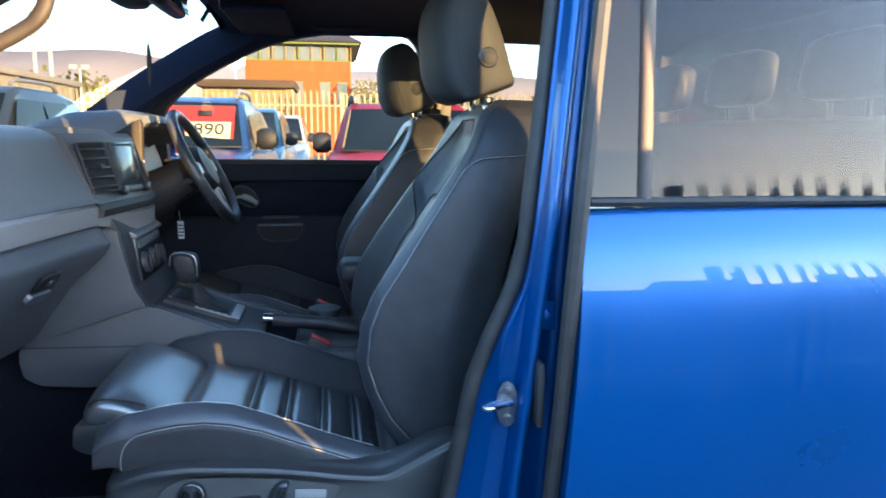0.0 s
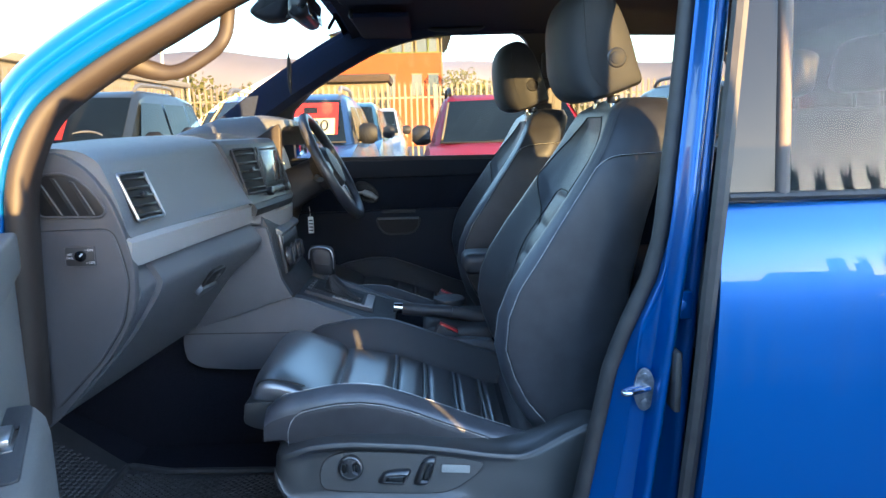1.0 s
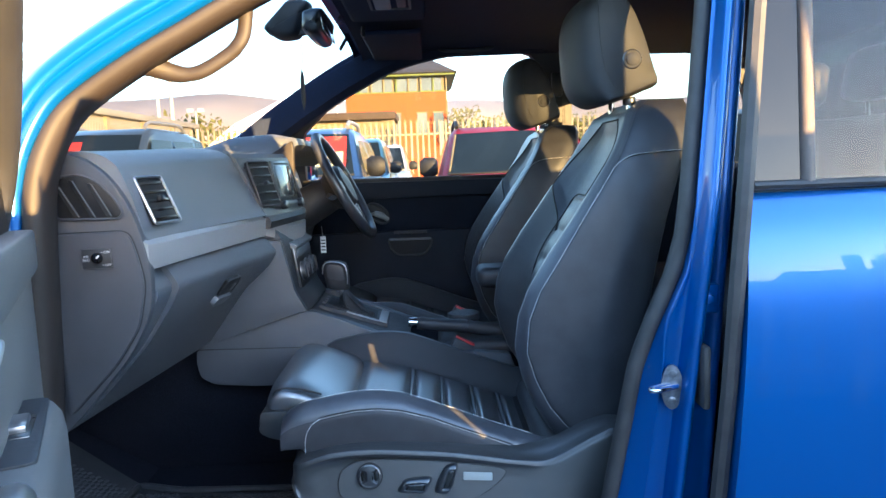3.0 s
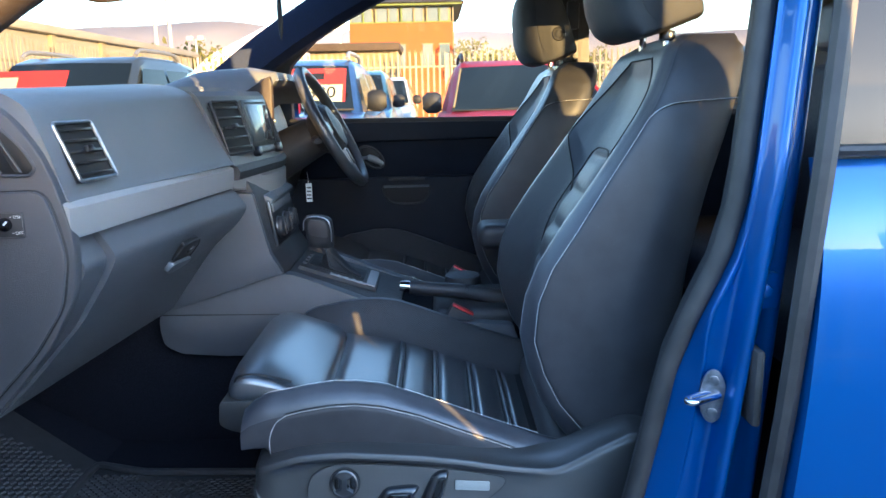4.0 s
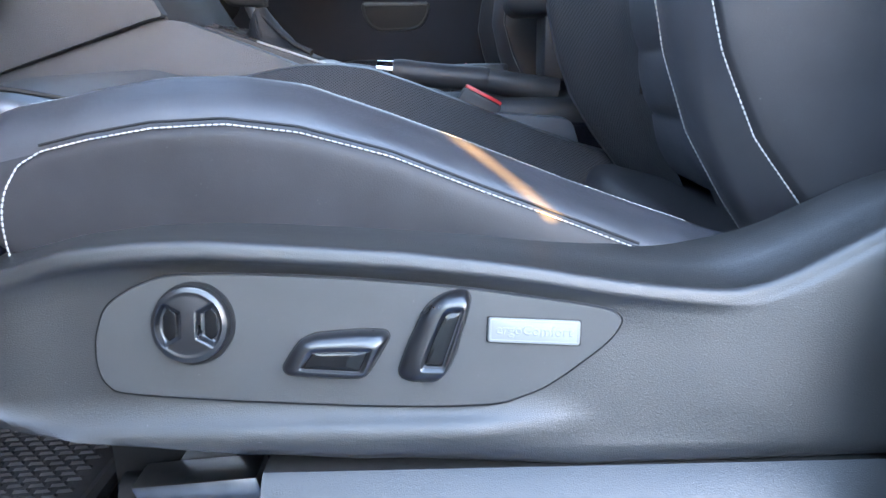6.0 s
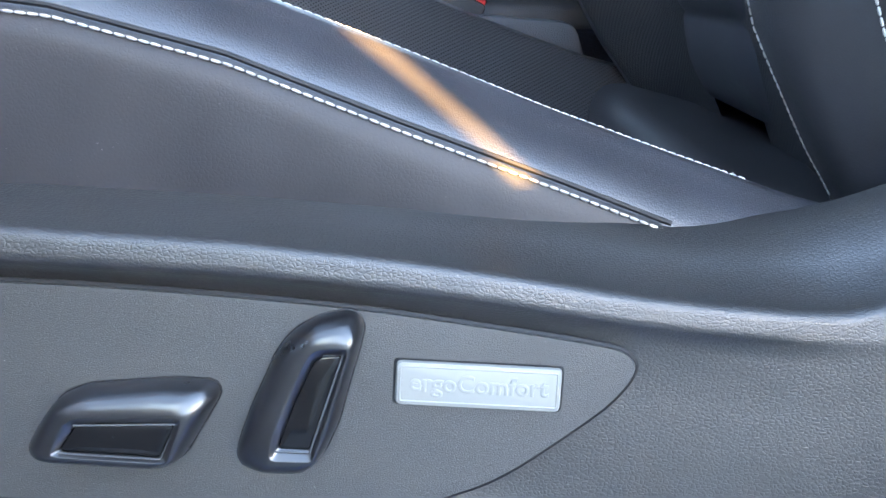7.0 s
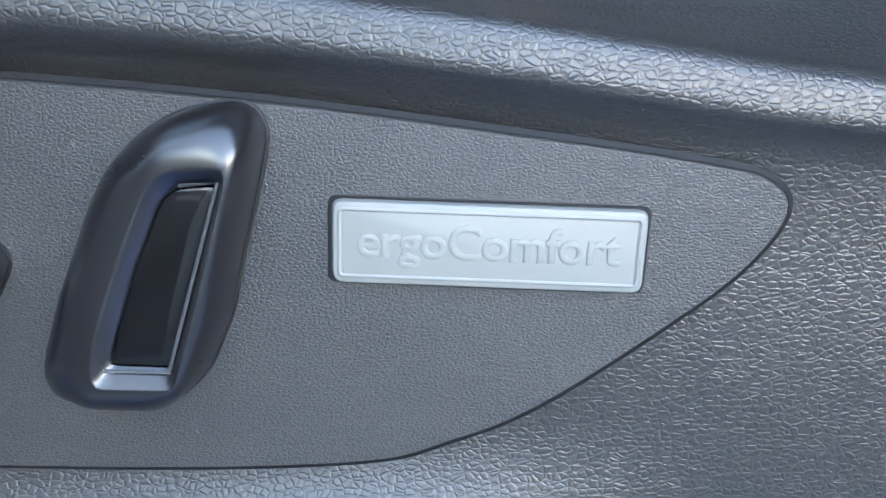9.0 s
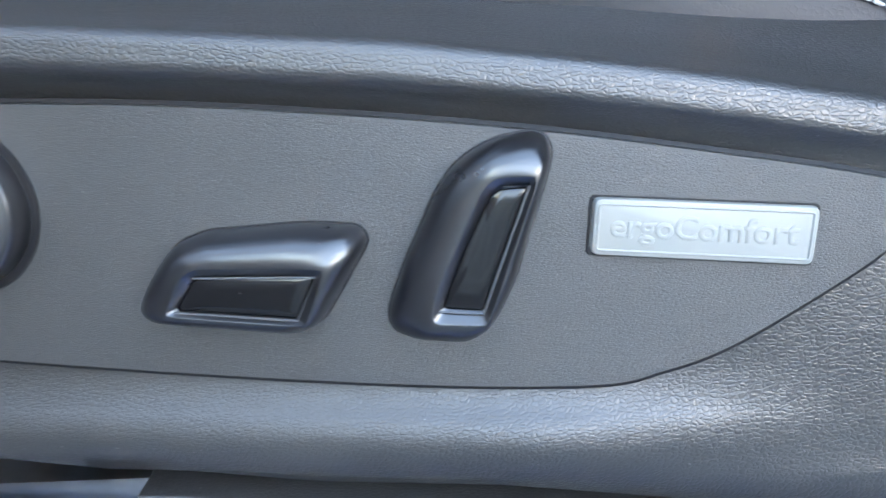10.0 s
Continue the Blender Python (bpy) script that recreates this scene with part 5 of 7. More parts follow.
def air_vent(name, m, w, h, n, parent, label, rim=None):
    """Rectangular vent: frame, dark throat, slats, thumb tab."""
    v = part(name, box(-0.004, 0.002, -w / 2, w / 2, -h / 2, h / 2, 0.002, m=m), BLACK, parent, label)
    part("frame", tube([m @ Vector((0.004, a, b)) for a, b in rounded([(-w / 2, -h / 2), (w / 2, -h / 2), (w / 2, h / 2), (-w / 2, h / 2)], 0.006)], 0.0028, 8, loop=True, cap=False), rim or STEEL, v)
    for k in range(n):
        z = -h / 2 + h * (k + 0.6) / (n + 0.2)
        part("slat", box(-0.014, 0.006, -w / 2 + 0.004, w / 2 - 0.004, -0.0022, 0.0022, 0.001, m=m @ Matrix.Translation((0, 0, z)) @ Matrix.Rotation(radians(14), 4, "Y")), GLOSS, v)
    part("tab", box(0.006, 0.015, -0.007, 0.007, -0.005, 0.005, 0.002, m=m), GLOSS, v)
    return v


vm = Matrix.Translation((-0.566, 1.250, 1.300)) @ Matrix.Rotation(radians(-10), 4, "Z") @ Matrix.Rotation(radians(-23), 4, "Y")
air_vent("air_vent", vm, 0.082, 0.086, 5, dash, "rectangular air vent with a chromed frame")

# middle stack
stack = part("middle_console_panel", prism(rounded([(-0.70, 1.225), (-0.486, 1.225), (-0.462, 1.180), (-0.452, 1.160), (-0.430, 1.035), (-0.400, 0.985), (-0.70, 0.96)], 0.008), 1.745, 2.065, "y", 0.006), DASH_DARK, dash, "black middle stack with display and controls")
# head of the stack: flat middle, its two ends turned away
HEAD = ((1.690, -0.543, -0.480), (1.800, -0.494, -0.466), (1.962, -0.474, -0.448), (2.072, -0.523, -0.462))
ring = lambda y, xt, xb: [(-0.72, y, 1.385), (xt - 0.012, y, 1.386), (xt, y, 1.376), (xb, y, 1.240), (xb + 0.004, y, 1.228), (-0.72, y, 1.20)]
part("bezel", loft([ring(*s) for s in HEAD]), BEZEL, stack, "grey display surround", sharp=20)
part("head_lip", loft([[(xb + a, y, z) for a, z in ((-0.02, 1.236), (0.006, 1.234), (0.013, 1.222), (0.009, 1.206), (-0.02, 1.204))] for y, xt, xb in HEAD]), DASH_DARK, stack, "dark step under the display", sharp=30)


def facet(a, b):
    """Frame on the head's face between two stations: x out, y along, z up."""
    tl, tr = Vector((a[1], a[0], 1.376)), Vector((b[1], b[0], 1.376))
    bl, br = Vector((a[2], a[0], 1.240)), Vector((b[2], b[0], 1.240))
    u = ((tr + br) - (tl + bl)).normalized()
    v = (tl + tr - bl - br).normalized()
    n = u.cross(v).normalized()
    v = n.cross(u)
    m = Matrix((n, u, v)).transposed().to_4x4()
    m.translation = (tl + tr + bl + br) / 4
    return m


air_vent("air_vent", facet(HEAD[0], HEAD[1]) @ Matrix.Translation((0.003, 0.0, 0.002)), 0.098, 0.112, 5, stack, "turned middle air vent with dark slats", DASH_DARK)
air_vent("air_vent", facet(HEAD[2], HEAD[3]) @ Matrix.Translation((0.003, 0.0, 0.002)), 0.098, 0.112, 5, stack, "turned middle air vent with dark slats", DASH_DARK)
face = facet(HEAD[1], HEAD[2])
part("display", box(0.000, 0.0045, -0.074, 0.074, -0.045, 0.060, 0.002, m=face), GLOSS, stack)
part("display_glass", box(0.0040, 0.0058, -0.064, 0.064, -0.034, 0.046, 0.0005, m=face), SCREEN, stack, "pale reflective touch display")
part("disc_slot", box(0.0040, 0.0056, -0.060, 0.060, 0.050, 0.054, 0.0, m=face), BLACK, stack)
part("button_bar", box(0.002, 0.010, -0.050, 0.050, -0.060, -0.049, 0.002, m=face), BEZEL, stack)
for y in (-0.068, 0.068):
    part("dial", disc(face @ Vector((0.002, y, -0.056)), face.to_3x3() @ Vector((1, 0, 0)), 0.011, 0.016, 24, 0.002), GLOSS, stack)
part("ledge", prism([(-0.50, 1.160), (-0.446, 1.158), (-0.432, 1.148), (-0.436, 1.138), (-0.50, 1.135)], 1.805, 2.045, "y", 0.003), DASH, stack)
hv = Matrix.Translation((-0.438, 1.905, 1.095)) @ Matrix.Rotation(radians(-8), 4, "Y")
part("climate_panel", box(-0.004, 0.006, -0.105, 0.105, -0.055, 0.050, 0.004, m=hv), GLOSS, stack, "black climate control panel")
part("switch_bar", box(0.004, 0.010, -0.095, 0.095, 0.022, 0.042, 0.002, m=hv), DASH, stack)
for y in (-0.066, 0.0, 0.066):
    kb = part("climate_dial", disc(hv @ Vector((0.004, y, -0.016)), hv.to_3x3() @ Vector((1, 0, 0)), 0.024, 0.016, 28, 0.003), DASH_DARK, stack)
    part("dial_ring", tube([hv @ Vector((0.008, y + 0.0245 * math.cos(t), -0.016 + 0.0245 * math.sin(t))) for t in np.linspace(0, 2 * math.pi, 29)[:-1]], 0.0014, 6, loop=True, cap=False), STEEL, kb)
    part("pointer", box(0.016, 0.024, y - 0.003, y + 0.003, -0.036, 0.004, 0.001, m=hv), DASH_DARK, kb)
part("console_cheek", prism(rounded([(-0.64, 1.178), (-0.458, 1.172), (-0.430, 1.040), (-0.404, 0.994), (-0.425, 0.990), (-0.68, 0.910), (-0.72, 0.93)], 0.006), 1.730, 1.752, "y", 0.006, 3), DASH_LOW_SHADED, dash, "grey side panel of the middle stack")
# driver's lower dash and instrument hood
part("lower_panel", prism(rounded([(-0.60, 1.24), (-0.548, 1.235), (-0.52, 1.15), (-0.56, 1.05), (-0.66, 0.95), (-0.8, 0.95)], 0.02), 2.075, 2.69, "y", 0.006), DASH_DARK, dash, "dark lower dash on the driver's side")
rings = []
for y, k in ((2.085, 0.55), (2.10, 0.8), (2.14, 0.96), (2.20, 1.0), (2.40, 1.0), (2.48, 0.96), (2.54, 0.8), (2.57, 0.5)):
    rings.append([(x, y, 1.30 + (z - 1.30) * k) for x, z in ((-0.86, 1.34), (-0.80, 1.405), (-0.68, 1.445), (-0.56, 1.452), (-0.492, 1.438), (-0.482, 1.418), (-0.50, 1.404), (-0.56, 1.405), (-0.60, 1.36), (-0.60, 1.30))])
part("instrument_hood", loft(rings), DASH, dash, "black hood over the instruments", sharp=50)
part("instrument_face", box(-0.60, -0.585, 2.12, 2.54, 1.29, 1.40, 0.004, m=None), PIANO, dash)
part("hood_side", prism([(-0.585, 1.30), (-0.534, 1.285), (-0.469, 1.272), (-0.480, 1.30), (-0.476, 1.41), (-0.481, 1.425), (-0.571, 1.372)], 2.070, 2.095, "y", 0.003), TRIM, dash, "sunlit side of the instrument hood")

# ---- steering wheel ----
wheel_c = Vector((-0.371, 2.370, 1.283))
wh = thing("steering_wheel", "black leather steering wheel with silver spokes", "steering wheel", wheel_c)
wm = Matrix.Translation(wheel_c) @ Matrix.Rotation(radians(62.7), 4, "Y")
circle = lambda r, h, n=56: [wm @ Vector((r * math.cos(t), r * math.sin(t), h)) for t in np.linspace(0, 2 * math.pi, n + 1)[:-1]]
part("rim", tube(circle(0.180, 0), 0.0165, 12, loop=True, cap=False), LEATHER_BOLSTER, wh, "black leather rim")
part("hub", loft([[wm @ Vector((0.075 * s * math.cos(t), 0.082 * s * math.sin(t), h)) for t in np.linspace(0, 2 * math.pi, 33)[:-1]] for s, h in ((0.7, -0.06), (1.0, -0.03), (1.0, 0.0), (0.85, 0.014), (0.4, 0.020), (0.05, 0.021))]), DASH_DARK, wh)
for ang, wd in ((90, 0.022), (-90, 0.022), (0, 0.017)):
    sm = wm @ Matrix.Rotation(radians(ang), 4, "Z")
    part("spoke", box(0.06, 0.175, -wd, wd, -0.016, 0.004, 0.005, m=sm), SILVER, wh, "silver steering wheel spoke")
    part("spoke_switches", box(0.075, 0.125, -wd * 0.8, wd * 0.8, 0.003, 0.008, 0.002, m=sm), GLOSS, wh)
part("column", tube([wm @ Vector((0, 0, -0.03)), wm @ Vector((0, 0, -0.26))], [0.055, 0.075], 20), DASH_DARK, wh)
for s, l in ((-1, 0.20), (1, 0.20)):
    part("stalk", tube([wm @ Vector((0, 0.03 * s, -0.05)), wm @ Vector((0.01, l * s * 0.6, -0.045)), wm @ Vector((0.02, l * s * 0.82, -0.03))], [0.008, 0.010, 0.013], 10, flat=0.6), GLOSS, wh)

# label hanging under the column
lb = solo("tag", box(-0.461, -0.443, 2.370, 2.3706, 1.060, 1.116, 0.0, m=None), WHITE, "white paper tag with unreadable print hanging under the dash", "tag", (-0.452, 2.37, 1.06))
part("string", tube([(-0.452, 2.3703, 1.112), (-0.455, 2.372, 1.15)], 0.0008, 5), WHITE, lb)
for k in range(4):
    part("print", box(-0.4585, -0.4455, 2.3692, 2.3697, 1.068 + 0.011 * k, 1.072 + 0.011 * k), BLACK, lb)

# ---- centre console ----
con = thing("centre_console", "dark grey centre console between the front seats", "console", (-0.2, 1.91, 0.585))
side_poly = rounded([(-0.687, 0.903), (-0.690, 0.870), (-0.683, 0.832), (-0.648, 0.812), (-0.55, 0.804), (0.12, 0.80), (0.10, 0.860), (-0.12, 0.880), (-0.30, 0.955), (-0.390, 0.990), (-0.416, 0.990), (-0.655, 0.918)], 0.012, 4)
part("console_side", prism(side_poly, 1.743, 1.775, "y", 0.006, 3), DASH_LOW_SHADED, con, "grey padded console side")
part("console_side", prism(side_poly, 2.045, 2.077, "y", 0.006, 3), DASH_LOW_SHADED, con)
part("side_joint", tube([(-0.686, 1.7428, 0.903), (-0.42, 1.7428, 0.899), (-0.2, 1.7428, 0.894)], 0.0012, 6), BLACK, con)
part("tunnel", prism([(-1.1, 0.56), (-1.1, 0.83), (-0.45, 0.93), (-0.36, 0.945), (-0.22, 0.905), (-0.10, 0.855), (0.5, 0.84), (0.5, 0.56)], 1.776, 2.044, "y", 0.006), CARPET, con)
gb_m = Matrix.Translation((-0.295, 1.915, 0.945)) @ Matrix.Rotation(radians(19), 4, "Y")
part("console_top", box(-0.150, 0.150, -0.140, 0.130, -0.040, 0.0, 0.006, m=gb_m), DASH_DARK, con, "dark top panel of the console")
sur = part("gear_surround", box(-0.105, 0.085, -0.075, 0.075, -0.012, 0.010, 0.006, m=gb_m), DASH_DARK, con, "dark gear lever surround with a silver end")
part("silver_end", box(0.058, 0.080, -0.070, 0.066, 0.009, 0.0125, 0.001, m=gb_m), SILVER, sur, "silver end plate")
part("silver_edge", box(-0.030, 0.058, -0.074, -0.066, 0.009, 0.0120, 0.001, m=gb_m), SILVER, sur)
part("gear_well", box(-0.085, 0.050, -0.045, 0.045, 0.008, 0.012, 0.002, m=gb_m), BLACK, sur)
for k in range(4):
    part("button", box(-0.100 + 0.0, -0.090, -0.05 + 0.028 * k, -0.028 + 0.028 * k, 0.009, 0.014, 0.001, m=gb_m), DASH_DARK, sur)
for k in range(5):
    part("gear_mark", box(-0.03 + 0.018 * k, -0.024 + 0.018 * k, -0.066, -0.058, 0.0098, 0.0106, m=gb_m), PRINT, sur)
gear = thing("gear_lever", "black leather gear lever with chrome trim and gaiter", "gear lever", (-0.30, 1.915, 0.95))
rings = []
for f in np.linspace(0, 1, 14):
    wob = 0.0025 * math.sin(f * 26) * (1 - f)
    hx, hy = 0.054 * (1 - f) ** 1.5 + 0.012 + wob, 0.042 * (1 - f) ** 1.5 + 0.012 + wob
    c = Vector((-0.298 - 0.034 * f, 1.915, 0.938 + 0.080 * f))
    rings.append([c + Vector((hx * math.cos(t), hy * math.sin(t), -0.30 * hx * math.cos(t))) for t in np.linspace(0, 2 * math.pi, 25)[:-1]])
part("gaiter", loft(rings), LEATHER_HEAD, gear, "creased black leather gaiter", sharp=60)
for s in (-1, 1):
    part("gaiter_fold", tube(spline([(-0.330 + 0.004 * s, 1.901, 1.004), (-0.318 + 0.012 * s, 1.893, 0.985), (-0.300 + 0.022 * s, 1.882, 0.962), (-0.290 + 0.040 * s, 1.873, 0.948)], 14), [0.002 + 0.003 * k / 13 for k in range(14)], 8), LEATHER_HEAD, gear)
part("collar", tube([(-0.332, 1.915, 1.000), (-0.338, 1.915, 1.020)], [0.012, 0.014], 18), STEEL, gear)
knob = []
for f, a, b in ((0.0, 0.022, 0.018), (0.05, 0.0300, 0.023), (0.25, 0.0325, 0.025), (0.6, 0.0335, 0.026), (0.85, 0.0325, 0.0255), (0.95, 0.028, 0.021), (1.0, 0.014, 0.010)):
    c = Vector((-0.347 - 0.006 * f, 1.915, 1.014 + 0.078 * f))
    knob.append([c + Vector((a * math.copysign(abs(math.cos(t)) ** 0.7, math.cos(t)), b * math.copysign(abs(math.sin(t)) ** 0.7, math.sin(t)), -0.10 * a * math.cos(t))) for t in np.linspace(0, 2 * math.pi, 33)[:-1]])
part("knob", loft(knob), LEATHER_HEAD, gear, "black leather gear knob", sharp=60)
part("knob_panel", prism(rounded([(-0.372, 1.048), (-0.328, 1.040), (-0.327, 1.070), (-0.336, 1.082), (-0.366, 1.085), (-0.374, 1.075)], 0.008, 4), 1.8885, 1.893, "y", 0.002), LEATHER_SIDE, gear, "inset leather side panel")
part("knob_trim", tube(spline([(-0.3195, 1.893, 1.030), (-0.3190, 1.890, 1.060), (-0.3255, 1.890, 1.083), (-0.345, 1.891, 1.0915), (-0.368, 1.891, 1.092), (-0.382, 1.893, 1.083), (-0.385, 1.894, 1.060)], 28), 0.0016, 8), STEEL, gear, "bright trim round the knob")
hb = thing("handbrake", "black handbrake lever with a chrome button", "handbrake", (-0.05, 1.87, 0.85))
part("grip", tube(spline([(-0.135, 1.868, 0.921), (-0.09, 1.868, 0.915), (-0.03, 1.868, 0.909), (0.0, 1.868, 0.906)], 12), [0.0165, 0.018, 0.018, 0.0175, 0.0175, 0.0175, 0.0175, 0.0178, 0.018, 0.018, 0.018, 0.017], 16), LEATHER_SIDE, hb, "leather handbrake grip")
part("button", tube([(-0.158, 1.868, 0.924), (-0.134, 1.868, 0.921)], [0.0125, 0.0145], 18), CHROME, hb)
part("lever", tube([(0.0, 1.868, 0.906), (0.10, 1.868, 0.885)], [0.017, 0.022], 14), DASH_DARK, hb)
part("cup_holder", disc((-0.005, 1.955, 0.905), (0, 0, 1), 0.044, 0.022, 32, 0.004), DASH_DARK, con, "round rubber-lidded cup holder")
part("console_box", box(-0.08, 0.34, 1.80, 2.04, 0.83, 0.882, 0.02, 3), DASH_DARK, con)
arm = solo("armrest", box(0.035, 0.35, 1.915, 2.035, 0.995, 1.055, 0.022, 4), LEATHER_SIDE, "black leather folding armrest between the seats", "armrest", (0.2, 1.97, 0.99), sharp=60)
part("armrest_base", box(0.09, 0.34, 1.93, 2.02, 0.90, 1.0, 0.01), DASH_DARK, arm)

# ---- driver's door trim ----
dt = thing("door_trim", "driver's door trim, coloured darker for shade, with handle and storage pocket", "door trim", (-0.1, 2.72, 0.6))
part("upper_trim", prism(rounded([(-0.78, 1.284), (0.40, 1.277), (0.41, 1.222), (-0.78, 1.216)], 0.012, 3), 2.700, 2.76, "y", 0.014, 4), DOOR_LOWER, dt, "padded upper door trim, coloured darker for shade")
part("middle_trim", prism(rounded([(-0.78, 1.222), (0.40, 1.226), (0.41, 1.09), (-0.78, 1.085)], 0.008, 3), 2.722, 2.76, "y", 0.006, 3), DOOR, dt, "recessed middle door trim, coloured darkest for shade")
part("lower_trim", prism(rounded([(-0.78, 1.088), (0.41, 1.096), (0.42, 0.62), (-0.72, 0.62)], 0.02, 3), 2.685, 2.76, "y", 0.016, 4), DOOR_LOWER, dt, "lower door trim with armrest, coloured darker for shade")
part("sill_strip", prism([(-0.57, 1.282), (0.40, 1.276), (0.40, 1.292), (-0.57, 1.298)], 2.728, 2.75, "y", 0.002), RUBBER, dt)
pocket = rounded([(-0.252, 1.064), (-0.086, 1.062), (-0.094, 1.030), (-0.112, 1.008), (-0.138, 1.002), (-0.205, 1.002), (-0.228, 1.010), (-0.245, 1.032)], 0.010, 4)
pk = part("pocket", tube([(a, 2.684, b) for a, b in pocket], 0.0045, 8, loop=True, cap=False), DASH_DARK, dt, "grey rim of the grab pocket")
part("pocket_recess", prism(pocket, 2.681, 2.686, "y", 0.001), BLACK, pk)
part("pocket_lip", box(-0.248, -0.090, 2.676, 2.688, 1.058, 1.066, 0.003), DASH, pk, "light lip over the pocket")
part("pocket_bar", box(-0.230, -0.104, 2.672, 2.690, 1.084, 1.096, 0.004), DASH_DARK, dt)
ring = [(-0.290 + 0.042 * math.cos(t), 1.162 + 0.034 * math.sin(t) - 0.018 * math.cos(t)) for t in np.linspace(0, 2 * math.pi, 33)[:-1]]
hd = part("release_recess", prism(ring, 2.714, 2.724, "y", 0.002), BLACK, dt, "black release handle recess")
part("bezel", tube([(a, 2.715, b) for a, b in ring], 0.0045, 8, loop=True, cap=False), DASH_DARK, hd)
part("lever", tube(spline([(-0.322, 2.704, 1.160), (-0.295, 2.694, 1.162), (-0.270, 2.696, 1.152), (-0.252, 2.704, 1.138)], 14), [0.006] * 4 + [0.012] * 6 + [0.009] * 4, 10), SILVER, hd, "silver release lever")
# far door mirror, seen through the window
mir = thing("door_mirror", "black and silver door mirror of the driver's side", "mirror", (-0.75, 2.95, 1.3))
hz = [(2.90, 0.6), (2.93, 0.92), (3.0, 1.0), (3.09, 0.95), (3.13, 0.6)]
part("housing", loft([[(-0.66 + 0.075 * k * math.cos(t), y, 1.375 + 0.105 * k * math.sin(t)) for t in np.linspace(0, 2 * math.pi, 29)[:-1]] for y, k in hz]), PAINT, mir, "blue mirror housing")
part("mirror_glass", box(-0.592, -0.584, 2.925, 3.11, 1.295, 1.455, 0.02), CHROME, mir, "mirror glass")
part("mirror_foot", box(-0.70, -0.62, 2.80, 2.92, 1.285, 1.33, 0.01), DASH_DARK, mir)

# ---- open front passenger door ----
TH = radians(66)
HINGE = Vector((-0.728, 1.035, 0))
fd = thing("open_door", "open front passenger door with grey trim and armrest", "car door", (HINGE.x, HINGE.y, 0.5))
DM = Matrix.Translation(HINGE) @ Matrix(((math.cos(TH), math.sin(TH), 0, 0), (-math.sin(TH), math.cos(TH), 0, 0), (0, 0, 1, 0), (0, 0, 0, 1)))
rings = []
for k in range(21):
    z = 0.48 + (1.265 - 0.48) * k / 20
    y = (at_table(z, SKIN_Z, SKIN_Y) - 1.035) - 0.01
    rings.append([DM @ Vector(p) for p in ((0.02, y, z), (1.08, y, z), (1.08, 0.0, z), (0.02, 0.0, z))])
part("door_shell", loft(rings), PAINT, fd, "blue outer skin of the open door", sharp=40)
part("door_card", prism(rounded([(0.035, 1.262), (1.07, 1.270), (1.07, 0.52), (0.06, 0.52)], 0.02, 3), 0.0, 0.050, "y", 0.010, 3, m=DM), DOOR_CARD, fd, "grey grained inner door trim")
part("upper_trim", prism(rounded([(0.03, 1.275), (0.75, 1.275), (0.75, 1.20), (0.03, 1.215)], 0.02, 3), 0.02, 0.060, "y", 0.012, 3, m=DM), DOOR_CARD, fd, "grey soft upper door trim")
rings = []
for z, k in ((0.80, 0.0), (1.045, 0.0), (1.066, -0.003), (1.080, -0.010), (1.085, -0.018)):
    rings.append([DM @ Vector((a, b, z)) for a, b in rounded([(0.235 - k, 0.02), (0.235 - k, 0.092 + k), (0.88, 0.104 + k), (0.88, 0.02)], 0.028, 6)])
ar = part("armrest", loft(rings), DOOR_CARD, fd, "grey door armrest with window switch", sharp=50)
part("switch_panel", prism(rounded([(0.262, 0.035), (0.262, 0.078), (0.48, 0.082), (0.48, 0.035)], 0.012, 4), 1.083, 1.088, "z", 0.002, m=DM), DASH_DARK, ar, "dark switch panel")
part("switch_well", box(0.330, 0.405, 0.040, 0.070, 1.086, 1.0895, 0.002, m=DM), GLOSS, ar)
part("window_switch", box(0.345, 0.392, 0.045, 0.066, 1.088, 1.097, 0.003, m=DM), STEEL, ar, "silver-topped window switch")
part("pull_handle", tube([DM @ Vector(p) for p in spline([(0.53, 0.066, 1.066), (0.56, 0.070, 1.082), (0.62, 0.072, 1.088), (0.74, 0.072, 1.090), (0.84, 0.068, 1.072)], 20)], [0.016] * 3 + [0.019] * 14 + [0.016] * 3, 14), STEEL, ar, "silver pull handle")
part("handle_recess", box(0.52, 0.86, 0.030, 0.058, 1.083, 1.0875, 0.002, m=DM), BLACK, ar)
bez = [(0.565 + 0.105 * math.cos(t), 1.206 + 0.030 * math.sin(t) - 0.010 * math.cos(t)) for t in np.linspace(0, 2 * math.pi, 41)[:-1]]
hw = part("release_recess", prism(bez, 0.046, 0.056, "y", 0.002, m=DM), DASH_DARK, fd, "door release recess")
part("bezel", tube([DM @ Vector((a, 0.056, b)) for a, b in bez], 0.007, 10, loop=True, cap=False), DASH, hw, "grey bezel")
part("release_lever", tube([DM @ Vector(p) for p in spline([(0.465, 0.054, 1.208), (0.50, 0.060, 1.204), (0.55, 0.062, 1.198), (0.61, 0.060, 1.190), (0.65, 0.054, 1.186)], 16)], [0.006] * 3 + [0.010] * 10 + [0.008] * 3, 12, flat=0.5), STEEL, hw, "chrome release lever")
fr = [(0.045, 1.27), (0.055, 1.345), (0.12, 1.42), (0.30, 1.54), (0.52, 1.66), (0.75, 1.715), (1.02, 1.72), (1.05, 1.27)]
path = [DM @ Vector((a, 0.0 + (b - 1.27) * 0.26, b)) for a, b in [(p.x, p.z) for p in spline([(a, 0, b) for a, b in fr], 40)]]
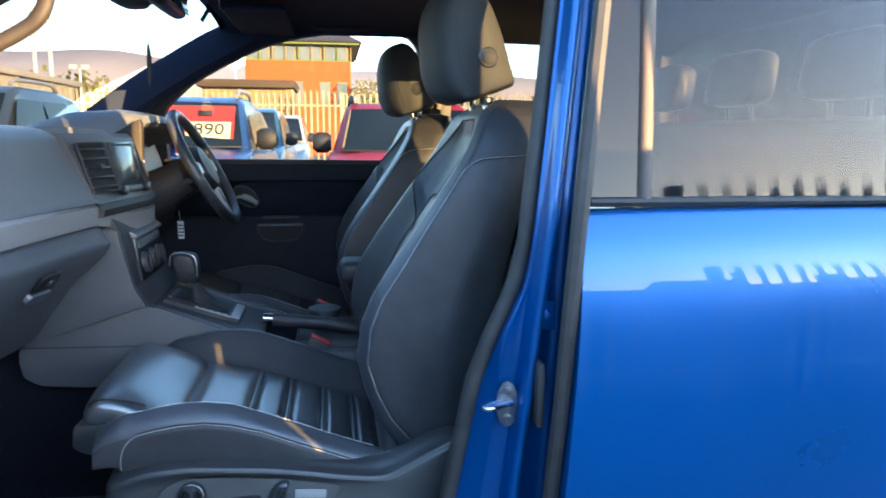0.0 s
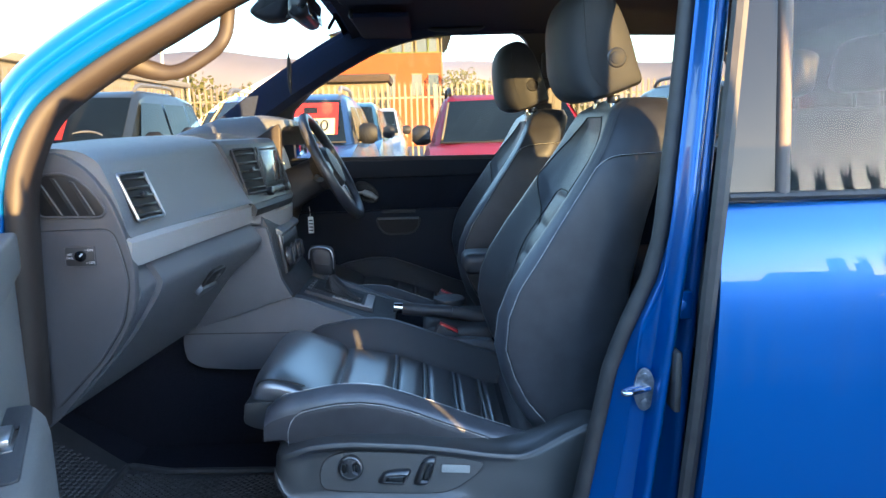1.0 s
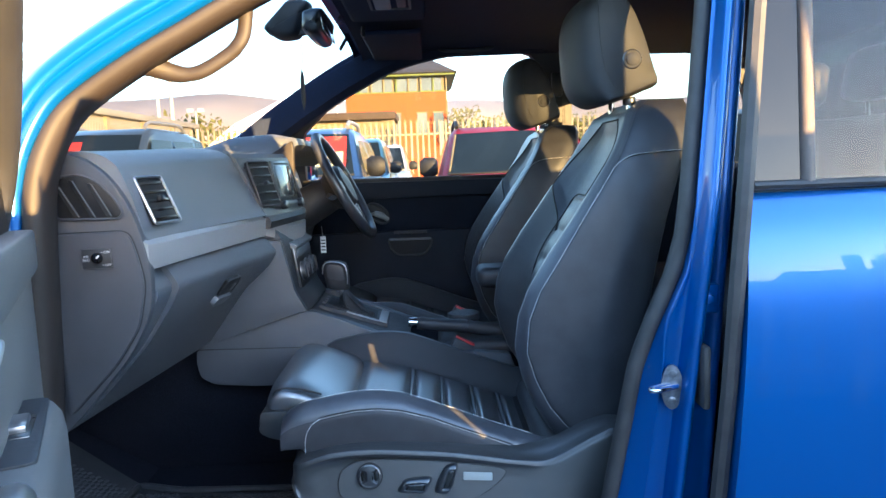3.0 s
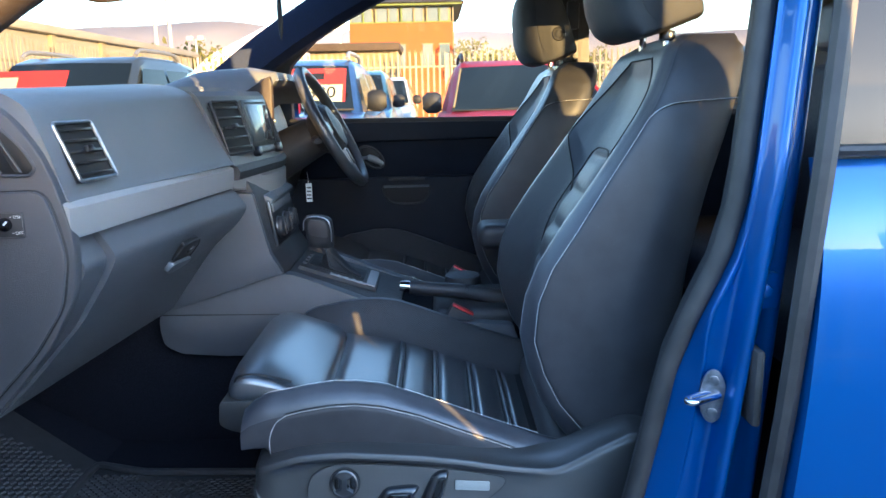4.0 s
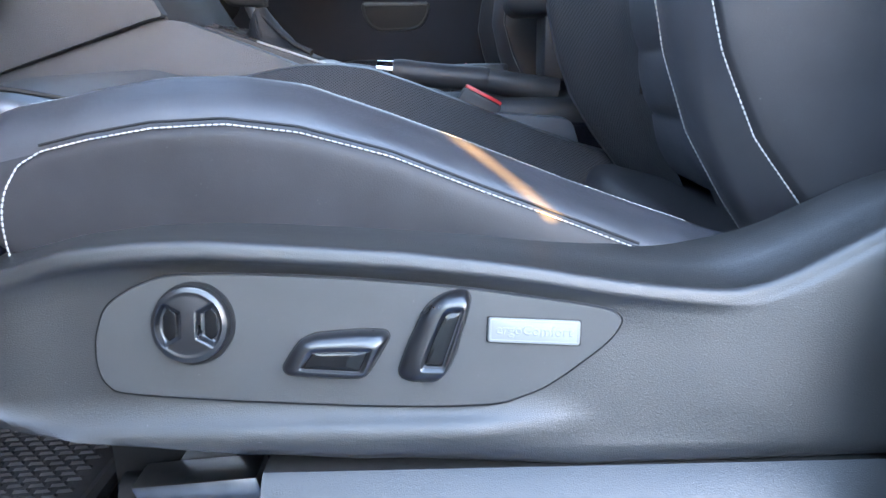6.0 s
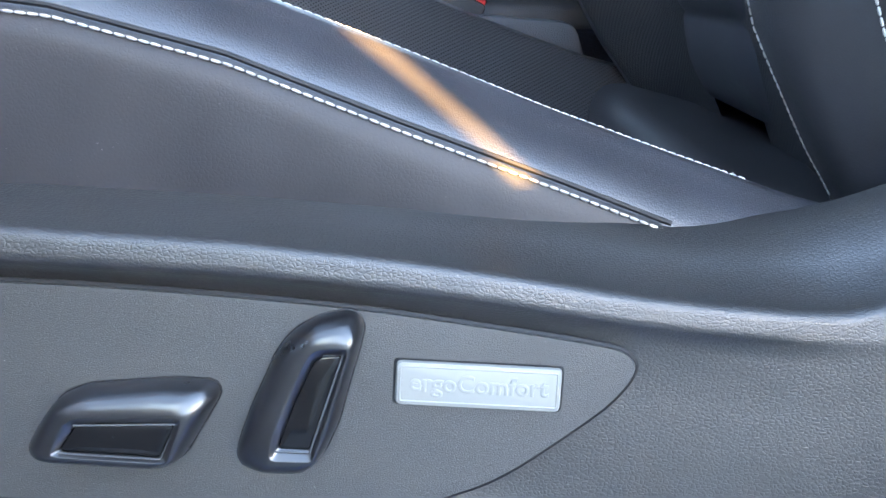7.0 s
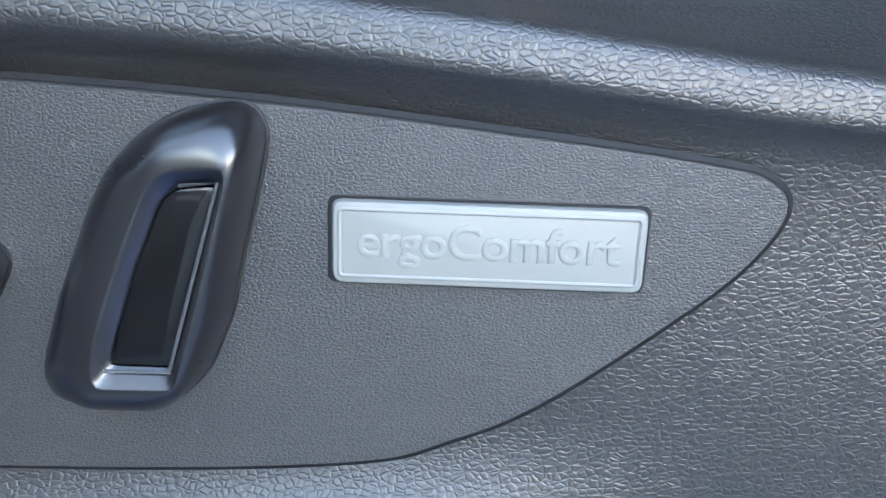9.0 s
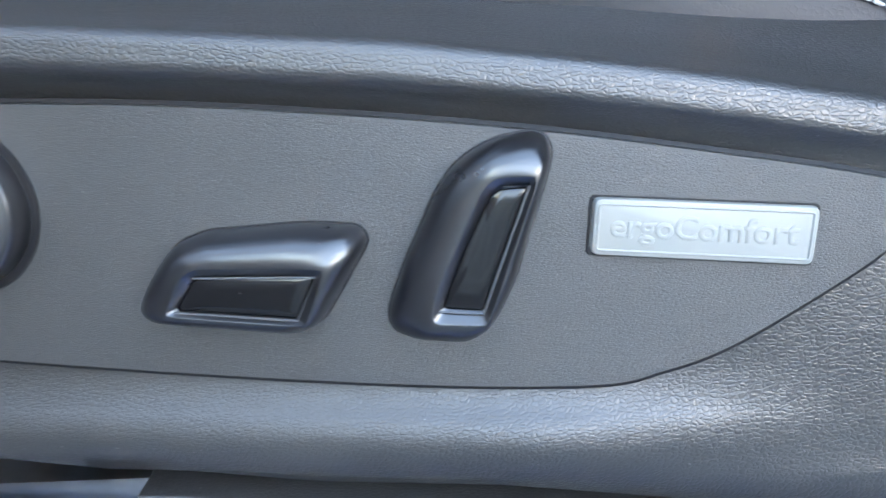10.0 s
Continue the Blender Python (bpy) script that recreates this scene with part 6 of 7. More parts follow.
part("window_frame", tube(path, 0.028, 10, flat=1.0), DASH_DARK, fd, "black door window frame")
part("sail_panel", prism([(0.045, 1.265), (0.05, 1.35), (0.20, 1.47), (0.20, 1.265)], 0.0, 0.03, "y", 0.006, m=DM), TRIM, fd, "dark mirror sail panel")
gl = part("door_glass", loft([[DM @ Vector((a, (b - 1.27) * 0.26, b)) for a, b in ((0.20, 1.26), (1.04, 1.26))], [DM @ Vector((a, (b - 1.27) * 0.26, b)) for a, b in ((0.24, 1.49), (1.04, 1.49))], [DM @ Vector((a, (b - 1.27) * 0.26, b)) for a, b in ((0.72, 1.70), (1.02, 1.70))]], closed=False, cap=False), DOOR_GLASS, fd)
gl.visible_shadow = False

# ---- yard: palisade fences ----
PALE = material("weathered_cream_fence", (0.30, 0.25, 0.165), 0.7, vary=0.2, vary_scale=2, each=0.18)
DARKPALE = material("galvanised_fence", (0.55, 0.55, 0.55), 0.6, 0.2, vary=0.2, vary_scale=2, each=0.15)


def pale_mesh(name, h, mat, foot=0.05):
    w, d = 0.030, 0.012
    prof = [(-w, 0), (-w * 0.4, -d), (w * 0.4, -d), (w, 0), (w * 0.4, -d + 0.004), (-w * 0.4, -d + 0.004)]
    own = bmesh.new()
    rings = [[(a, b, z) for a, b in prof] for z in (foot, h - 0.16)]
    loft(rings, bm=own)
    for s in (-1, 0, 1):
        t = [own.verts.new(p) for p in ((s * 0.022 - 0.011, -d, h - 0.165), (s * 0.022 + 0.011, -d, h - 0.165), (s * 0.034, -d - 0.004, h - 0.02 * abs(s)))]
        u = [own.verts.new((v.co.x, v.co.y + 0.006, v.co.z)) for v in t]
        own.faces.new(t)
        own.faces.new(u[::-1])
        for i in range(3):
            own.faces.new((t[i], t[(i + 1) % 3], u[(i + 1) % 3], u[i]))
    return finish(name, own, mat, Vector((0, 0, 0)), 20)


def palisade(name, label, a, b, h, mat, pitch=0.150, cap=300, group="", rails=None, stubs=(0, 0)):
    a, b = Vector((*a, 0)), Vector((*b, 0))
    d = b - a
    f = thing(name, label, "fence", a, group)
    me = pale_mesh("pale", h, mat)
    t = d.normalized()
    ang = math.atan2(t.y, t.x)
    n = int(d.length / pitch)
    for k in range(min(n, cap)):
        short = stubs[0] < pitch * (k + 0.5) < stubs[1]
        ob = new("pale", pale_mesh("pale", h, mat, 1.45) if short else me)
        ob.parent = f
        ob.matrix_basis = Matrix.Translation(t * pitch * (k + 0.5) + Vector((0, 0, 0.02 * math.sin(k * 12.9)))) @ Matrix.Rotation(ang, 4, "Z")
    for z in rails or (0.4, h - 0.45):
        rm = Matrix.Translation(a + Vector((0, 0, z))) @ Matrix.Rotation(ang, 4, "Z")
        part("rail", box(0, d.length, 0.004, 0.045, -0.025, 0.025, m=rm), mat, f)
    for k in range(int(d.length / 2.75) + 1):
        pm = Matrix.Translation(a + t * 2.75 * k) @ Matrix.Rotation(ang, 4, "Z")
        part("post", box(-0.05, 0.05, 0.05, 0.10, 0, h - 0.1, m=pm), mat, f)
    return f


palisade("palisade_fence", "sunlit cream palisade fence behind the parked cars", (-7.9, 20.5), (14.0, 20.5), 2.62, PALE, pitch=0.165)
palisade("palisade_fence", "sunlit pale palisade fence running away along the yard", (-7.4, 9.6), (-7.9, 20.5), 2.60, PALE)
palisade("palisade_fence", "shaded galvanised palisade fence beside the pickup", (-11.9, -2.0), (0.9, -2.0), 2.21, DARKPALE, pitch=0.164, rails=(0.4, 1.78))
# run cut low so that the sun reaches the windscreen pillar
palisade("palisade_fence", "palisade fence run cut low to let the sun through", (0.906, -2.0), (1.98, -2.0), 1.73, DARKPALE, pitch=0.164, rails=(0.4, 1.40))
# stubs: pales without lower parts, leaving the sun slits open
palisade("palisade_fence", "shaded galvanised palisade fence beside the pickup", (2.054, -2.0), (14.0, -2.0), 2.21, DARKPALE, pitch=0.164, rails=(0.4, 1.62), stubs=(-0.04, 0.46))
SHEET = material("grey_steel_sheeting", (0.27, 0.275, 0.28), 0.55, 0.1, vary=0.25, vary_scale=1.2)
GAP = 2.395
STEP = 2.45
# added sun blocker: its stepped tops set which parts of the cab are lit
for x0, x1, top in ((-30.0, 0.9, 2.08), (0.9, 1.45, 1.72), (GAP + 0.35, 3.08, 1.79), (3.08, 3.31, 1.97), (3.31, 30.0, 1.87), (GAP - 0.3, GAP + 0.4, 1.20)):
    wave = [(x0 + (x1 - x0) * k / 300, -2.25 + 0.02 * (k % 2) - (0.05 if top < 1.5 else 0)) for k in range(301)]
    solo("sun_block_sheeting", prism(wave + [(x1, wave[-1][1] - 0.03), (x0, wave[-1][1] - 0.03)], 0.0, top, "z"), SHEET, "grey profiled steel sheeting added behind the palisade fence to block the low sun", "fence", (x0, -2.25, 0))

# added out of view: sheet whose two slits shape the sun streaks on the seat
own = bmesh.new()
for x0, x1, z0, z1, a0, a1 in ((1.985, 2.76, 0.0, 1.296, 0, 0), (1.985, 2.416, 1.296, 1.350, 0, -0.040), (2.427, 2.76, 1.296, 1.350, -0.034, 0), (1.985, 2.76, 1.350, 1.361, 0, 0), (1.985, 2.478, 1.361, 1.417, 0, 0.020), (2.493, 2.76, 1.361, 1.417, 0.020, 0), (1.985, 2.36, 1.417, 1.90, 0, 0), (2.36, STEP, 1.417, 2.08, 0, 0), (STEP, 2.76, 1.417, 1.79, 0, 0)):
    prism([(x0, z0), (x1, z0), (x1 + a1, z1), (x0 + a0, z1)], -2.262, -2.255, "y", bm=own)
prism([(1.45, 0.0), (1.985, 0.0), (1.985, 1.90), (1.73, 1.90), (1.64, 1.72), (1.45, 1.72)], -2.262, -2.255, "y", bm=own)
solo("sun_slit_sheet", own, SHEET, "grey sheet with slits, added out of view to shape the sun streaks", "fence", (GAP, -2.26, 0))


# ---- orange office building ----
ORANGE = material("orange_render", (0.36, 0.072, 0.012), 0.85, vary=0.12, vary_scale=0.6)
OLIVE = material("green_frames", (0.10, 0.135, 0.02), 0.6)
ROOF = material("brown_roof_tiles", (0.055, 0.036, 0.024), 0.85, vary=0.25, vary_scale=3)
WINDOW = material("office_glass", (0.10, 0.11, 0.11), 0.08, coat=0.5, vary=0.3, vary_scale=0.5)
BUFF = material("buff_panel", (0.20, 0.16, 0.09), 0.8, vary=0.15)
bld = thing("office_building", "two-storey orange office building with green-framed windows", "building", (-1.8, 48, 0))
part("wall", box(-5.45, 1.22, 48, 58, 0, 6.05), ORANGE, bld, "orange rendered wall")
part("upper_storey", box(-5.40, 1.15, 48.15, 57.9, 6.05, 7.15), BUFF, bld, "recessed band of upper windows")
for k in range(8):
    x = -5.30 + k * 0.82
    w = part("window", box(x, x + (0.50 if k % 2 else 0.66), 48.02, 48.2, 6.12, 7.05), WINDOW, bld)
    part("frame", box(x - 0.10, x, 47.98, 48.2, 6.06, 7.12), OLIVE if k % 3 == 1 else BUFF, w)
part("window_band", box(-5.42, 1.18, 47.96, 48.14, 6.02, 6.12), OLIVE, bld, "green sill band")
part("eave", box(-5.9, 1.80, 47.2, 58.5, 7.02, 7.16), OLIVE, bld, "green eaves board")
part("gutter", box(-5.95, 1.86, 47.1, 47.2, 7.14, 7.24), BLACK, bld, "dark gutter")
part("roof", loft([[(-6.0, 47.0, 7.18), (1.95, 47.0, 7.18), (1.95, 58.5, 7.18), (-6.0, 58.5, 7.18)], [(-3.5, 51.5, 8.65), (0.25, 51.5, 8.65), (0.25, 54, 8.65), (-3.5, 54, 8.65)]]), ROOF, bld, "brown tiled hipped roof")
for x in (-4.9, -3.7, -2.5, -0.75, 0.35):
    w = part("window", box(x, x + 0.66, 47.97, 48.1, 3.3, 4.65), WINDOW, bld)
    part("frame", box(x - 0.06, x + 0.72, 47.95, 48.02, 4.65, 4.73), BUFF, w)
part("end_panel", box(1.22, 1.30, 48.0, 50.0, 0.0, 7.02), BUFF, bld, "buff drainpipe strip at the corner")

# ---- parked cars ----
TYRE = material("tyre", (0.02, 0.02, 0.02), 0.8)
LAMP = material("lamp_lens", (0.55, 0.55, 0.56), 0.1, coat=1.0)
CAR_GLASS = material("car_glass", (0.010, 0.015, 0.017), 0.06, spec=0.22, vary=0.3, vary_scale=2)
GREY_P = material("grey_plastic_rail", (0.22, 0.22, 0.23), 0.5)


def parked(name, label, paint, at, turn=0.0, h=1.66, pickup=False, rails=True, pale_rails=True, tall=1.10):
    """Car whose nose points along -y, 4.3 m long, 1.8 m wide."""
    c = thing(name, label, "car", (0, 0, 0), "parked cars")
    w = 0.90
    rings = []
    for y, zt, wk in ((0.0, 0.72, 0.72), (0.06, 0.86, 0.82), (0.25, 0.97, 0.88), (0.9, 1.085, 0.90), (1.18, 1.115, 0.90), (1.30, 1.09, 0.90), (2.0, 1.06, 0.91), (3.6, 1.08, 0.90), (4.15, 1.02, 0.86), (4.28, 0.9, 0.78)):
        x = w * wk / 0.9
        zb = 0.34 if y in (0.0, 4.28) else 0.24
        rings.append([(-x * 0.92, y, zb), (-x, y, zb + 0.18), (-x, y, zt - 0.16), (-x * 0.94, y, zt - 0.03), (-x * 0.55, y, zt), (x * 0.55, y, zt), (x * 0.94, y, zt - 0.03), (x, y, zt - 0.16), (x, y, zb + 0.18), (x * 0.92, y, zb)])
    part("body", loft(rings), paint, c, "painted body", sharp=50)
    end = 2.75 if pickup else 3.95
    rings = [[(-a, y, 1.02), (-a + 0.0, y, 1.03), (-a * 0.97, y, z - 0.05), (-a * 0.88, y, z), (a * 0.88, y, z), (a * 0.97, y, z - 0.05), (a, y, 1.03), (a, y, 1.02)] for y, z, a, _ in [(1.10, 1.06, 0.84, 1), (1.9, h - 0.06, 0.70, 1), (2.15, h, 0.68, 0), (end - 0.8, h, 0.68, 0), (end - 0.3, h - 0.06, 0.70, 0), (end, 1.07, 0.82, 0)]]
    part("cabin", loft(rings), paint, c, "painted roof and pillars", sharp=50)
    # windscreen lies on the slope between (1.10, 1.06) and (1.9, h - 0.06)
    sl = lambda f, o=0.0: (1.10 + 0.80 * f - o, 1.06 + (h - 0.06 - 1.06) * f + o)
    q = []
    for f, a in ((0.10, 0.735), (0.95, 0.622)):
        y, z = sl(f, 0.012)
        q.append([(-a, y, z), (0, y - 0.03, z + 0.012), (a, y, z)])
    part("windscreen", loft([q[0], q[1]], closed=False, cap=False), CAR_GLASS, c, "dark windscreen", sharp=60)
    y, z = sl(0.10, 0.02)
    part("scuttle", box(-0.74, 0.74, y - 0.06, y + 0.005, z - 0.02, z - 0.004, 0.004), BLACK, c, "black scuttle panel")
    part("window_lining", tube(spline([(-0.715, sl(0.14, 0.02)[0], sl(0.14, 0.02)[1]), (-0.66, sl(0.6, 0.02)[0], sl(0.6, 0.02)[1]), (-0.625, sl(0.9, 0.02)[0], sl(0.9, 0.02)[1])], 10), 0.011, 6), BUFF, c, "pale lining behind the windscreen edge")
    wy, wz = sl(0.30, 0.016)
    part("wheel_arc", tube([(0.33 + 0.19 * math.cos(t), wy + 0.05 * math.sin(t) - 0.012, wz - 0.03 + 0.075 * math.sin(t)) for t in np.linspace(0.1, 3.04, 16)], 0.010, 6), GREY_P, c, "top of the steering wheel")
    for s in (-1, 1):
        for y0, y1, k0, k1 in ((1.45, 2.45, 0.42, 0.0), (2.52, end - 0.75, 0.0, 0.0), (end - 0.68, end - 0.2, 0.0, 0.3)):
            if y1 - y0 < 0.2:
                continue
            part("side_window", loft([[(s * 0.835, y0, 1.09), (s * 0.835, y1, 1.09)], [(s * 0.715, y0 + k0, h - 0.13), (s * 0.715, y1 - k1, h - 0.13)]], closed=False, cap=False), CAR_GLASS, c)
        if rails:
            part("roof_rail", tube(spline([(s * 0.60, 2.0, h), (s * 0.60, 2.10, h + 0.05), (s * 0.60, 2.3, h + 0.065), (s * 0.60, end - 0.9, h + 0.065), (s * 0.60, end - 0.7, h)], 16), 0.022, 8), GREY_P if pale_rails else BLACK, c)
        part("mirror", loft([[(s * (0.91 + 0.12 * dx), 1.62 + 0.05 * k * math.cos(t), 1.180 + 0.10 * k * math.sin(t)) for t in np.linspace(0, 2 * math.pi, 15)[:-1]] for dx, k in ((-0.7, 0.7), (-0.3, 1.0), (0.5, 1.0), (0.9, 0.6))]), BLACK, c)
        part("headlight", loft([[(s * a, y, z) for a, y, z in ((0.50, 0.10, 0.72), (0.82, 0.20, 0.74), (0.85, 0.34, 0.88), (0.52, 0.16, 0.86))], [(s * a, y, z) for a, y, z in ((0.50, 0.05, 0.73), (0.83, 0.13, 0.75), (0.87, 0.28, 0.88), (0.52, 0.09, 0.87))]]), LAMP, c)
        for y in (0.85, 3.45):
            tw = part("wheel", disc((s * 0.80 - s * 0.1, y, 0.33), (s, 0, 0), 0.33, 0.22, 28, 0.03), TYRE, c)
            part("rim", disc((s * 0.905, y, 0.33), (s, 0, 0), 0.22, 0.02, 20), STEEL, tw)
    part("grille", box(-0.46, 0.46, -0.01, 0.1, 0.60, 0.80, 0.02), BLACK, c)
    part("bumper", box(-0.80, 0.80, -0.03, 0.3, 0.34, 0.56, 0.04), BLACK if pickup else paint, c)
    part("plate", box(-0.26, 0.26, -0.045, -0.03, 0.42, 0.53), WHITE, c)
    part("wiper", tube([(-0.5, 1.12, 1.10), (0.1, 1.16, 1.135)], 0.01, 6), BLACK, c)
    c.matrix_basis = Matrix.Translation(at) @ Matrix.Rotation(radians(turn), 4, "Z") @ Matrix.Diagonal((1.03, 1.05, tall, 1))
    return c


P_BLUE = material("blue_car_paint", (0.020, 0.055, 0.17), 0.35, 0.3, coat=0.3, vary=0.05)
P_RED = material("red_car_paint", (0.36, 0.010, 0.020), 0.5, 0.0, spec=0.25, coat=0.05, vary=0.05)
P_GREY = material("grey_car_paint", (0.060, 0.080, 0.100), 0.35, 0.4, coat=0.3, vary=0.05)
P_WHITE = material("white_car_paint", (0.40, 0.41, 0.42), 0.3, coat=1.0, vary=0.03)
P_DARK = material("dark_car_paint", (0.02, 0.035, 0.05), 0.25, 0.4, coat=1.0, vary=0.05)
P_TEAL = material("teal_car_paint", (0.03, 0.10, 0.15), 0.3, 0.4, coat=0.6, vary=0.05)
parked("parked_car", "red parked car with dark roof rails", P_RED, (0.86, 6.05, 0), h=1.575, pale_rails=False)
parked("parked_car", "blue parked car with a price board in its windscreen", P_BLUE, (-1.61, 6.05, 0), h=1.575, tall=1.13)
parked("parked_car", "grey parked pickup-style car with roof rails", P_GREY, (-3.95, 6.2, 0), h=1.70)
parked("parked_car", "dark parked car behind the blue one", P_DARK, (-3.7, 12.5, 0), rails=False)
parked("parked_car", "teal parked car in the row behind", P_TEAL, (-1.62, 10.9, 0), rails=False)
parked("parked_car", "white parked car in the row behind", P_WHITE, (-1.42, 15.7, 0), rails=False)
parked("parked_car", "grey parked car behind the fence line", P_GREY, (3.6, 6.0, 0))

# ---- cabin: roof fittings, mirror, mat, rear bench ----
roof_con = thing("roof_console", "dark roof console with a pale map lamp", "roof console", (-0.2, YC, 1.75))
part("console_body", box(-0.285, -0.08, 1.66, 2.02, 1.738, 1.775, 0.012, 3), HEADLINER, roof_con)
part("lamp_lens", box(-0.205, -0.165, 1.71, 1.84, 1.732, 1.748, 0.004), SILVER, roof_con, "pale lamp lens")
part("lamp_button", box(-0.150, -0.128, 1.73, 1.83, 1.734, 1.746, 0.003), DASH, roof_con)
part("lamp_frame", tube([(-0.215, 1.70, 1.737), (-0.118, 1.70, 1.737), (-0.118, 1.85, 1.737), (-0.215, 1.85, 1.737)], 0.004, 6, loop=True, cap=False), BEZEL, roof_con)
vis = solo("sun_visor", box(-0.265, -0.095, 2.06, 2.60, 1.712, 1.726, 0.006, 3), HEADLINER, "dark fabric sun visor folded up", "sun visor", (-0.29, 2.31, 1.70))
part("visor_clip", box(-0.262, -0.252, 2.05, 2.08, 1.708, 1.735, 0.003), BLACK, vis)
solo("sun_visor", box(-0.265, -0.095, 1.30, 1.61, 1.722, 1.734, 0.006, 3), HEADLINER, "dark fabric sun visor folded up", "sun visor", (-0.27, 1.58, 1.71))
rg = thing("roof_grab_handle", "black folding grab handle over the driver's window", "handle", (0.05, 2.58, 1.70))
part("grip", tube(spline([(-0.04, 2.560, 1.756), (-0.02, 2.548, 1.738), (0.06, 2.546, 1.734), (0.14, 2.548, 1.739), (0.16, 2.560, 1.757)], 20), 0.008, 10), DASH_DARK, rg)

im = thing("interior_mirror", "black interior mirror on a windscreen housing", "mirror", (-0.40, YC, 1.70))
rings = []
for y, k in ((1.875, 0.72), (1.885, 0.95), (1.93, 1.0), (1.975, 0.95), (1.985, 0.72)):
    rings.append([(-0.455 + (x + 0.455) * k, y, 1.73 + (z - 1.73) * k) for x, z in rounded([(-0.505, 1.705), (-0.468, 1.684), (-0.415, 1.688), (-0.398, 1.735), (-0.372, 1.775), (-0.43, 1.78)], 0.015, 3)])
part("sensor_housing", loft(rings), DASH_DARK, im, "black sensor housing behind the mirror", sharp=50)
part("arm", tube([(-0.425, YC, 1.700), (-0.400, YC, 1.702), (-0.380, YC, 1.706)], [0.012, 0.009, 0.012], 12), GLOSS, im)
rings = []
for y, k in ((1.805, 0.55), (1.812, 0.85), (1.83, 1.0), (1.93, 1.03), (2.03, 1.0), (2.048, 0.85), (2.055, 0.55)):
    rings.append([(-0.362 + (p[0]) * k * 0.84, y + 0.10 * (p[0]), 1.709 + p[1] * k * 0.84) for p in rounded([(-0.034, -0.026), (-0.004, -0.041), (0.022, -0.034), (0.034, 0.036), (0.012, 0.040), (-0.03, 0.030)], 0.01, 3)])
part("mirror_head", loft(rings), GLOSS, im, "black mirror shell", sharp=50)
part("mirror_glass", box(-0.0015, 0.0015, -0.112, 0.112, -0.025, 0.027, 0.001, m=Matrix.Translation((-0.3395, 1.93, 1.710)) @ Matrix.Rotation(radians(-9), 4, "Y")), CHROME, im)

af = thing("air_freshener", "dark leaf-shaped air freshener hanging from the mirror", "air freshener", (-0.412, YC, 1.5))
for s in (-0.003, 0.003):
    part("string", tube(spline([(-0.412, YC + s * 0.4, 1.672), (-0.413 + s, YC + s, 1.640), (-0.414, YC, 1.606)], 12), 0.0007, 5), WHITE, af)
rings = []
for f in np.linspace(0, 1, 17):
    r = 0.0060 * max(0.05, 1 - abs(2 * f - 1) ** 3.5)
    rings.append([(-0.414 + r * math.cos(t), YC + 0.0028 * math.sin(t), 1.607 - 0.108 * f) for t in np.linspace(0, 2 * math.pi, 13)[:-1]])
part("pendant", loft(rings), BLACK, af)
st = solo("windscreen_sticker", box(-0.022, 0.022, -0.028, 0.028, 0, 0.0015, m=Matrix.Translation((-0.350, 2.38, 1.742)) @ Matrix.Rotation(radians(-58), 4, "Y")), BLACK, "small black sticker in the windscreen corner", "sticker", (-0.350, 2.38, 1.742))

solo("toe_board", prism([(-0.82, 0.570), (-0.82, 0.586), (-1.10, 0.745), (-1.26, 0.90), (-1.26, 0.55)], 1.10, 1.775, "y"), CARPET, "black carpeted toe board", "carpet", (-1.0, 1.4, 0.57), kind="structure")
mat_poly = rounded([(-0.36, 1.17), (-0.36, 1.588), (-0.49, 1.592), (-0.70, 1.602), (-0.815, 1.640), (-0.815, 1.17)], 0.02, 4)
fm = thing("floor_mat", "black rubber floor mat with a raised woven pattern", "floor mat", (-0.6, 1.38, 0.585))
part("mat_base", prism(mat_poly, 0.586, 0.597, "z", 0.003), MAT_RUBBER, fm)
part("mat_edge", tube([(a, b, 0.601) for a, b in mat_poly], 0.009, 8, loop=True, cap=False), MAT_RUBBER, fm, "raised rim of the mat")
lift = lambda x: max(0.0, -0.815 - x) * 0.568
rows = [[(x, y, 0.597 + lift(x) + 0.004) for y in np.linspace(1.17, 1.645 + 0.22 * (-0.815 - x), 12)] for x in np.linspace(-0.81, -1.06, 10)]
rows = [r + [(p[0], p[1], p[2] - 0.012) for p in r[::-1]] for r in rows]
part("mat_toe", loft(rows), MAT_RUBBER, fm, "mat rising on the toe board")
verts, faces = [], []
for i in range(38):
    for j in range(52):
        x, y = -1.04 + 0.0185 * i + (0.009 if j % 2 else 0), 1.19 + 0.0085 * j
        if x > -0.385 or y > (1.575 if x > -0.7 else 1.60) or (x < -0.80 and y > 1.62 + 0.22 * (-0.815 - x)):
            continue
        ang = 0.9 if x < -0.56 else 0.12
        ca, sa = math.cos(ang), math.sin(ang)
        L, W = (0.0072, 0.0024) if x >= -0.56 else (0.0060, 0.0050)
        b = len(verts)
        for z, k in ((0.5965, 1.0), (0.5995, 0.6)):
            for u, v in ((-L, -W), (L, -W), (L, W), (-L, W)):
                verts.append((x + (u * ca - v * sa) * k + 0.6, y + (u * sa + v * ca) * k - 1.38, z - 0.585 + lift(x) + (0.004 if x < -0.815 else 0)))
        faces += [(b + 4, b + 5, b + 6, b + 7)] + [(b + q, b + (q + 1) % 4, b + 4 + (q + 1) % 4, b + 4 + q) for q in range(4)]
me = bpy.data.meshes.new("mat_pattern")
me.from_pydata(verts, [], faces)
me.materials.append(MAT_RUBBER)
tread = new("mat_pattern", me)
tread.parent = fm
tagged(tread, kind="stuff")

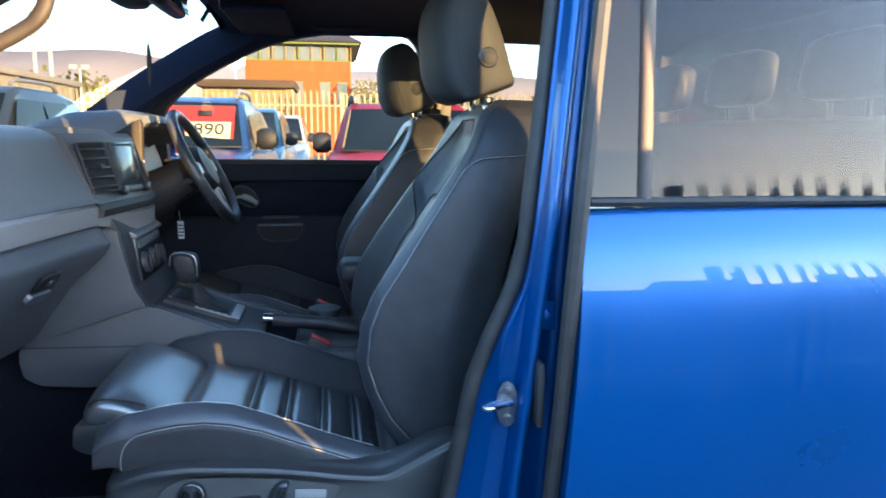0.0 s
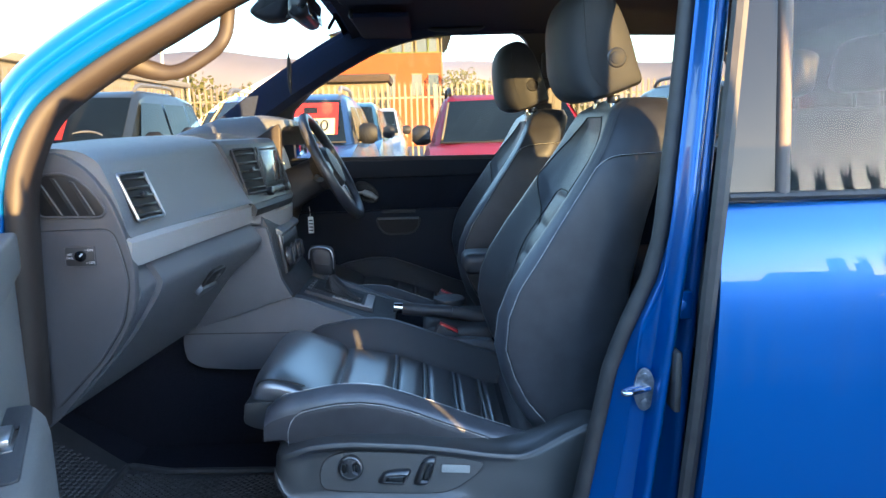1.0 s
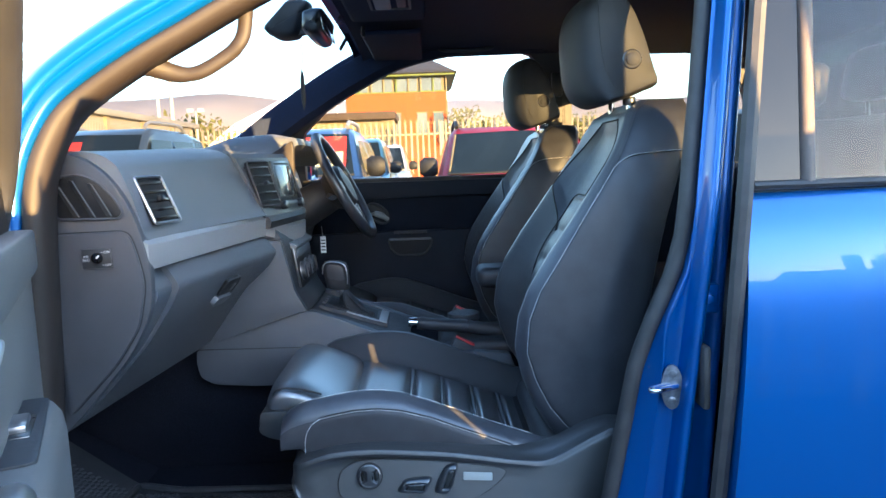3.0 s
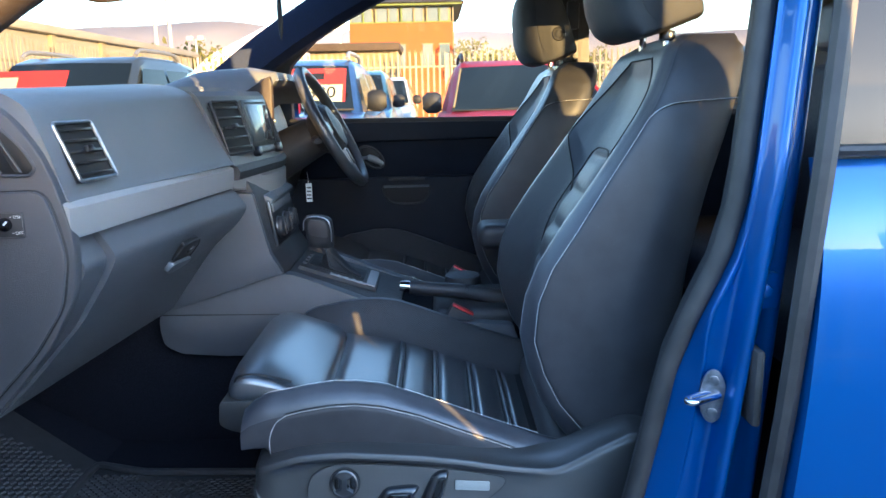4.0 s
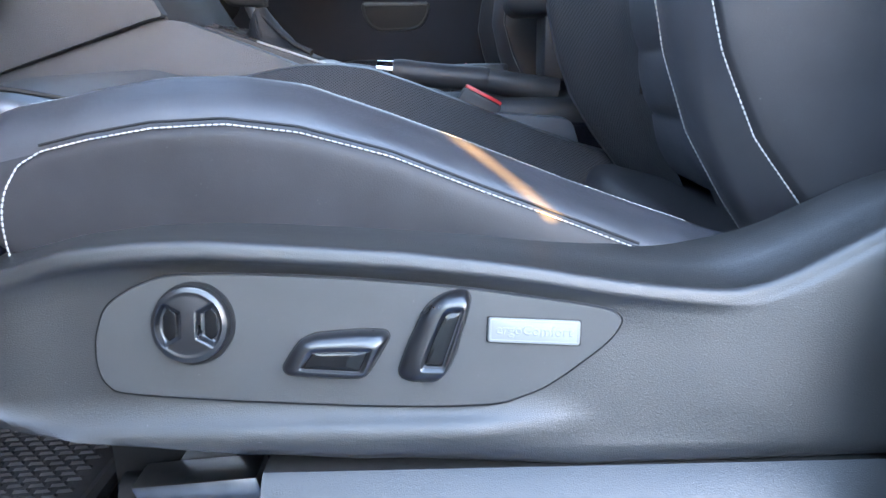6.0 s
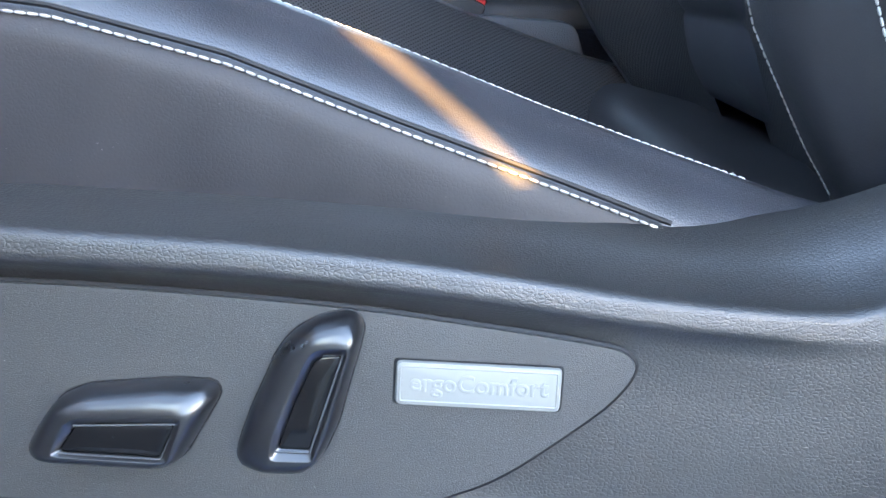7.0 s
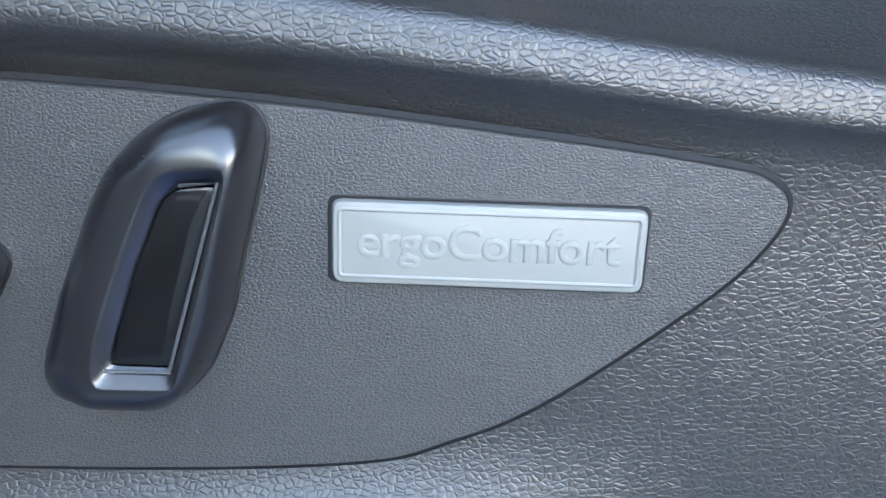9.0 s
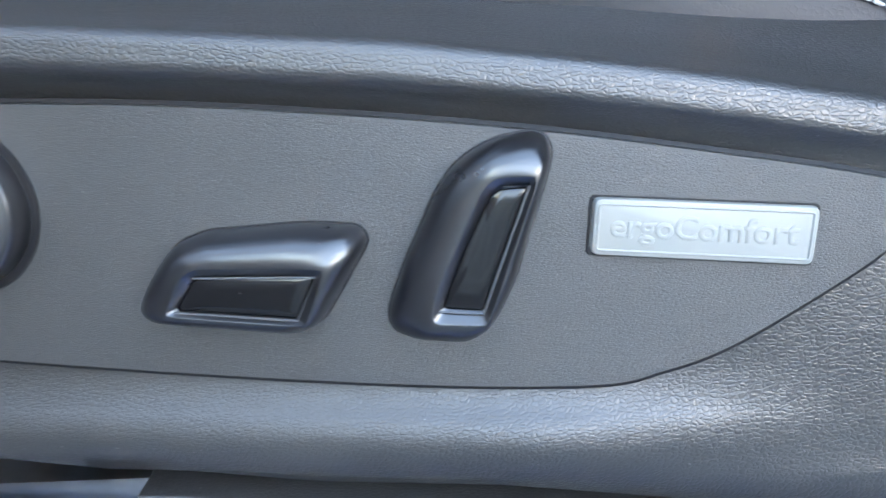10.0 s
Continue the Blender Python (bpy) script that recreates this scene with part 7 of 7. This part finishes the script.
rb = thing("rear_bench", "black rear bench seat with headrests", "car seat", (1.0, YC, 0.6))
part("bench_cushion", box(0.62, 1.10, 1.22, 2.64, 0.80, 0.95, 0.05, 4), DOOR, rb)
part("bench_back", prism(rounded([(1.02, 0.90), (1.13, 1.43), (1.19, 1.44), (1.21, 0.90)], 0.03, 4), 1.20, 2.66, "y", 0.03, 3), DOOR, rb)
for y in (1.50, YC, 2.36):
    rings = []
    for f in (-1, -0.96, -0.85, -0.5, 0.5, 0.85, 0.96, 1):
        k = math.sqrt(max(0, 1 - abs(f) ** 5)) * 0.5 + 0.5
        rings.append([(1.14 + p[0] * k, y + 0.125 * f, 1.545 + p[1] * k) for p in rounded([(-0.055, -0.075), (0.04, -0.075), (0.055, 0.06), (0.02, 0.08), (-0.03, 0.07)], 0.03, 4)])
    h = part("headrest", loft(rings), LEATHER_SIDE, rb, "black rear headrest", sharp=60)
    for s in (-0.06, 0.06):
        part("post", tube([(1.15, y + s, 1.42), (1.145, y + s, 1.49)], 0.006, 8), GLOSS, h)

# front seat belt hanging at the pillar of the far side
sb = thing("seat_belt", "black seat belt strap on the far door pillar", "seat belt", (0.40, 2.66, 1.0))
part("strap", loft([[(0.395 + dx, 2.655 + dy, z) for dx, dy in ((-0.02, 0), (0.02, 0.004), (0.02, 0.006), (-0.02, 0.002))] for z, dy in ((0.70, 0.0), (1.2, 0.0), (1.62, 0.0))]), BLACK, sb)
part("anchor", box(0.375, 0.415, 2.64, 2.665, 1.57, 1.66, 0.008), DASH_DARK, sb)

# ---- distance ----
BOARD = material("red_price_board", (0.42, 0.03, 0.02), 0.5, vary=0.05)
CREAM = material("cream_price_strip", (0.48, 0.44, 0.29), 0.5, vary=0.04)
pb = thing("price_board", "red price board with black digits behind a windscreen", "price board", (-1.3, 6.6, 1.2))
bm4 = Matrix.Translation((-1.31, 7.50, 1.47)) @ Matrix.Rotation(radians(52), 4, "X")
part("board", box(-0.36, 0.36, -0.24, 0.24, 0, 0.006, m=bm4), BOARD, pb)
part("price_strip", box(-0.10, 0.33, -0.18, 0.03, 0.008, 0.011, m=bm4), CREAM, pb)
lettering("890", 0.20, bm4 @ Matrix.Translation((0.12, -0.07, 0.0125)), BLACK, pb, 0.0005)
part("dark_mark", box(0.0, 0.14, 0.10, 0.18, 0.007, 0.009, m=bm4), BLACK, pb)
pb2 = thing("price_board", "red price board with a pale patch behind a windscreen", "price board", (-4.3, 7.4, 1.2))
bm5 = Matrix.Translation((-4.05, 7.40, 1.52)) @ Matrix.Rotation(radians(52), 4, "X")
part("board", box(-0.36, 0.36, -0.22, 0.22, 0, 0.006, m=bm5), BOARD, pb2)
part("pale_patch", box(-0.33, -0.12, -0.05, 0.14, 0.007, 0.010, m=bm5), CREAM, pb2)

# haze is put into the colour: paler and pinker than bare moor
HILL = material("moor_haze_tinted", (0.31, 0.28, 0.29), 1.0, vary=0.12, vary_scale=0.01)
rows = []
for k in range(121):
    x = -1800 + 30 * k
    h = 140 - 42 * min(1.0, max(0.0, (x + 350) / 500)) + 9 * math.sin(k * 0.09 + 1) + 5 * math.sin(k * 0.31) + 2 * math.sin(k * 0.83)
    rows.append([(x, 1150, -5), (x, 1200, h * 0.55), (x, 1300, h), (x, 1450, h * 0.9)])
solo("distant_hill", loft(rows, closed=False, cap=False), HILL, "moorland ridge on the horizon, haze tinted into its purple-grey", "hill", (0, 1200, 0), kind="structure")

LEAF = material("autumn_leaves", (0.13, 0.13, 0.035), 0.7, vary=0.4, vary_scale=1.5)
BARK = material("bark", (0.10, 0.075, 0.05), 0.9, vary=0.3, vary_scale=6)


def tree(x, y, h, r, seed):
    rnd = random.Random(seed)
    t = thing("tree", "small yellow-green tree beyond the fence", "tree", (x, y, 0), "trees beyond the fence")
    tr = tube([(x, y, 0), (x + 0.1, y, h * 0.35), (x - 0.05, y, h * 0.75)], [r * 0.09, r * 0.06, r * 0.02], 8)
    tips = []
    for k in range(9):
        a = k * 2.4
        z0 = h * (0.3 + 0.05 * k)
        e = Vector((x + r * 0.6 * math.cos(a), y + r * 0.6 * math.sin(a), z0 + h * 0.22))
        tube([(x, y, z0), e.lerp(Vector((x, y, z0)), 0.5) + Vector((0, 0, 0.1)), e], [r * 0.035, r * 0.02, r * 0.006], 6, bm=tr)
        tips.append(e)
    part("trunk", tr, BARK, t)
    bm = bmesh.new()
    for c in tips + [Vector((x, y, h * 0.85)), Vector((x, y, h * 0.65))]:
        for _ in range(70):
            d = Vector((rnd.gauss(0, 1), rnd.gauss(0, 1), rnd.gauss(0, 0.8))).normalized() * (r * 0.42 * rnd.random() ** 0.4)
            p = c + d
            u = Vector((rnd.gauss(0, 1), rnd.gauss(0, 1), rnd.gauss(0, 1))).normalized()
            v = u.orthogonal().normalized()
            s = r * rnd.uniform(0.05, 0.10)
            bm.faces.new([bm.verts.new(p + q) for q in (u * s, v * s * 0.6, -u * s, -v * s * 0.6)])
    part("crown", bm, LEAF, t, kind="stuff")


for k, (x, y, h, r) in enumerate(((2.1, 47, 4.9, 1.4), (3.3, 51, 4.3, 1.3), (4.3, 50, 4.5, 1.3), (6.2, 52, 4.5, 1.4), (8.2, 54, 4.6, 1.6), (11.0, 52, 4.4, 1.6), (-17.0, 50, 5.0, 2.6), (-14.2, 54, 4.4, 2.2))):
    tree(x, y, h, r, k)
POLE = material("pale_steel_pole", (0.55, 0.53, 0.50), 0.5, 0.3, vary=0.1)
for x, y, h in ((-10.45, 28, 7.2), (-10.1, 28.5, 8.5)):
    p = thing("lamp_post", "pale steel lamp post beyond the yard fence", "lamp post", (x, y, 0), "lamp posts")
    part("pole", tube([(x, y, 0), (x, y, h)], [0.09, 0.06], 10), POLE, p)
    part("lamp_head", box(x - 0.25, x + 0.1, y - 0.1, y + 0.1, h - 0.02, h + 0.08, 0.02), POLE, p)
p = thing("lamp_post", "dark steel pole with twin floodlights", "lamp post", (-15.4, 48, 0), "lamp posts")
part("pole", tube([(-15.4, 48, 0), (-15.4, 48, 5.3)], [0.10, 0.07], 8), DARKPALE, p)
for s in (-0.35, 0.35):
    part("floodlight", box(-15.4 + s - 0.2, -15.4 + s + 0.2, 47.8, 48.1, 5.2, 5.5, 0.03), DARKPALE, p)
# long low roof behind the far fence, and the pale gate in the side fence
lean = thing("lean_to_roof", "brown lean-to roof edge behind the fence", "shed", (-2.4, 21.6, 0))
part("roof_edge", box(-3.75, -1.02, 21.2, 24.0, 2.68, 2.90, 0.03), ROOF, lean)
part("shed_wall", box(-3.65, -1.12, 21.6, 23.8, 0, 2.68), BUFF, lean)
PALEWALL = material("pale_cladding", (0.34, 0.31, 0.26), 0.7, vary=0.1, vary_scale=0.8)
sh = thing("pale_shed", "pale clad store building beyond the side fence", "shed", (-11, 16, 0))
part("wall", box(-14.0, -9.2, 12.5, 28.0, 0, 3.0), PALEWALL, sh)
part("roof", box(-14.2, -9.0, 12.2, 28.3, 3.0, 3.2, 0.04), PALEWALL, sh)
for k in range(6):
    part("pilaster", box(-9.2, -9.1, 12.6 + 2.6 * k, 12.8 + 2.6 * k, 0, 3.1), PALE, sh)
sg = thing("round_sign", "round striped sign beside the orange building", "sign", (-5.95, 47, 0))
part("disc", disc((-5.95, 47.0, 5.75), (0, -1, 0), 0.42, 0.06, 28), WHITE, sg)
for k in range(3):
    part("bar", box(-6.25 + 0.22 * k, -6.15 + 0.22 * k, 46.90, 46.935, 5.45, 6.05), DARKPALE, sg)
part("post", tube([(-5.95, 47.1, 0), (-5.95, 47.1, 5.4)], 0.06, 8), DARKPALE, sg)
